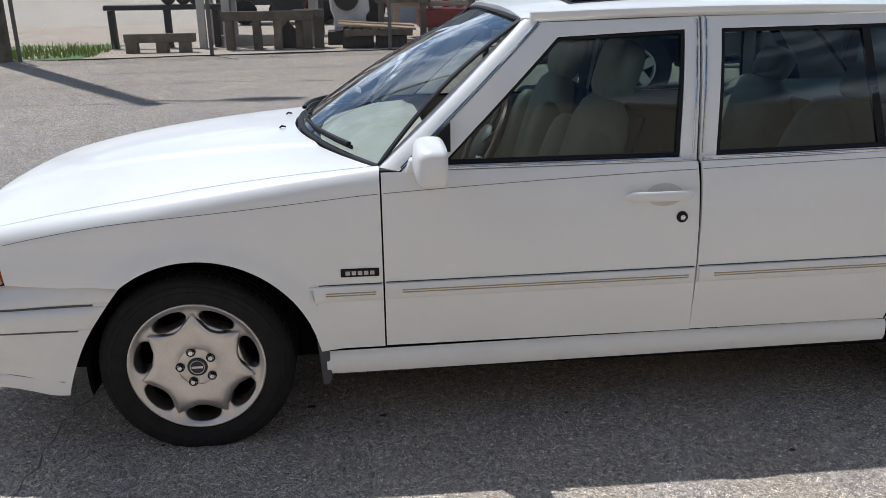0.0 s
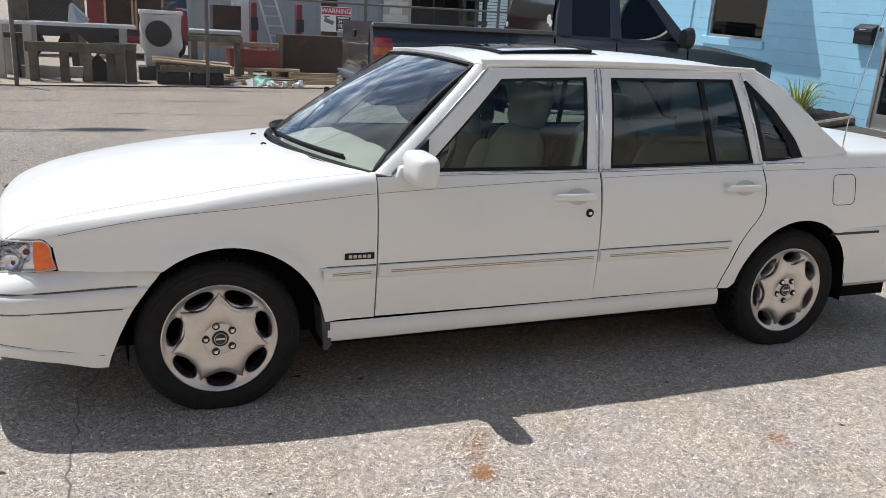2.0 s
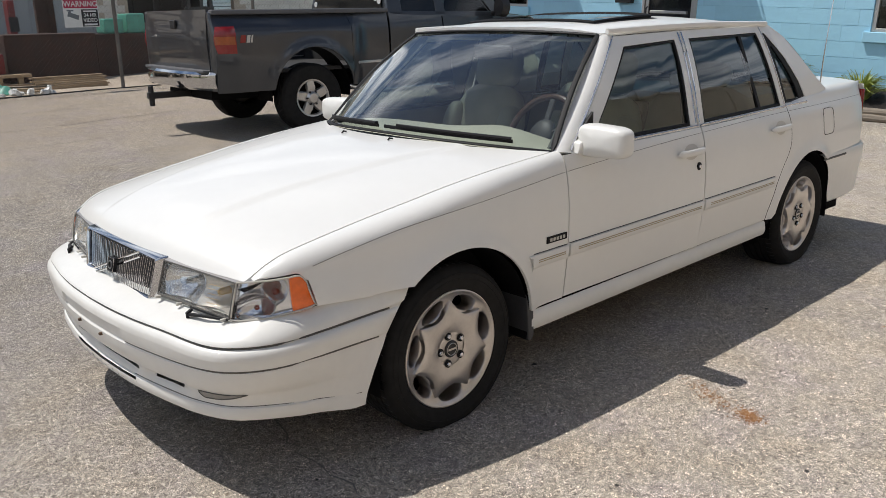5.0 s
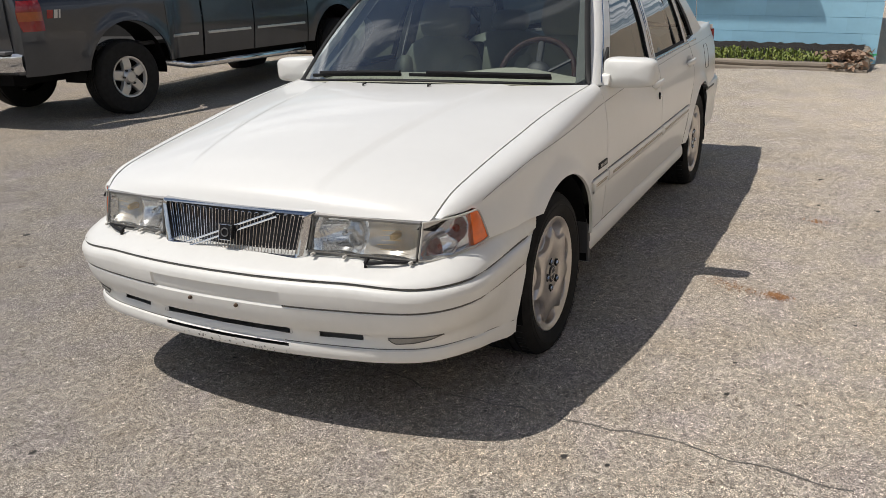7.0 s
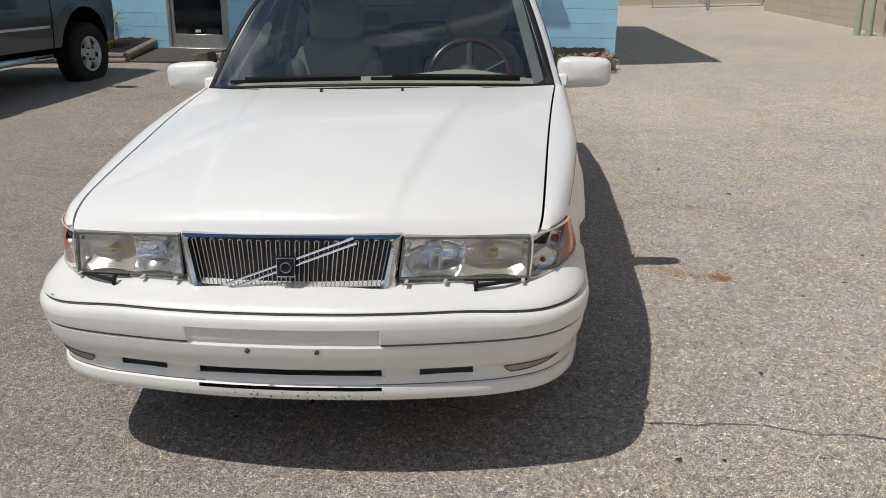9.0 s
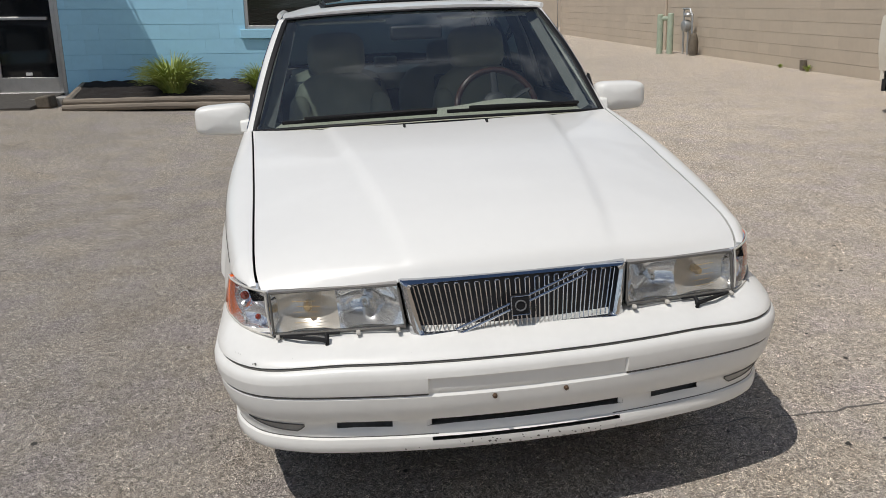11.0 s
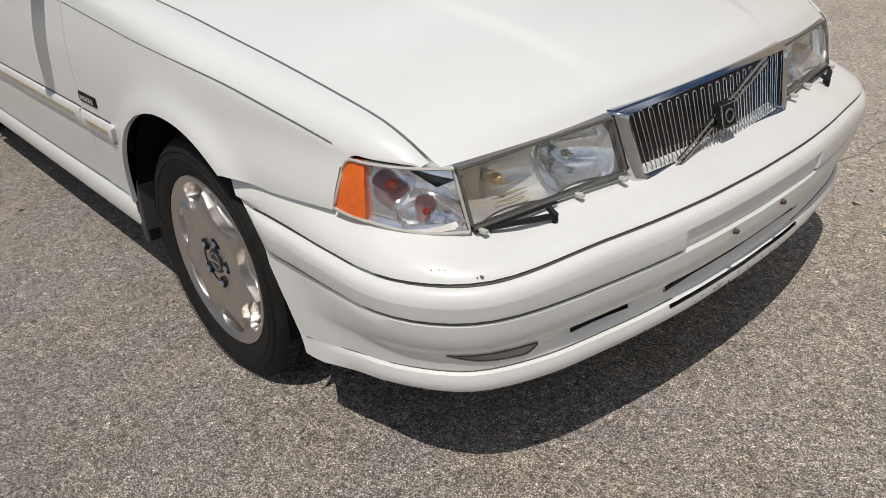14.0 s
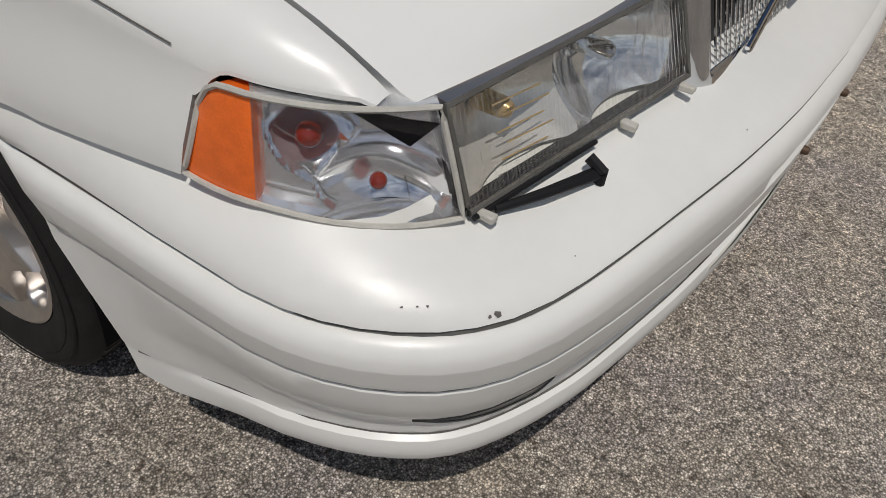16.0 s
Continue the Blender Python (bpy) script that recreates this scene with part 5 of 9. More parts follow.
        edge_z = 1.340 + 0.018 * math.sin(math.pi * min(1, max(0, 0.08 + 0.86 * u)))
        z = edge_z + (crown - edge_z) * (1 - s ** 3.2)
        return Vector((x, 0.607 * v * (0.965 + 0.035 * math.sin(math.pi * min(1, 0.15 + u * 0.75))), z))
    bm = bmesh.new()
    sheet(bm, roof, span(0, 1, 41), span(-1, 1, 41), 0.015, (1.8, 0, 0.9), skip=lambda u, v: 0.15 < u < 0.45 and abs(v) < 0.65)
    roof_ob = part("roof", bm, M_WHITE, car)
    # sun roof, tilted open
    bm = bmesh.new()

    def sunr(u, v, lift):
        p = roof(lerp(0.15, 0.45, u), v * 0.66)
        return p + Vector((0, 0, lift + 0.008 * u))
    sheet(bm, lambda u, v: sunr(u, v, 0.005), span(0, 1, 8), span(-1, 1, 11))
    sunroof = part("sunroof", bm, M_SUN_GLASS, roof_ob, "dark glass panel tilted open")
    sunroof.visible_shadow = False
    bm = bmesh.new()
    tube(bm, [sunr(0, v, 0.004) for v in span(-1, 1, 12)] + [sunr(u, 1, 0.004) for u in span(0.1, 0.9, 6)] + [sunr(1, v, 0.004) for v in span(1, -1, 12)] + [sunr(u, -1, 0.004) for u in span(0.9, 0.1, 6)], 0.008, 8, closed=True)
    part("sunroof_seal", bm, M_BLACK, sunroof)
    bm = bmesh.new()
    sheet(bm, lambda u, v: roof(lerp(0.135, 0.47, u), v * 0.7) + Vector((0, 0, 0.0025)), span(0, 1, 21), span(-1, 1, 31), skip=lambda u, v: 0.07 < u < 0.93 and abs(v) < 0.9)
    part("sunroof_well", bm, M_BLACK, roof_ob)

    def rear(u, v):
        s = abs(v)
        hi = Vector((2.575 - 0.03 * s * s, 0.56 * v, 1.36 - 0.014 * s * s))
        lo = Vector((3.03 - 0.06 * s ** 2, 0.66 * v, 1.005 - 0.01 * s * s))
        return hi.lerp(lo, u) + Vector((0.6, 0, 0.8)) * 0.022 * math.sin(math.pi * u)
    bm = bmesh.new()
    sheet(bm, rear, span(0, 1, 14), span(-1, 1, 21))
    part("rear_screen", bm, M_GLASS, car, "tinted heated rear screen")
    bm = bmesh.new()
    tube(bm, [rear(0, v) for v in span(-1, 1, 16)] + [rear(u, 1) for u in span(0.1, 0.9, 8)] + [rear(1, v) for v in span(1, -1, 16)] + [rear(u, -1) for u in span(0.9, 0.1, 8)], 0.012, 8, closed=True, r2=0.006)
    part("rear_screen_seal", bm, M_BLACK, car)
    for sg in (-1, 1):
        bm = bmesh.new()

        def cp(u, k):
            a = rear(u, sg)
            z = lerp(1.357, 0.98, u)
            cx = curve([(0.975, 3.075), (1.04, 2.965), (1.12, 2.87), (1.275, 2.69), (1.357, 2.52)])
            b = Vector((cx(z), sg * (glass_y(min(z, 1.355))), z))
            m = (a + b) / 2 + Vector((0.02, sg * 0.02, 0.02))
            return a * (1 - k) ** 2 + m * 2 * k * (1 - k) + b * k * k
        sheet(bm, cp, span(0, 1, 14), span(0, 1, 7))
        part("rear_pillar_skin", bm, M_WHITE, car)

    def boot(u, v):
        s = abs(v)
        x = lerp(3.0 + 0.03 * (1 - s * s), 3.765 - 0.05 * s ** 3, u)
        z = 1.004 + 0.012 * (1 - s * s) - 0.014 * u - (0.03 * max(0, (u - 0.93) / 0.07) ** 2) - 0.012 * s ** 6
        return Vector((x, 0.697 * v, z))
    bm = bmesh.new()
    sheet(bm, boot, span(0, 0.9, 12) + span(0.92, 1, 6), span(-1, 1, 25))
    sheet(bm, lambda u, v: Vector((lerp(3.765 - 0.05 * abs(v) ** 3, 3.79 - 0.06 * abs(v) ** 3, u), 0.72 * v, lerp(0.962, 0.60, u))), span(0, 1, 6), span(-1, 1, 15))
    part("boot_lid", bm, M_WHITE, car, "flat white boot lid")
    # rear bumper and tail lamps
    bm = bmesh.new()
    rpath = [(2.98, 0.806), (3.06, 0.806), (3.13, 0.806), (3.3, 0.804), (3.5, 0.80), (3.65, 0.775), (3.76, 0.72), (3.83, 0.6), (3.86, 0.35), (3.87, 0)]
    rp = rpath + [(x, -y) for x, y in rpath[-2::-1]]
    rsec = [(-0.02, 0.605), (0.004, 0.60), (0.012, 0.585), (0.012, 0.535), (0.008, 0.50), (0.0, 0.44), (-0.012, 0.30), (-0.05, 0.27)]

    def sweep(bm, path, sec, sub=4):
        P = []
        for i in range(len(path) - 1):
            for k in range(sub):
                P.append(Vector((*path[i], 0)).lerp(Vector((*path[i + 1], 0)), k / sub))
        P.append(Vector((*path[-1], 0)))
        rows = []
        for i, p in enumerate(P):
            d = (P[min(i + 1, len(P) - 1)] - P[max(i - 1, 0)]).normalized()
            n = Vector((d.y, -d.x, 0))
            if n.dot(p - Vector((1.4, 0, 0))) < 0:
                n = -n
            rows.append([bm.verts.new(p + n * a + Vector((0, 0, b))) for a, b in sec])
        for A, B in zip(rows, rows[1:]):
            for j in range(len(sec) - 1):
                bm.faces.new((A[j], A[j + 1], B[j + 1], B[j]))
    sweep(bm, rp, rsec)
    for v in bm.verts:
        v.co.x = max(v.co.x, WB + math.sqrt(max(0.0, ARCH ** 2 - max(0.0, v.co.z - AXZ) ** 2)) - 0.002)
    rb = part("rear_bumper", bm, M_WHITE_PLASTIC, car)
    for sg in (-1, 1):
        bm = bmesh.new()
        tube(bm, [Vector((x, sg * (y + 0.013), 0.578)) for x, y in rpath[:4]], 0.004, 6, r2=0.007)
        part("bumper_line", bm, M_TRIM, rb)
        bm = bmesh.new()
        sheet(bm, lambda u, v: Vector((lerp(3.70, 3.785, math.sin(u * 1.57)), sg * lerp(0.735, 0.56, 1 - math.cos(u * 1.57)), lerp(0.63, 0.93, v))), span(0, 1, 8), span(0, 1, 5), 0.03, (3.2, 0, 0.7))
        part("tail_lamp", bm, mat_red, car, "red tail lamp")
    # aerial
    bm = bmesh.new()
    tube(bm, [(3.06, -0.715, 0.985), (3.075, -0.712, 1.15), (3.20, -0.69, 1.62), (3.215, -0.688, 1.70)], [0.004, 0.003, 0.0022, 0.0015], 6)
    tube(bm, [(3.058, -0.715, 0.975), (3.061, -0.715, 1.0)], 0.011, 10)
    part("aerial", bm, M_CHROME, car, "thin raked whip aerial")

    build_nose(car)
    build_cabin(car)
    for sg, wx in ((-1, 0.0), (1, 0.0), (-1, WB), (1, WB)):
        build_wheel(car, sg, wx)
    return car

# ======== ground ========
def ground_z(x, y):
    return 0.12 * step(4.4, 8.4, x) * step(-3.6, -0.4, y) + 0.175 * step(1.6, 5.2, y) + 0.03 * step(6, 12, y)


def asphalt():
    m = bpy.data.materials.new("weathered_asphalt")
    m.use_nodes = True
    t = m.node_tree
    b = t.nodes["Principled BSDF"]
    b.inputs["Roughness"].default_value = 0.88
    b.inputs["Specular IOR Level"].default_value = 0.35
    tc = t.nodes.new("ShaderNodeTexCoord")

    def noise(scale, detail=5, rough=0.55):
        n = t.nodes.new("ShaderNodeTexNoise")
        n.inputs["Scale"].default_value, n.inputs["Detail"].default_value, n.inputs["Roughness"].default_value = scale, detail, rough
        t.links.new(tc.outputs["Object"], n.inputs["Vector"])
        return n.outputs[0]

    def ramp(src, stops):
        r = t.nodes.new("ShaderNodeValToRGB")
        while len(r.color_ramp.elements) < len(stops):
            r.color_ramp.elements.new(0.5)
        for e, (p, c) in zip(r.color_ramp.elements, stops):
            e.position, e.color = p, (*c, 1)
        t.links.new(src, r.inputs[0])
        return r.outputs[0]

    def mix(a, c, f, kind="MIX"):
        x = t.nodes.new("ShaderNodeMix")
        x.data_type, x.blend_type = "RGBA", kind
        for s, v in (("A", a), ("B", c), ("Factor", f)):
            if isinstance(v, (float, int)):
                x.inputs[s].default_value = v
            elif isinstance(v, tuple):
                x.inputs[s].default_value = (*v, 1)
            else:
                t.links.new(v, x.inputs[s])
        return x.outputs["Result"]

    def vor(scale):
        v = t.nodes.new("ShaderNodeTexVoronoi")
        v.inputs["Scale"].default_value = scale
        t.links.new(tc.outputs["Object"], v.inputs["Vector"])
        return v
    # stones in the binder: fine grit, small chippings, and now and then a larger pale or dark one
    v1, v2, v3 = vor(88), vor(300), vor(175)
    for v in (v1, v2, v3):
        v.inputs["Randomness"].default_value = 1.0
    sep = []
    for v in (v1, v2, v3):
        q = t.nodes.new("ShaderNodeSeparateColor")
        t.links.new(v.outputs["Color"], q.inputs[0])
        sep.append(q)
    fine = ramp(sep[1].outputs[0], [(0.0, (0.06, 0.056, 0.052)), (0.3, (0.21, 0.197, 0.182)), (0.66, (0.38, 0.358, 0.33)), (0.88, (0.54, 0.515, 0.48)), (1.0, (0.76, 0.74, 0.71))])
    mid = ramp(sep[2].outputs[0], [(0.0, (0.15, 0.138, 0.125)), (0.4, (0.30, 0.28, 0.25)), (0.8, (0.38, 0.36, 0.325)), (0.95, (0.62, 0.60, 0.56)), (1.0, (0.80, 0.78, 0.74))])
    col = mix(fine, mid, 0.38)
    pick = ramp(sep[0].outputs[1], [(0.0, (0, 0, 0)), (0.955, (0, 0, 0)), (0.96, (1, 1, 1))])
    near = ramp(v1.outputs["Distance"], [(0.0, (1, 1, 1)), (0.36, (1, 1, 1)), (0.42, (0, 0, 0))])
    big_stone = ramp(sep[0].outputs[0], [(0.0, (0.12, 0.10, 0.09)), (0.3, (0.20, 0.17, 0.14)), (0.5, (0.55, 0.52, 0.48)), (1.0, (0.70, 0.68, 0.64))])
    col = mix(col, big_stone, mix(pick, near, 1.0, "MULTIPLY"))
    # pits between the stones
    pit = ramp(v2.outputs["Distance"], [(0.0, (1.08, 1.08, 1.08)), (0.32, (1, 1, 1)), (0.66, (0.34, 0.34, 0.34))])
    col = mix(col, pit, 1.0, "MULTIPLY")
    hue = ramp(noise(3.1, 5, 0.6), [(0.32, (0.98, 0.97, 1.06)), (0.5, (1, 1, 1)), (0.68, (1.03, 1.0, 0.95))])
    col = mix(col, hue, 1.0, "MULTIPLY")
    # clusters of pale and dark chippings, readable from further off
    v4 = vor(70)
    q4 = t.nodes.new("ShaderNodeSeparateColor")
    t.links.new(v4.outputs["Color"], q4.inputs[0])
    clump4 = ramp(q4.outputs[0], [(0.0, (0.62, 0.61, 0.60)), (0.25, (0.86, 0.86, 0.86)), (0.7, (1.06, 1.06, 1.05)), (0.93, (1.34, 1.33, 1.30)), (1.0, (1.60, 1.58, 1.54))])
    col = mix(col, clump4, 0.62, "MULTIPLY")
    grit = ramp(noise(34, 8, 0.82), [(0.30, (0.62, 0.615, 0.61)), (0.5, (1, 1, 1)), (0.70, (1.42, 1.40, 1.36))])
    col = mix(col, grit, 0.46, "MULTIPLY")
    # patches: worn pale, darker where traffic has polished the binder
    big = ramp(noise(0.23, 4), [(0.34, (0.93, 0.93, 0.93)), (0.5, (1.0, 1.0, 1.0)), (0.66, (1.08, 1.07, 1.05))])
    col = mix(col, big, 1.0, "MULTIPLY")
    med = ramp(noise(2.3, 10, 0.78), [(0.3, (0.82, 0.815, 0.81)), (0.5, (1, 1, 1)), (0.7, (1.13, 1.125, 1.11))])
    col = mix(col, med, 1.0, "MULTIPLY")
    # the lot is paler towards the south wall and greyer towards the yard
    sx = t.nodes.new("ShaderNodeSeparateXYZ")
    t.links.new(tc.outputs["Object"], sx.inputs[0])
    wob = t.nodes.new("ShaderNodeMath")
    wob.operation = "MULTIPLY_ADD"
    t.links.new(noise(0.6, 5, 0.6), wob.inputs[0])
    wob.inputs[1].default_value = 2.4
    t.links.new(sx.outputs["Y"], wob.inputs[2])
    south = t.nodes.new("ShaderNodeMapRange")
    south.inputs["From Min"].default_value, south.inputs["From Max"].default_value = -0.9, 2.6
    t.links.new(wob.outputs[0], south.inputs[0])
    col = mix(col, mix((1.38, 1.345, 1.29), (0.90, 0.895, 0.885), south.outputs[0]), 1.0, "MULTIPLY")
    east = t.nodes.new("ShaderNodeMapRange")
    east.inputs["From Min"].default_value, east.inputs["From Max"].default_value = 1.0, 5.0
    t.links.new(sx.outputs["X"], east.inputs[0])
    col = mix(col, mix((1.0, 1.0, 1.0), (1.16, 1.15, 1.13), east.outputs[0]), 1.0, "MULTIPLY")
    far = t.nodes.new("ShaderNodeMapRange")
    far.inputs["From Min"].default_value, far.inputs["From Max"].default_value = 3.0, 8.0
    t.links.new(sx.outputs["Y"], far.inputs[0])
    col = mix(col, mix((1.0, 1.0, 1.0), (1.06, 1.0, 0.92), far.outputs[0]), 1.0, "MULTIPLY")
    sand = ramp(noise(0.75, 9, 0.72), [(0.0, (0, 0, 0)), (0.56, (0, 0, 0)), (0.70, (0.14, 0.14, 0.14))])
    col = mix(col, (0.45, 0.395, 0.315), sand)
    speck = ramp(noise(21, 2, 0.5), [(0.0, (0.30, 0.25, 0.22)), (0.25, (0.45, 0.40, 0.37)), (0.28, (1, 1, 1))])
    col = mix(col, speck, 1.0, "MULTIPLY")
    spot = ramp(noise(6.5, 3, 0.5), [(0.0, (0.45, 0.43, 0.41)), (0.26, (0.62, 0.60, 0.58)), (0.31, (1, 1, 1))])
    col = mix(col, spot, 0.5, "MULTIPLY")
    col = mix(col, (1.40, 1.345, 1.29), 1.0, "MULTIPLY")
    t.links.new(col, b.inputs["Base Color"])
    bp = t.nodes.new("ShaderNodeBump")
    bp.inputs["Strength"].default_value, bp.inputs["Distance"].default_value = 0.6, 0.0035
    ad = t.nodes.new("ShaderNodeMath")
    ad.operation = "MULTIPLY_ADD"
    t.links.new(v3.outputs["Distance"], ad.inputs[0])
    ad.inputs[1].default_value = -0.9
    t.links.new(noise(240, 3), ad.inputs[2])
    t.links.new(ad.outputs[0], bp.inputs["Height"])
    t.links.new(bp.outputs[0], b.inputs["Normal"])
    return m


M_ASPHALT = asphalt()


def axis_steps(lo, hi, a, b, fine, grow=1.35):
    xs = [a]
    while xs[-1] < b - 1e-6:
        xs.append(min(b, xs[-1] + fine))
    s = fine
    while xs[-1] < hi:
        s *= grow
        xs.append(min(hi, xs[-1] + s))
    s = fine
    while xs[0] > lo:
        s *= grow
        xs.insert(0, max(lo, xs[0] - s))
    return xs


bm = bmesh.new()
sheet(bm, lambda x, y: Vector((x, y, ground_z(x, y))), axis_steps(-900, 900, -8, 16, 0.5), axis_steps(-900, 900, -12, 20, 0.5))
ground = part("ground", bm, M_ASPHALT)
tagged(ground, "worn grey-tan asphalt lot with oil spots", "ground", kind="structure")

build_sedan()

# ======== the blue block building ========
M_BLUE = mat("sky_blue_block_paint", (0.37, 0.67, 0.85), 0.62, var=0.05, scale=1.6, bump=0.3, bscale=45, dist=0.004, rand=0.035)
M_MORTAR_BLUE = mat("blue_painted_joint", (0.30, 0.58, 0.75), 0.7, var=0.08, scale=4)
M_BEIGE = mat("beige_block_paint", (0.50, 0.425, 0.335), 0.75, var=0.06, scale=1.4, bump=0.3, bscale=45, dist=0.004, rand=0.04)
M_MORTAR_BEIGE = mat("beige_joint", (0.44, 0.37, 0.29), 0.8, var=0.1, scale=5)
M_ALU = mat("aluminium_frame", (0.55, 0.54, 0.52), 0.35, 0.75, var=0.08, scale=12, rvar=0.08)
M_DARKGLASS = mat("dark_pane", (0.012, 0.013, 0.014), 0.07, spec=0.6)
M_TIMBER = mat("weathered_timber", (0.30, 0.255, 0.20), 0.85, color2=(0.15, 0.125, 0.10), scale=5, bump=0.6, bscale=30, dist=0.006, stretch=(3, 0.25, 3))
M_MULCH = mat("dark_mulch", (0.026, 0.019, 0.015), 0.95, color2=(0.008, 0.006, 0.005), scale=40, bump=1.0, bscale=60, dist=0.02)
M_CONC = mat("concrete", (0.36, 0.34, 0.31), 0.85, var=0.14, scale=4, bump=0.3, bscale=60)
M_STEEL = mat("galvanised_steel", (0.42, 0.43, 0.43), 0.45, 0.7, var=0.15, scale=10)
M_FENCE = mat("weathered_fence_steel", (0.15, 0.135, 0.12), 0.65, 0.3, var=0.3, scale=4)
M_RUST = mat("rusty_steel", (0.062, 0.026, 0.017), 0.85, color2=(0.018, 0.012, 0.010), scale=5, bump=0.4, bscale=50)
M_DKSTEEL = mat("dark_oily_steel", (0.03, 0.029, 0.028), 0.6, var=0.35, scale=6)
M_PLANK = mat("raw_planks", (0.46, 0.34, 0.21), 0.8, color2=(0.28, 0.20, 0.125), scale=6, stretch=(0.4, 4, 4), bump=0.3, rand=0.2)
M_OLDWOOD = mat("grey_old_wood", (0.19, 0.16, 0.12), 0.88, color2=(0.07, 0.058, 0.045), scale=5, bump=0.5, bscale=30, rand=0.15)
M_DIRT = mat("tan_yard_gravel", (0.46, 0.385, 0.30), 0.95, color2=(0.31, 0.25, 0.19), scale=2.2, bump=0.6, bscale=70, dist=0.01)
M_GREYWALL = mat("blue_grey_metal_wall", (0.27, 0.295, 0.31), 0.6, var=0.06, scale=0.8)
M_WHITEWALL = mat("old_white_masonry", (0.62, 0.59, 0.53), 0.8, var=0.1, scale=1.5, bump=0.3, bscale=30, rand=0.05)
M_REDPAINT = mat("faded_red_paint", (0.17, 0.018, 0.018), 0.4, var=0.2, scale=6)
M_BLUEPAINT = mat("navy_paint", (0.03, 0.05, 0.12), 0.4, var=0.2, scale=4)
M_WHITEP = mat("plain_white", (0.72, 0.72, 0.70), 0.5, var=0.06, scale=8)
M_BLACKP = mat("plain_black", (0.015, 0.015, 0.016), 0.5)
M_WRAP = mat("plastic_wrap", (0.55, 0.54, 0.52), 0.28, var=0.18, scale=7, bump=0.9, bscale=12, dist=0.03)
M_GRASSY = mat("fresh_blade", (0.16, 0.24, 0.035), 0.55, color2=(0.28, 0.30, 0.07), scale=6, rand=0.1)
M_LAWN = mat("lawn_green", (0.10, 0.19, 0.03), 0.8, color2=(0.05, 0.10, 0.02), scale=7)
M_TARP = mat("green_tarp", (0.10, 0.32, 0.24), 0.5, var=0.2, scale=8)
TILT_B = pose(9.5, 4.385, 0.385, 2.3, 0, 0)     # the building's own level: its floor line at the door


def attach(ob, m):
    ob.matrix_local = m
    return ob


bldg = thing("wall_blue", "sky-blue painted concrete block shop wall", "wall", kind="structure", at=TILT_B)
C8, L16 = 0.2032, 0.4064
DOOR_Y = (-0.475, 0.475)
WIN_B = (-4.30, -2.965, 0.85, 2.15)       # y0, y1, z0, z1 local to the door
WIN_A = (2.85, 4.27, 1.02, 2.35)
Y_END, Y_FAR = -6.26, 7.6
Z_LOW, Z_TOP = -0.30, 3.4


def solid_wall(bm, x0, x1, y0, y1, z0, z1, holes):
    """A wall slab along y with rectangular openings."""
    ys = sorted({y0, y1, *(h[0] for h in holes), *(h[1] for h in holes)})
    for a, b in zip(ys, ys[1:]):
        cuts = sorted([(h[2], h[3]) for h in holes if h[0] <= a and h[1] >= b])
        z = z0
        for c0, c1 in cuts:
            if c0 > z:
                box(bm, x0, x1, a, b, z, c0)
            z = max(z, c1)
        if z < z1:
            box(bm, x0, x1, a, b, z, z1)


HOLES_B = [(*DOOR_Y, -0.40, 2.12), WIN_B, WIN_A]
bm = bmesh.new()
solid_wall(bm, 0.006, 0.25, Y_END + 0.01, Y_FAR, Z_LOW - 0.4, Z_TOP, HOLES_B)
part("wall_core", bm, M_MORTAR_BLUE, bldg, smooth=False)
bm = bmesh.new()
box(bm, 0.25, 9.0, Y_END + 0.01, Y_END + 0.25, Z_LOW - 0.6, Z_TOP)
part("side_wall", bm, M_BLUE, bldg, smooth=False)
bm = bmesh.new()
box(bm, 0.25, 9.0, Y_FAR - 0.2, Y_FAR, Z_LOW - 0.6, Z_TOP)
box(bm, 8.8, 9.0, Y_END + 0.25, Y_FAR - 0.2, Z_LOW - 0.6, Z_TOP)
part("back_wall", bm, M_BLUE, bldg, smooth=False)
bm = bmesh.new()
box(bm, -0.12, 9.1, Y_END - 0.1, Y_FAR + 0.1, Z_TOP, Z_TOP + 0.16)
part("roof_edge", bm, M_WHITEP, bldg, smooth=False)
bm = bmesh.new()
box(bm, 0.3, 8.7, Y_END + 0.3, Y_FAR - 0.25, -0.06, 0.0)
box(bm, 2.6, 2.7, Y_END + 0.3, Y_FAR - 0.25, 0.0, Z_TOP)
part("shop_floor", bm, M_DARKPL, bldg, smooth=False)

# awnings over the door and windows, whose shade falls on the wall
aw_i = 0
for y0, y1, z, d in ((-0.72, 0.78, 2.62, 1.05), (-4.62, -2.62, 2.58, 0.62), (2.45, 4.40, 2.72, 0.62)):
    aw = thing("awning", "plain flat metal awning fixed to the blue wall", "awning", "awnings over the openings", at=TILT_B)
    bm = bmesh.new()
    box(bm, -d, -0.01, y0, y1, z, z + 0.07)
    part("canopy", bm, M_WHITEP, aw, bevel=0.01)
    for y in (y0 + 0.08, y1 - 0.08):
        bm = bmesh.new()
        tube(bm, [(-d + 0.05, y, z + 0.07), (-0.01, y, z + 0.62)], 0.015, 8)
        part("stay", bm, M_STEEL, aw)

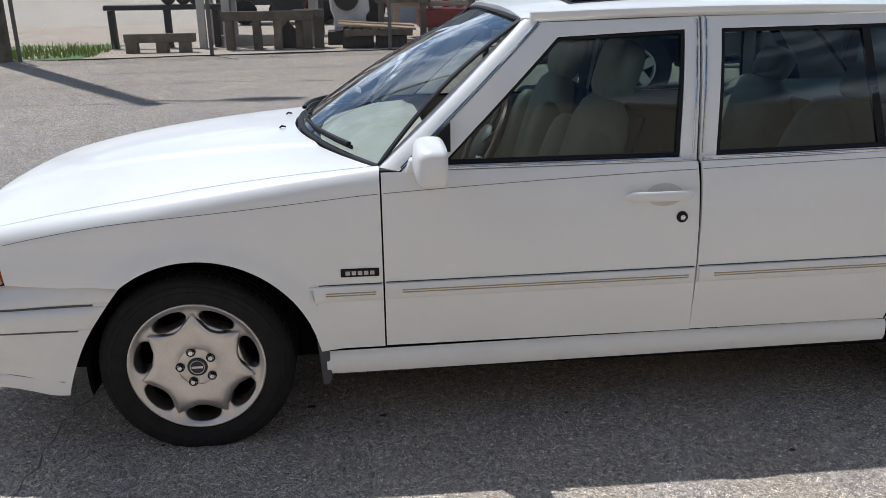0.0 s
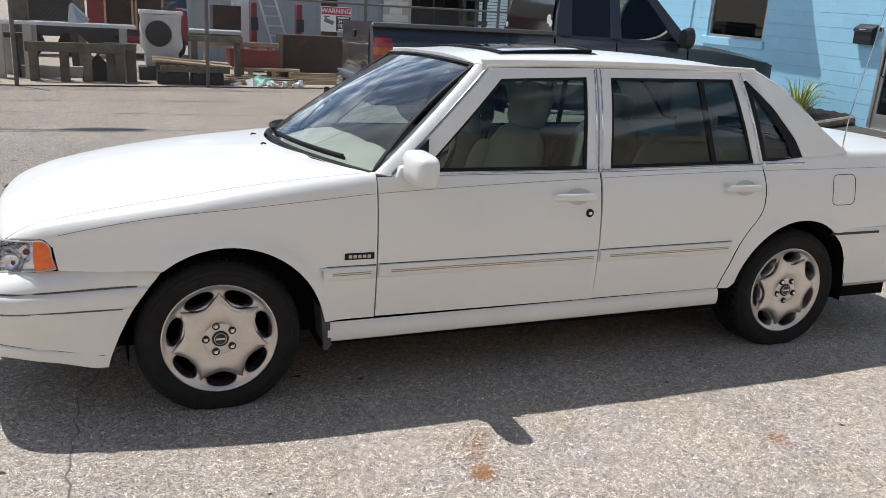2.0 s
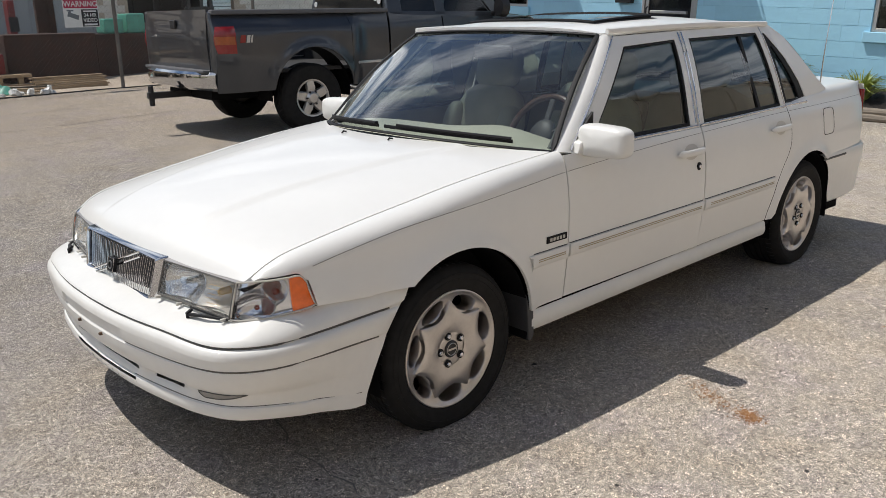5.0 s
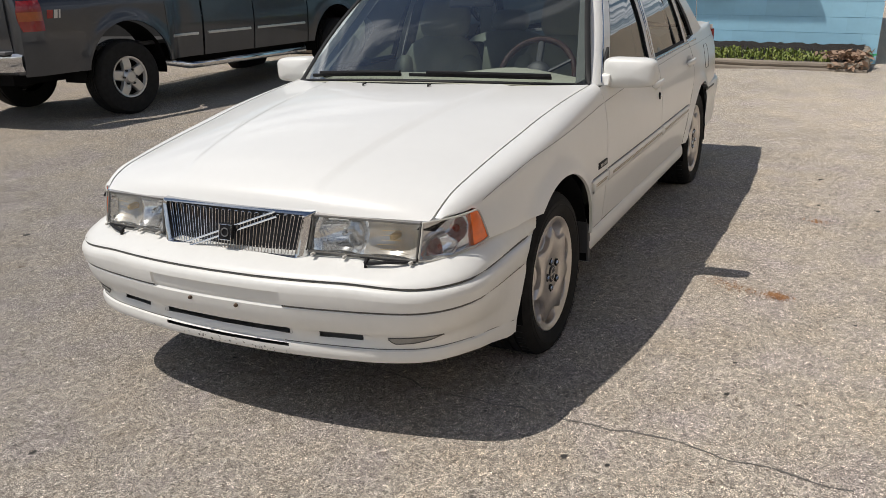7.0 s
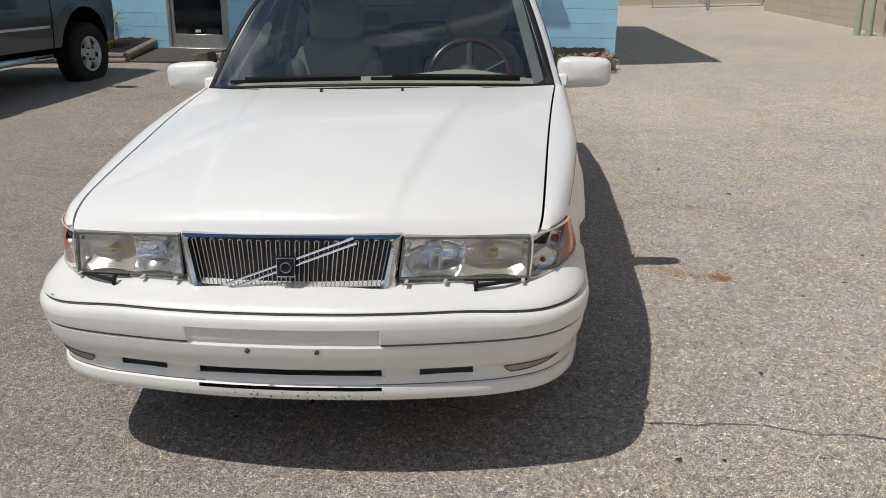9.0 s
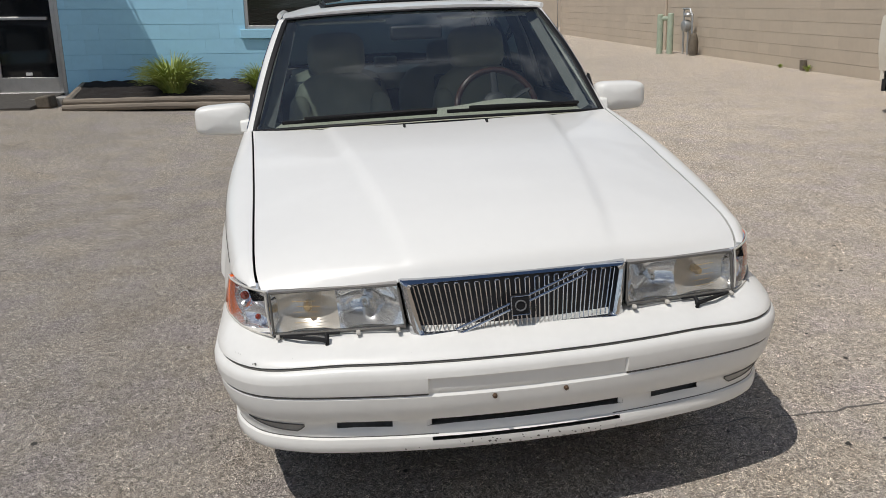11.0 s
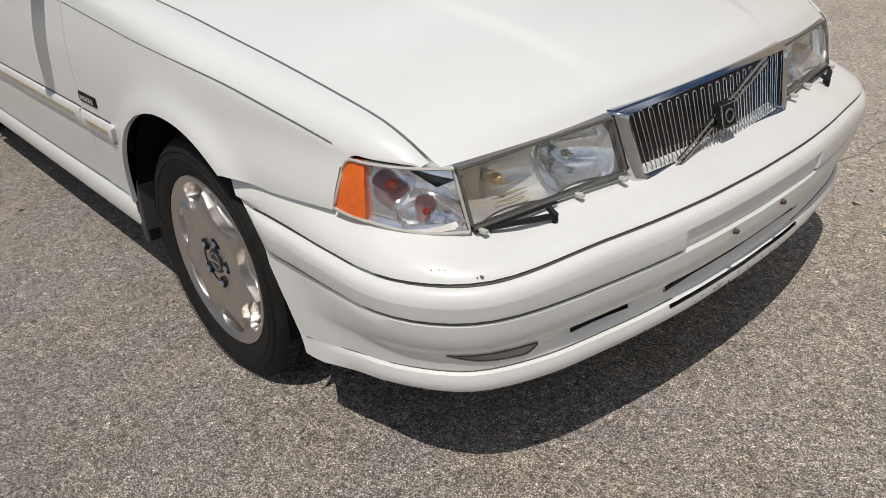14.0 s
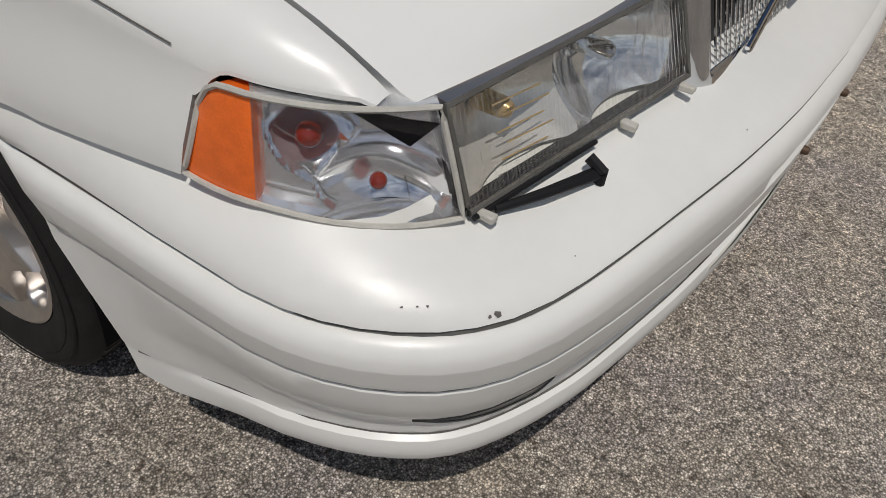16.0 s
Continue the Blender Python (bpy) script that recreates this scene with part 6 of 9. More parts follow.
# --- door
door = thing("door_1", "aluminium framed shop door with a dark glass pane", "door", kind="structure", at=TILT_B)
bm = bmesh.new()
for y in DOOR_Y:
    s = 1 if y > 0 else -1
    box(bm, -0.02, 0.10, min(y, y - s * 0.045), max(y, y - s * 0.045), 0.0, 2.12)
box(bm, -0.02, 0.10, DOOR_Y[0] + 0.045, DOOR_Y[1] - 0.045, 2.06, 2.12)
part("door_frame", bm, M_ALU, door, bevel=0.004)
bm = bmesh.new()
for y0, y1, z0, z1 in ((-0.425, -0.37, 0.015, 2.05), (0.37, 0.425, 0.015, 2.05), (-0.37, 0.37, 0.015, 0.215), (-0.37, 0.37, 1.95, 2.05)):
    box(bm, 0.0, 0.045, y0, y1, z0, z1)
part("door_leaf", bm, M_ALU, door, bevel=0.003)
bm = bmesh.new()
box(bm, 0.018, 0.026, -0.37, 0.37, 0.215, 1.95)
part("pane", bm, M_DARKGLASS, door, "dark reflecting pane", smooth=False)
bm = bmesh.new()
box(bm, -0.035, 0.02, -0.32, 0.32, 0.985, 1.03)
part("push_bar", bm, M_ALU, door, bevel=0.008)
bm = bmesh.new()
tube(bm, [(-0.005, 0.375, 0.72), (-0.05, 0.375, 0.74), (-0.05, 0.375, 1.06), (-0.005, 0.375, 1.08)], 0.012, 8)
part("pull_handle", bm, M_TRIM, door)
bm = bmesh.new()
box(bm, 0.012, 0.0165, -0.06, 0.17, 1.50, 1.66)
notice = part("notice", bm, M_WHITEP, door, "small white notice on the glass", smooth=False)
bm = bmesh.new()
for y0, y1, z0, z1 in ((-0.04, 0.0, 1.53, 1.63), (0.03, 0.07, 1.54, 1.62), (0.09, 0.15, 1.60, 1.615), (0.09, 0.15, 1.57, 1.585)):
    box(bm, 0.010, 0.0118, y0, y1, z0, z1)
part("notice_bars", bm, M_BLACKP, notice, smooth=False)
bm = bmesh.new()
box(bm, 0.012, 0.0165, -0.30, -0.23, 1.66, 1.80)
part("sticker", bm, M_WHITEP, door, smooth=False)
bm = bmesh.new()
box(bm, -0.06, 0.12, -0.475, 0.475, -0.03, 0.012)
part("threshold", bm, M_ALU, door, bevel=0.004)
bm = bmesh.new()
box(bm, 0.004, 0.017, -0.03, 0.05, 0.245, 0.285, jitter=0.008)
part("paper_scrap", bm, M_WHITEP, door)

# --- windows
for idx, (y0, y1, z0, z1) in enumerate((WIN_B, WIN_A)):
    w = thing(f"window_{idx + 1}", "dark shop window with blinds and a blue sill", "window", kind="structure", at=TILT_B)
    bm = bmesh.new()
    for a, b, c, d in ((y0, y0 + 0.05, z0, z1), (y1 - 0.05, y1, z0, z1), (y0 + 0.05, y1 - 0.05, z0, z0 + 0.045), (y0 + 0.05, y1 - 0.05, z1 - 0.05, z1)):
        box(bm, 0.02, 0.09, a, b, c, d)
    part("window_frame", bm, M_ALU, w, bevel=0.004)
    bm = bmesh.new()
    box(bm, 0.055, 0.062, y0 + 0.05, y1 - 0.05, z0 + 0.045, z1 - 0.05)
    part("pane", bm, M_GLASS, w, "dim glass", smooth=False)
    bm = bmesh.new()
    box(bm, 0.13, 0.14, y0 + 0.02, y1 - 0.02, z0 + 0.02, z1 - 0.02)
    part("blind_backing", bm, M_BLACKP, w, smooth=False)
    slat_bm = bmesh.new()
    box(slat_bm, -0.012, 0.012, y0 + 0.06, y1 - 0.06, -0.0008, 0.0008, pose(0, 0, 0, 0, 62, 0))
    first = part("slat", slat_bm, M_DKSTEEL, w, smooth=False)
    first.location = (0.105, 0, z0 + 0.07)
    zz = z0 + 0.105
    while zz < z1 - 0.08:
        o = new("slat", first.data)
        o.parent = w
        o.location = (0.105, 0, zz)
        zz += 0.035
    bm = bmesh.new()
    box(bm, -0.055, 0.02, y0 - 0.07, y1 + 0.07, z0 - 0.13, z0)
    part("window_sill", bm, M_BLUE, w, "thick blue painted sill", bevel=0.006)

# --- letter box and bell
mb = thing("mailbox", "black metal letter box hung on the blue wall", "mailbox", at=TILT_B)
bm = bmesh.new()
prism(bm, [(-0.012, 1.13), (-0.10, 1.13), (-0.11, 1.30), (-0.09, 1.36), (-0.012, 1.40)], 0.63, 0.93, "y")
part("box", bm, M_BLACKP, mb, bevel=0.006)
bm = bmesh.new()
prism(bm, [(-0.010, 1.405), (-0.112, 1.345), (-0.125, 1.30), (-0.118, 1.30), (-0.104, 1.335), (-0.010, 1.39)], 0.62, 0.94, "y")
part("lid", bm, M_TRIM, mb)
bm = bmesh.new()
box(bm, -0.1215, -0.119, 0.73, 0.84, 1.325, 1.337)
part("bar", bm, M_WHITEP, mb, smooth=False)
bell = thing("doorbell", "small grey and black door bell unit", "doorbell", at=TILT_B)
bm = bmesh.new()
box(bm, -0.028, -0.001, 0.535, 0.585, 1.24, 1.38)
part("case", bm, M_ALU, bell, bevel=0.004)
bm = bmesh.new()
box(bm, -0.031, -0.0285, 0.54, 0.58, 1.32, 1.375)
part("lens", bm, M_BLACKP, bell)
bm = bmesh.new()
tube(bm, [(-0.02, 4.75, -0.1), (-0.02, 4.75, 3.3)], 0.012, 6)
cd = tagged(part("conduit", bm, M_BLUE), "thin blue painted conduit on the wall", "conduit")
cd.matrix_world = TILT_B

# ======== planting beds ========
def bed(name, y0, y1, label):
    b = thing(name, label, "planter")

    def gz(y):
        return 0.128 + 0.036 * y
    for k, (dx, dz, r) in enumerate(((0.0, 0.000, 0.046), (0.03, 0.074, 0.044))):
        bm = bmesh.new()
        pts = [Vector((8.42 + dx + 0.02 * (y - y0) / 6, y, gz(y) + dz + 0.004 * math.sin(3 * y + k))) for y in span(y0 + 0.03 * k, y1 - 0.02 * k, 26)]
        tube(bm, pts, [r + 0.004 * math.sin(9 * i + k) for i in range(26)], 10)
        part("landscape_timber", bm, M_TIMBER, b, "rounded grey landscape timber")
    for y in (y0 + 0.04, y1 - 0.04):
        bm = bmesh.new()
        tube(bm, [Vector((x, y, gz(y) + 0.055 + 0.13 * (x - 8.5))) for x in span(8.5, 9.46, 8)], 0.062, 10)
        part("end_timber", bm, M_TIMBER, b)
    bm = bmesh.new()
    rng = random.Random(5)
    sheet(bm, lambda x, y: Vector((x, y, gz(y) + 0.060 + 0.18 * (x - 8.46) + rng.uniform(-0.014, 0.014))), span(8.46, 9.49, 20), span(y0 + 0.05, y1 - 0.05, int((y1 - y0) / 0.055)))
    part("mulch", bm, M_MULCH, b, "dark wood mulch")
    return b


bed("planter_bed", -1.78, 3.72, "timber edged planting bed along the blue wall")
bed("planter_bed", 5.05, 7.2, "timber edged planting bed beside the shop door")


def clump(x, y, z, n, h, spread, seed, mtl, label, group="grass clumps"):
    """A tuft of arching blades."""
    rng = random.Random(seed)
    t = thing("grass_clump", label, "plant", group)
    t.location = (x, y, z)
    if True:
        bm = bmesh.new()
        for i in range(n):
            a = rng.uniform(0, math.tau)
            hh = h * rng.uniform(0.55, 1.1)
            out = spread * rng.uniform(0.15, 1.0) ** 0.7
            w = rng.uniform(0.009, 0.016)
            d = Vector((math.cos(a), math.sin(a), 0))
            sd = Vector((-d.y, d.x, 0))
            base = d * rng.uniform(0, spread * 0.25)
            prev = None
            m = 6
            for j in range(m):
                u = j / (m - 1)
                p = base + d * out * u ** 1.5 + Vector((0, 0, hh * (1.25 * u - 0.55 * u ** 2.6 * (out / spread + 0.3))))
                ww = w * (1 - u) ** 0.6 + 0.0008
                cur = (bm.verts.new(p - sd * ww), bm.verts.new(p + Vector((0, 0, -0.003)) + d * 0.002), bm.verts.new(p + sd * ww))
                if prev:
                    bm.faces.new((prev[0], prev[1], cur[1], cur[0]))
                    bm.faces.new((prev[1], prev[2], cur[2], cur[1]))
                prev = cur
        o = part("foliage", bm, mtl, t, recalc=False)
        o["kind"] = "stuff"
    return t


M_BLADE = mat("lily_blade", (0.20, 0.28, 0.05), 0.45, color2=(0.46, 0.50, 0.15), scale=9, spec=0.4)
clump(8.92, 2.38, 0.28, 560, 0.62, 0.54, 1, M_BLADE, "large arching clump of yellow-green lily leaves")
clump(8.95, 1.22, 0.26, 280, 0.45, 0.34, 2, M_BLADE, "small clump of yellow-green lily leaves")
clump(8.95, 5.62, 0.36, 90, 0.8, 0.45, 3, M_BLADE, "sparse clump of long leaves by the door")

# weeds at the low end of the bed, dead leaves and litter
rng = random.Random(11)
bm = bmesh.new()
for i in range(1500):
    y = rng.uniform(-1.35, 0.45)
    x = rng.uniform(8.52, 9.05)
    z = 0.128 + 0.036 * y + 0.07 + 0.17 * (x - 8.46)
    a, s = rng.uniform(0, math.tau), rng.uniform(0.012, 0.03)
    h = rng.uniform(0.02, 0.085) * (0.6 + 0.6 * noise.noise(Vector((x * 3, y * 3, 0))))
    p = Vector((x, y, z))
    d = Vector((math.cos(a), math.sin(a), 0)) * s
    q = Vector((-d.y, d.x, 0)) * 0.5
    c = p + Vector((0, 0, h))
    bm.faces.new((bm.verts.new(p), bm.verts.new(c + q), bm.verts.new(c + d + Vector((0, 0, 0.01))), bm.verts.new(c - q)))
weeds = part("weeds", bm, M_GRASSY, recalc=False)
tagged(weeds, "low bright green weeds in the planting bed", "weeds", kind="stuff")
M_DEAD = mat("dead_leaves", (0.42, 0.29, 0.20), 0.8, color2=(0.26, 0.17, 0.12), scale=10)
bm = bmesh.new()
for i in range(220):
    y, x = rng.gauss(-1.55, 0.13), rng.uniform(8.36, 8.95)
    z = 0.10 + 0.036 * y + 0.16 * (1 if x > 8.5 else 0.4) + rng.uniform(0, 0.09)
    m = Matrix.Translation((x, y, z)) @ Euler((rng.uniform(-1, 1), rng.uniform(-1, 1), rng.uniform(0, 6))).to_matrix().to_4x4()
    s = rng.uniform(0.03, 0.07)
    v = [bm.verts.new(m @ Vector(p)) for p in ((-s, 0, 0), (0, -s * 0.45, 0.01), (s, 0, 0), (0, s * 0.45, 0.012))]
    bm.faces.new(v)
tagged(part("dead_leaves", bm, M_DEAD, recalc=False), "heap of dry brown leaves at the bed's end", "leaves", kind="stuff")
bm = bmesh.new()
lathe(bm, [(0.0, 0.0), (0.035, 0.0), (0.035, 0.12), (0.012, 0.16), (0.012, 0.19), (0.0, 0.19)], 14, "z")
bt = tagged(part("plastic_bottle", bm, mat("green_plastic", (0.05, 0.55, 0.22), 0.25, var=0.1, scale=10)), "green plastic bottle lying in the leaves", "bottle")
bt.matrix_world = pose(8.9, -1.72, 0.20, 80, 0, 40)

# step, mat and block in front of the door
bm = bmesh.new()
vs = [bm.verts.new(p) for p in ((8.44, 4.12, 0.292), (8.44, 5.25, 0.318), (9.44, 5.25, 0.425), (9.44, 3.95, 0.372), (8.44, 4.12, 0.20), (8.44, 5.25, 0.22), (9.44, 5.25, 0.24), (9.44, 3.95, 0.22))]
for q in ((0, 1, 2, 3), (0, 4, 5, 1), (1, 5, 6, 2), (2, 6, 7, 3), (3, 7, 4, 0)):
    bm.faces.new([vs[i] for i in q])
tagged(part("door_mat", bm, mat("dark_mat", (0.07, 0.063, 0.055), 0.95, var=0.3, scale=25, bump=0.5, bscale=150), smooth=False), "dark ribbed ramp mat at the shop door", "mat")
bm = bmesh.new()
box(bm, 8.62, 8.95, 3.93, 4.10, 0.24, 0.40, jitter=0.02)
tagged(part("stone_block", bm, M_OLDWOOD, bevel=0.02), "rough grey wooden block beside the mat", "block")
bm = bmesh.new()
box(bm, 8.95, 9.5, 3.75, 5.05, 0.10, 0.345)
tagged(part("door_slab", bm, M_CONC, smooth=False), "low concrete slab at the door", "slab", kind="structure")

# ======== the beige building, with its gas meter ========
def on_beige(x, z, out=0.0):
    return Vector((x, -7.62 - 0.055 * (x - 8.0) + out, z))


BEI = pose(8.0, -7.62, 0.0, 0, 0, math.degrees(math.atan(-0.055)))
beige = thing("wall_beige", "long beige painted concrete block wall", "wall", kind="structure", at=BEI)
bm = bmesh.new()
box(bm, -28, 19.5, -0.4, -0.006, -0.3, 4.2)
part("wall_core", bm, M_MORTAR_BEIGE, beige, smooth=False)
bm = bmesh.new()
box(bm, -28, 19.5, -0.45, 0.02, 4.2, 4.35)
part("coping", bm, M_BEIGE, beige, smooth=False)
bm = bmesh.new()
box(bm, -1.30, -0.90, 0.0, 0.10, -0.2, 4.2)
part("pilaster", bm, M_BEIGE, beige, bevel=0.01)
gm = thing("gas_meter", "gas meter with pipes and two pale green guard posts", "gas meter")
M_POST = mat("pale_green_paint", (0.36, 0.42, 0.32), 0.6, var=0.15, scale=8)
for x, out, h in ((15.45, 0.60, 0.88), (15.28, 0.42, 0.90)):
    bm = bmesh.new()
    lathe(bm, [(0.0, h), (0.045, h - 0.003), (0.064, h - 0.02), (0.07, h - 0.06), (0.07, 0.0)], 16, "z", on_beige(x, 0, out))
    part("guard_post", bm, M_POST, gm)
bm = bmesh.new()
tube(bm, [on_beige(15.45, 0.78, 0.60), on_beige(15.28, 0.78, 0.42)], 0.05, 10)
part("guard_rail", bm, M_POST, gm)
for dx, top in ((-0.13, 0.66), (0.13, 0.98)):
    bm = bmesh.new()
    tube(bm, [on_beige(14.86 + dx, 0.0, 0.22), on_beige(14.86 + dx, top - 0.04, 0.22), on_beige(14.86 + dx * 0.6, top, 0.22)], 0.022, 8)
    part("pipe", bm, M_STEEL, gm)
bm = bmesh.new()
tube(bm, [on_beige(15.06, 0.98, 0.22), on_beige(14.66, 0.98, 0.22), on_beige(14.52, 0.84, 0.22), on_beige(14.50, 0.30, 0.22)], 0.022, 8)
part("pipe", bm, M_STEEL, gm)
bm = bmesh.new()
lathe(bm, [(0.0, 0.10), (0.07, 0.10), (0.12, 0.07), (0.14, 0.0), (0.12, -0.07), (0.07, -0.10), (0.0, -0.10)], 18, "y", on_beige(14.80, 0.62, 0.24))
part("meter_body", bm, M_STEEL, gm, "round grey meter case")
bm = bmesh.new()
lathe(bm, [(0.0, 0.05), (0.09, 0.04), (0.11, 0.0), (0.09, -0.04), (0.0, -0.05)], 16, "z", on_beige(14.74, 0.86, 0.22))
part("regulator", bm, M_STEEL, gm)
bm = bmesh.new()
lathe(bm, [(0.0, 0.0), (0.1, 0.0), (0.11, 0.25), (0.07, 0.42), (0.03, 0.45)], 14, "z", on_beige(14.45, 0.02, 0.2))
part("rusty_cap", bm, M_OLDWOOD, gm)
bm = bmesh.new()
tube(bm, [on_beige(16.6, 0.0, 0.03), on_beige(16.6, 4.0, 0.03)], 0.03, 8)
dp = tagged(part("downpipe", bm, M_BEIGE), "slim beige pipe down the block wall", "pipe")
for x, sz in ((9.9, 0.09), (10.8, 0.05)):
    t = clump(x, on_beige(x, 0).y + 0.09, 0.0, 60, sz * 1.4, sz, int(x * 10), M_BLADE, "small weed at the foot of the wall", "weeds by the wall")
bm = bmesh.new()
box(bm, -0.05, 0.05, -0.04, 0.04, 0, 0.17, Matrix.Translation(on_beige(10.1, 0, 0.06)), jitter=0.01)
tagged(part("broken_brick", bm, M_OLDWOOD, bevel=0.01), "broken brown brick standing by the wall", "brick")

# far gate between the buildings
gate = thing("metal_gate", "wide galvanised pipe gate with mesh", "gate")
for a, b in (((28.2, -6.9), (28.2, -5.0)), ((28.4, -8.9), (28.3, -7.0))):
    bm = bmesh.new()
    A, B = Vector((*a, 0.14)), Vector((*b, 0.14))
    up = Vector((0, 0, 1.75))
    tube(bm, [A, B, B + up, A + up], 0.03, 8, closed=True)
    tube(bm, [A, B + up], 0.02, 6)
    part("gate_frame", bm, M_STEEL, gate)
for x, y in ((28.2, -6.95), (28.4, -9.05), (28.2, -3.0)):
    bm = bmesh.new()
    tube(bm, [(x, y, 0), (x, y, 2.2)], 0.06, 10)
    part("gate_post", bm, M_STEEL, gate)
bm = bmesh.new()
box(bm, 34, 34.3, -16, 16, 0, 4.5)
tagged(part("wall_far_east", bm, M_BEIGE, smooth=False), "pale tan wall far behind the gate", "wall", kind="structure")

# ======== yard: fence ========
def fence_y(x):
    return 11.83 + 0.13 * x


YZ = 0.195
fence = thing("fence", "chain-link fence with a galvanised top rail and posts", "fence", kind="structure")
for x in (-5.02, -1.97, 1.14, 4.22, 7.28, 10.3):
    bm = bmesh.new()
    tube(bm, [(x, fence_y(x), YZ - 0.1), (x, fence_y(x), YZ + 1.95)], 0.034, 10)
    part("post", bm, M_FENCE, fence)
bm = bmesh.new()
tube(bm, [(x, fence_y(x), YZ + 1.66 + 0.008 * math.sin(x * 1.1)) for x in span(-5.02, 10.3, 30)], 0.021, 8)
part("top_rail", bm, M_FENCE, fence)
bm = bmesh.new()
pitch = 0.078
n = int((10.3 + 5.0 + 1.7) / pitch)
for i in range(n):
    x0 = -5.0 - 1.62 + i * pitch
    for sgn in (1, -1):
        a, b = (x0, x0 + 1.62) if sgn > 0 else (x0 + 1.62, x0)
        lo, hi = 0.0, 1.62
        if sgn > 0:
            t0, t1 = max(0, (-5.0 - a) / 1.62), min(1, (10.28 - a) / 1.62)
        else:
            t0, t1 = max(0, (a - 10.28) / 1.62), min(1, (a + 5.0) / 1.62)
        if t1 - t0 < 0.02:
            continue
        P, Q = [Vector((lerp(a, b, t), fence_y(lerp(a, b, t)) + 0.004 * sgn, YZ + 0.04 + 1.62 * t)) for t in (t0, t1)]
        tube(bm, [P, Q], 0.0014, 3, cap=False)
fab = part("mesh_fabric", bm, M_FENCE, fence, smooth=False)
fab["kind"] = "stuff"

# warning sign wired to the fence
sign = thing("warning_sign", "red and white camera warning sign on the fence", "sign")
SG = Matrix.Translation((3.60, fence_y(3.60) - 0.03, 1.535)) @ pose(0, 0, 0, 0, 0, 7.4)
sign.matrix_world = SG
bm = bmesh.new()
box(bm, -0.315, 0.315, -0.004, 0.004, -0.235, 0.235)
part("board", bm, M_WHITEP, sign, bevel=0.006)
bm = bmesh.new()
box(bm, -0.30, 0.30, -0.0075, -0.0045, 0.085, 0.222)
part("red_band", bm, mat("sign_red", (0.42, 0.03, 0.07), 0.45), sign, smooth=False)
bm = bmesh.new()
box(bm, 0.0, 0.30, -0.0075, -0.0045, -0.222, 0.065)
part("black_field", bm, M_BLACKP, sign, smooth=False)
bm = bmesh.new()
box(bm, -0.10, 0.10, -0.0075, -0.0045, -0.035, 0.04, pose(-0.15, 0, -0.045, 0, 18, 0))
box(bm, -0.02, 0.02, -0.007, -0.0045, 0.0, 0.07, pose(-0.205, 0, -0.03))
box(bm, -0.06, 0.06, -0.007, -0.0045, -0.012, 0.012, pose(-0.195, 0, 0.045))
part("camera_picture", bm, mat("sign_grey", (0.16, 0.17, 0.18), 0.5), sign, smooth=False)


def lettering(text, size, m, material, parent, name="lettering"):
    cu = bpy.data.curves.new(name, "FONT")
    cu.body, cu.size, cu.align_x, cu.align_y, cu.extrude = text, size, "CENTER", "CENTER", 0.0006
    cu.offset = size * 0.015
    tmp = bpy.data.objects.new(name, cu)
    scene.collection.objects.link(tmp)
    dg = bpy.context.evaluated_depsgraph_get()
    me = bpy.data.meshes.new_from_object(tmp.evaluated_get(dg))
    bpy.data.objects.remove(tmp)
    me.materials.clear()
    me.materials.append(material)
    o = new(name, me)
    o.parent = parent
    o.matrix_local = m
    return o


lettering("WARNING", 0.125, pose(0, -0.0095, 0.152, 90, 0, 0), M_WHITEP, sign)
lettering("24 HR", 0.088, pose(0.15, -0.0095, -0.035, 90, 0, 0), M_WHITEP, sign)
lettering("VIDEO", 0.088, pose(0.15, -0.0095, -0.120, 90, 0, 0), M_WHITEP, sign)
for z0, z1 in ((0.02, 0.045), (-0.205, -0.175)):
    bm = bmesh.new()
    box(bm, 0.03, 0.27, -0.009, -0.0078, z0, z1)
    part("small_print_bar", bm, M_WHITEP, sign, smooth=False)

# yard floor
bm = bmesh.new()
sheet(bm, lambda x, y: Vector((x, max(y, fence_y(x) + 0.06), 0.217 + 0.012 * noise.noise(Vector((x * 0.7, y * 0.7, 0))))), span(-14, 22, 60), [11.0] + span(11.6, 24, 30))
tagged(part("yard_ground", bm, M_DIRT), "tan gravel floor of the storage yard", "ground", kind="structure")
bm = bmesh.new()
tube(bm, [(x, fence_y(x) - 0.12 + 0.05 * math.sin(2.1 * x) + 0.02 * math.sin(7 * x), 0.222) for x in span(-4.4, 6.4, 60)], 0.011, 6)
tagged(part("cable", bm, M_BLACKP), "black cable lying along the fence", "cable")
bm = bmesh.new()
sheet(bm, lambda x, y: Vector((x, y, 0.21 + 0.05 * abs(noise.noise(Vector((x * 2, y * 2, 3)))))), span(-11, -4.1, 24), span(11.3, 14.5, 14))
tagged(part("verge", bm, M_LAWN), "green grass verge by the pole", "grass", kind="structure")
rng = random.Random(3)
bm = bmesh.new()
for i in range(2600):
    x, y = rng.uniform(-10, -4.0), rng.uniform(11.35, 13.2)
    if x > -4.6 and y < 11.6:
        continue
    a, h = rng.uniform(0, 6.3), rng.uniform(0.06, 0.22)
    d = Vector((math.cos(a), math.sin(a), 0))
    p = Vector((x, y, 0.22))
    bm.faces.new((bm.verts.new(p - d * 0.012), bm.verts.new(p + d * 0.012), bm.verts.new(p + Vector((rng.uniform(-0.05, 0.05), rng.uniform(-0.05, 0.05), h)))))
tagged(part("verge_grass", bm, M_GRASSY, recalc=False), "tufts of long green grass on the verge", "grass", kind="stuff")

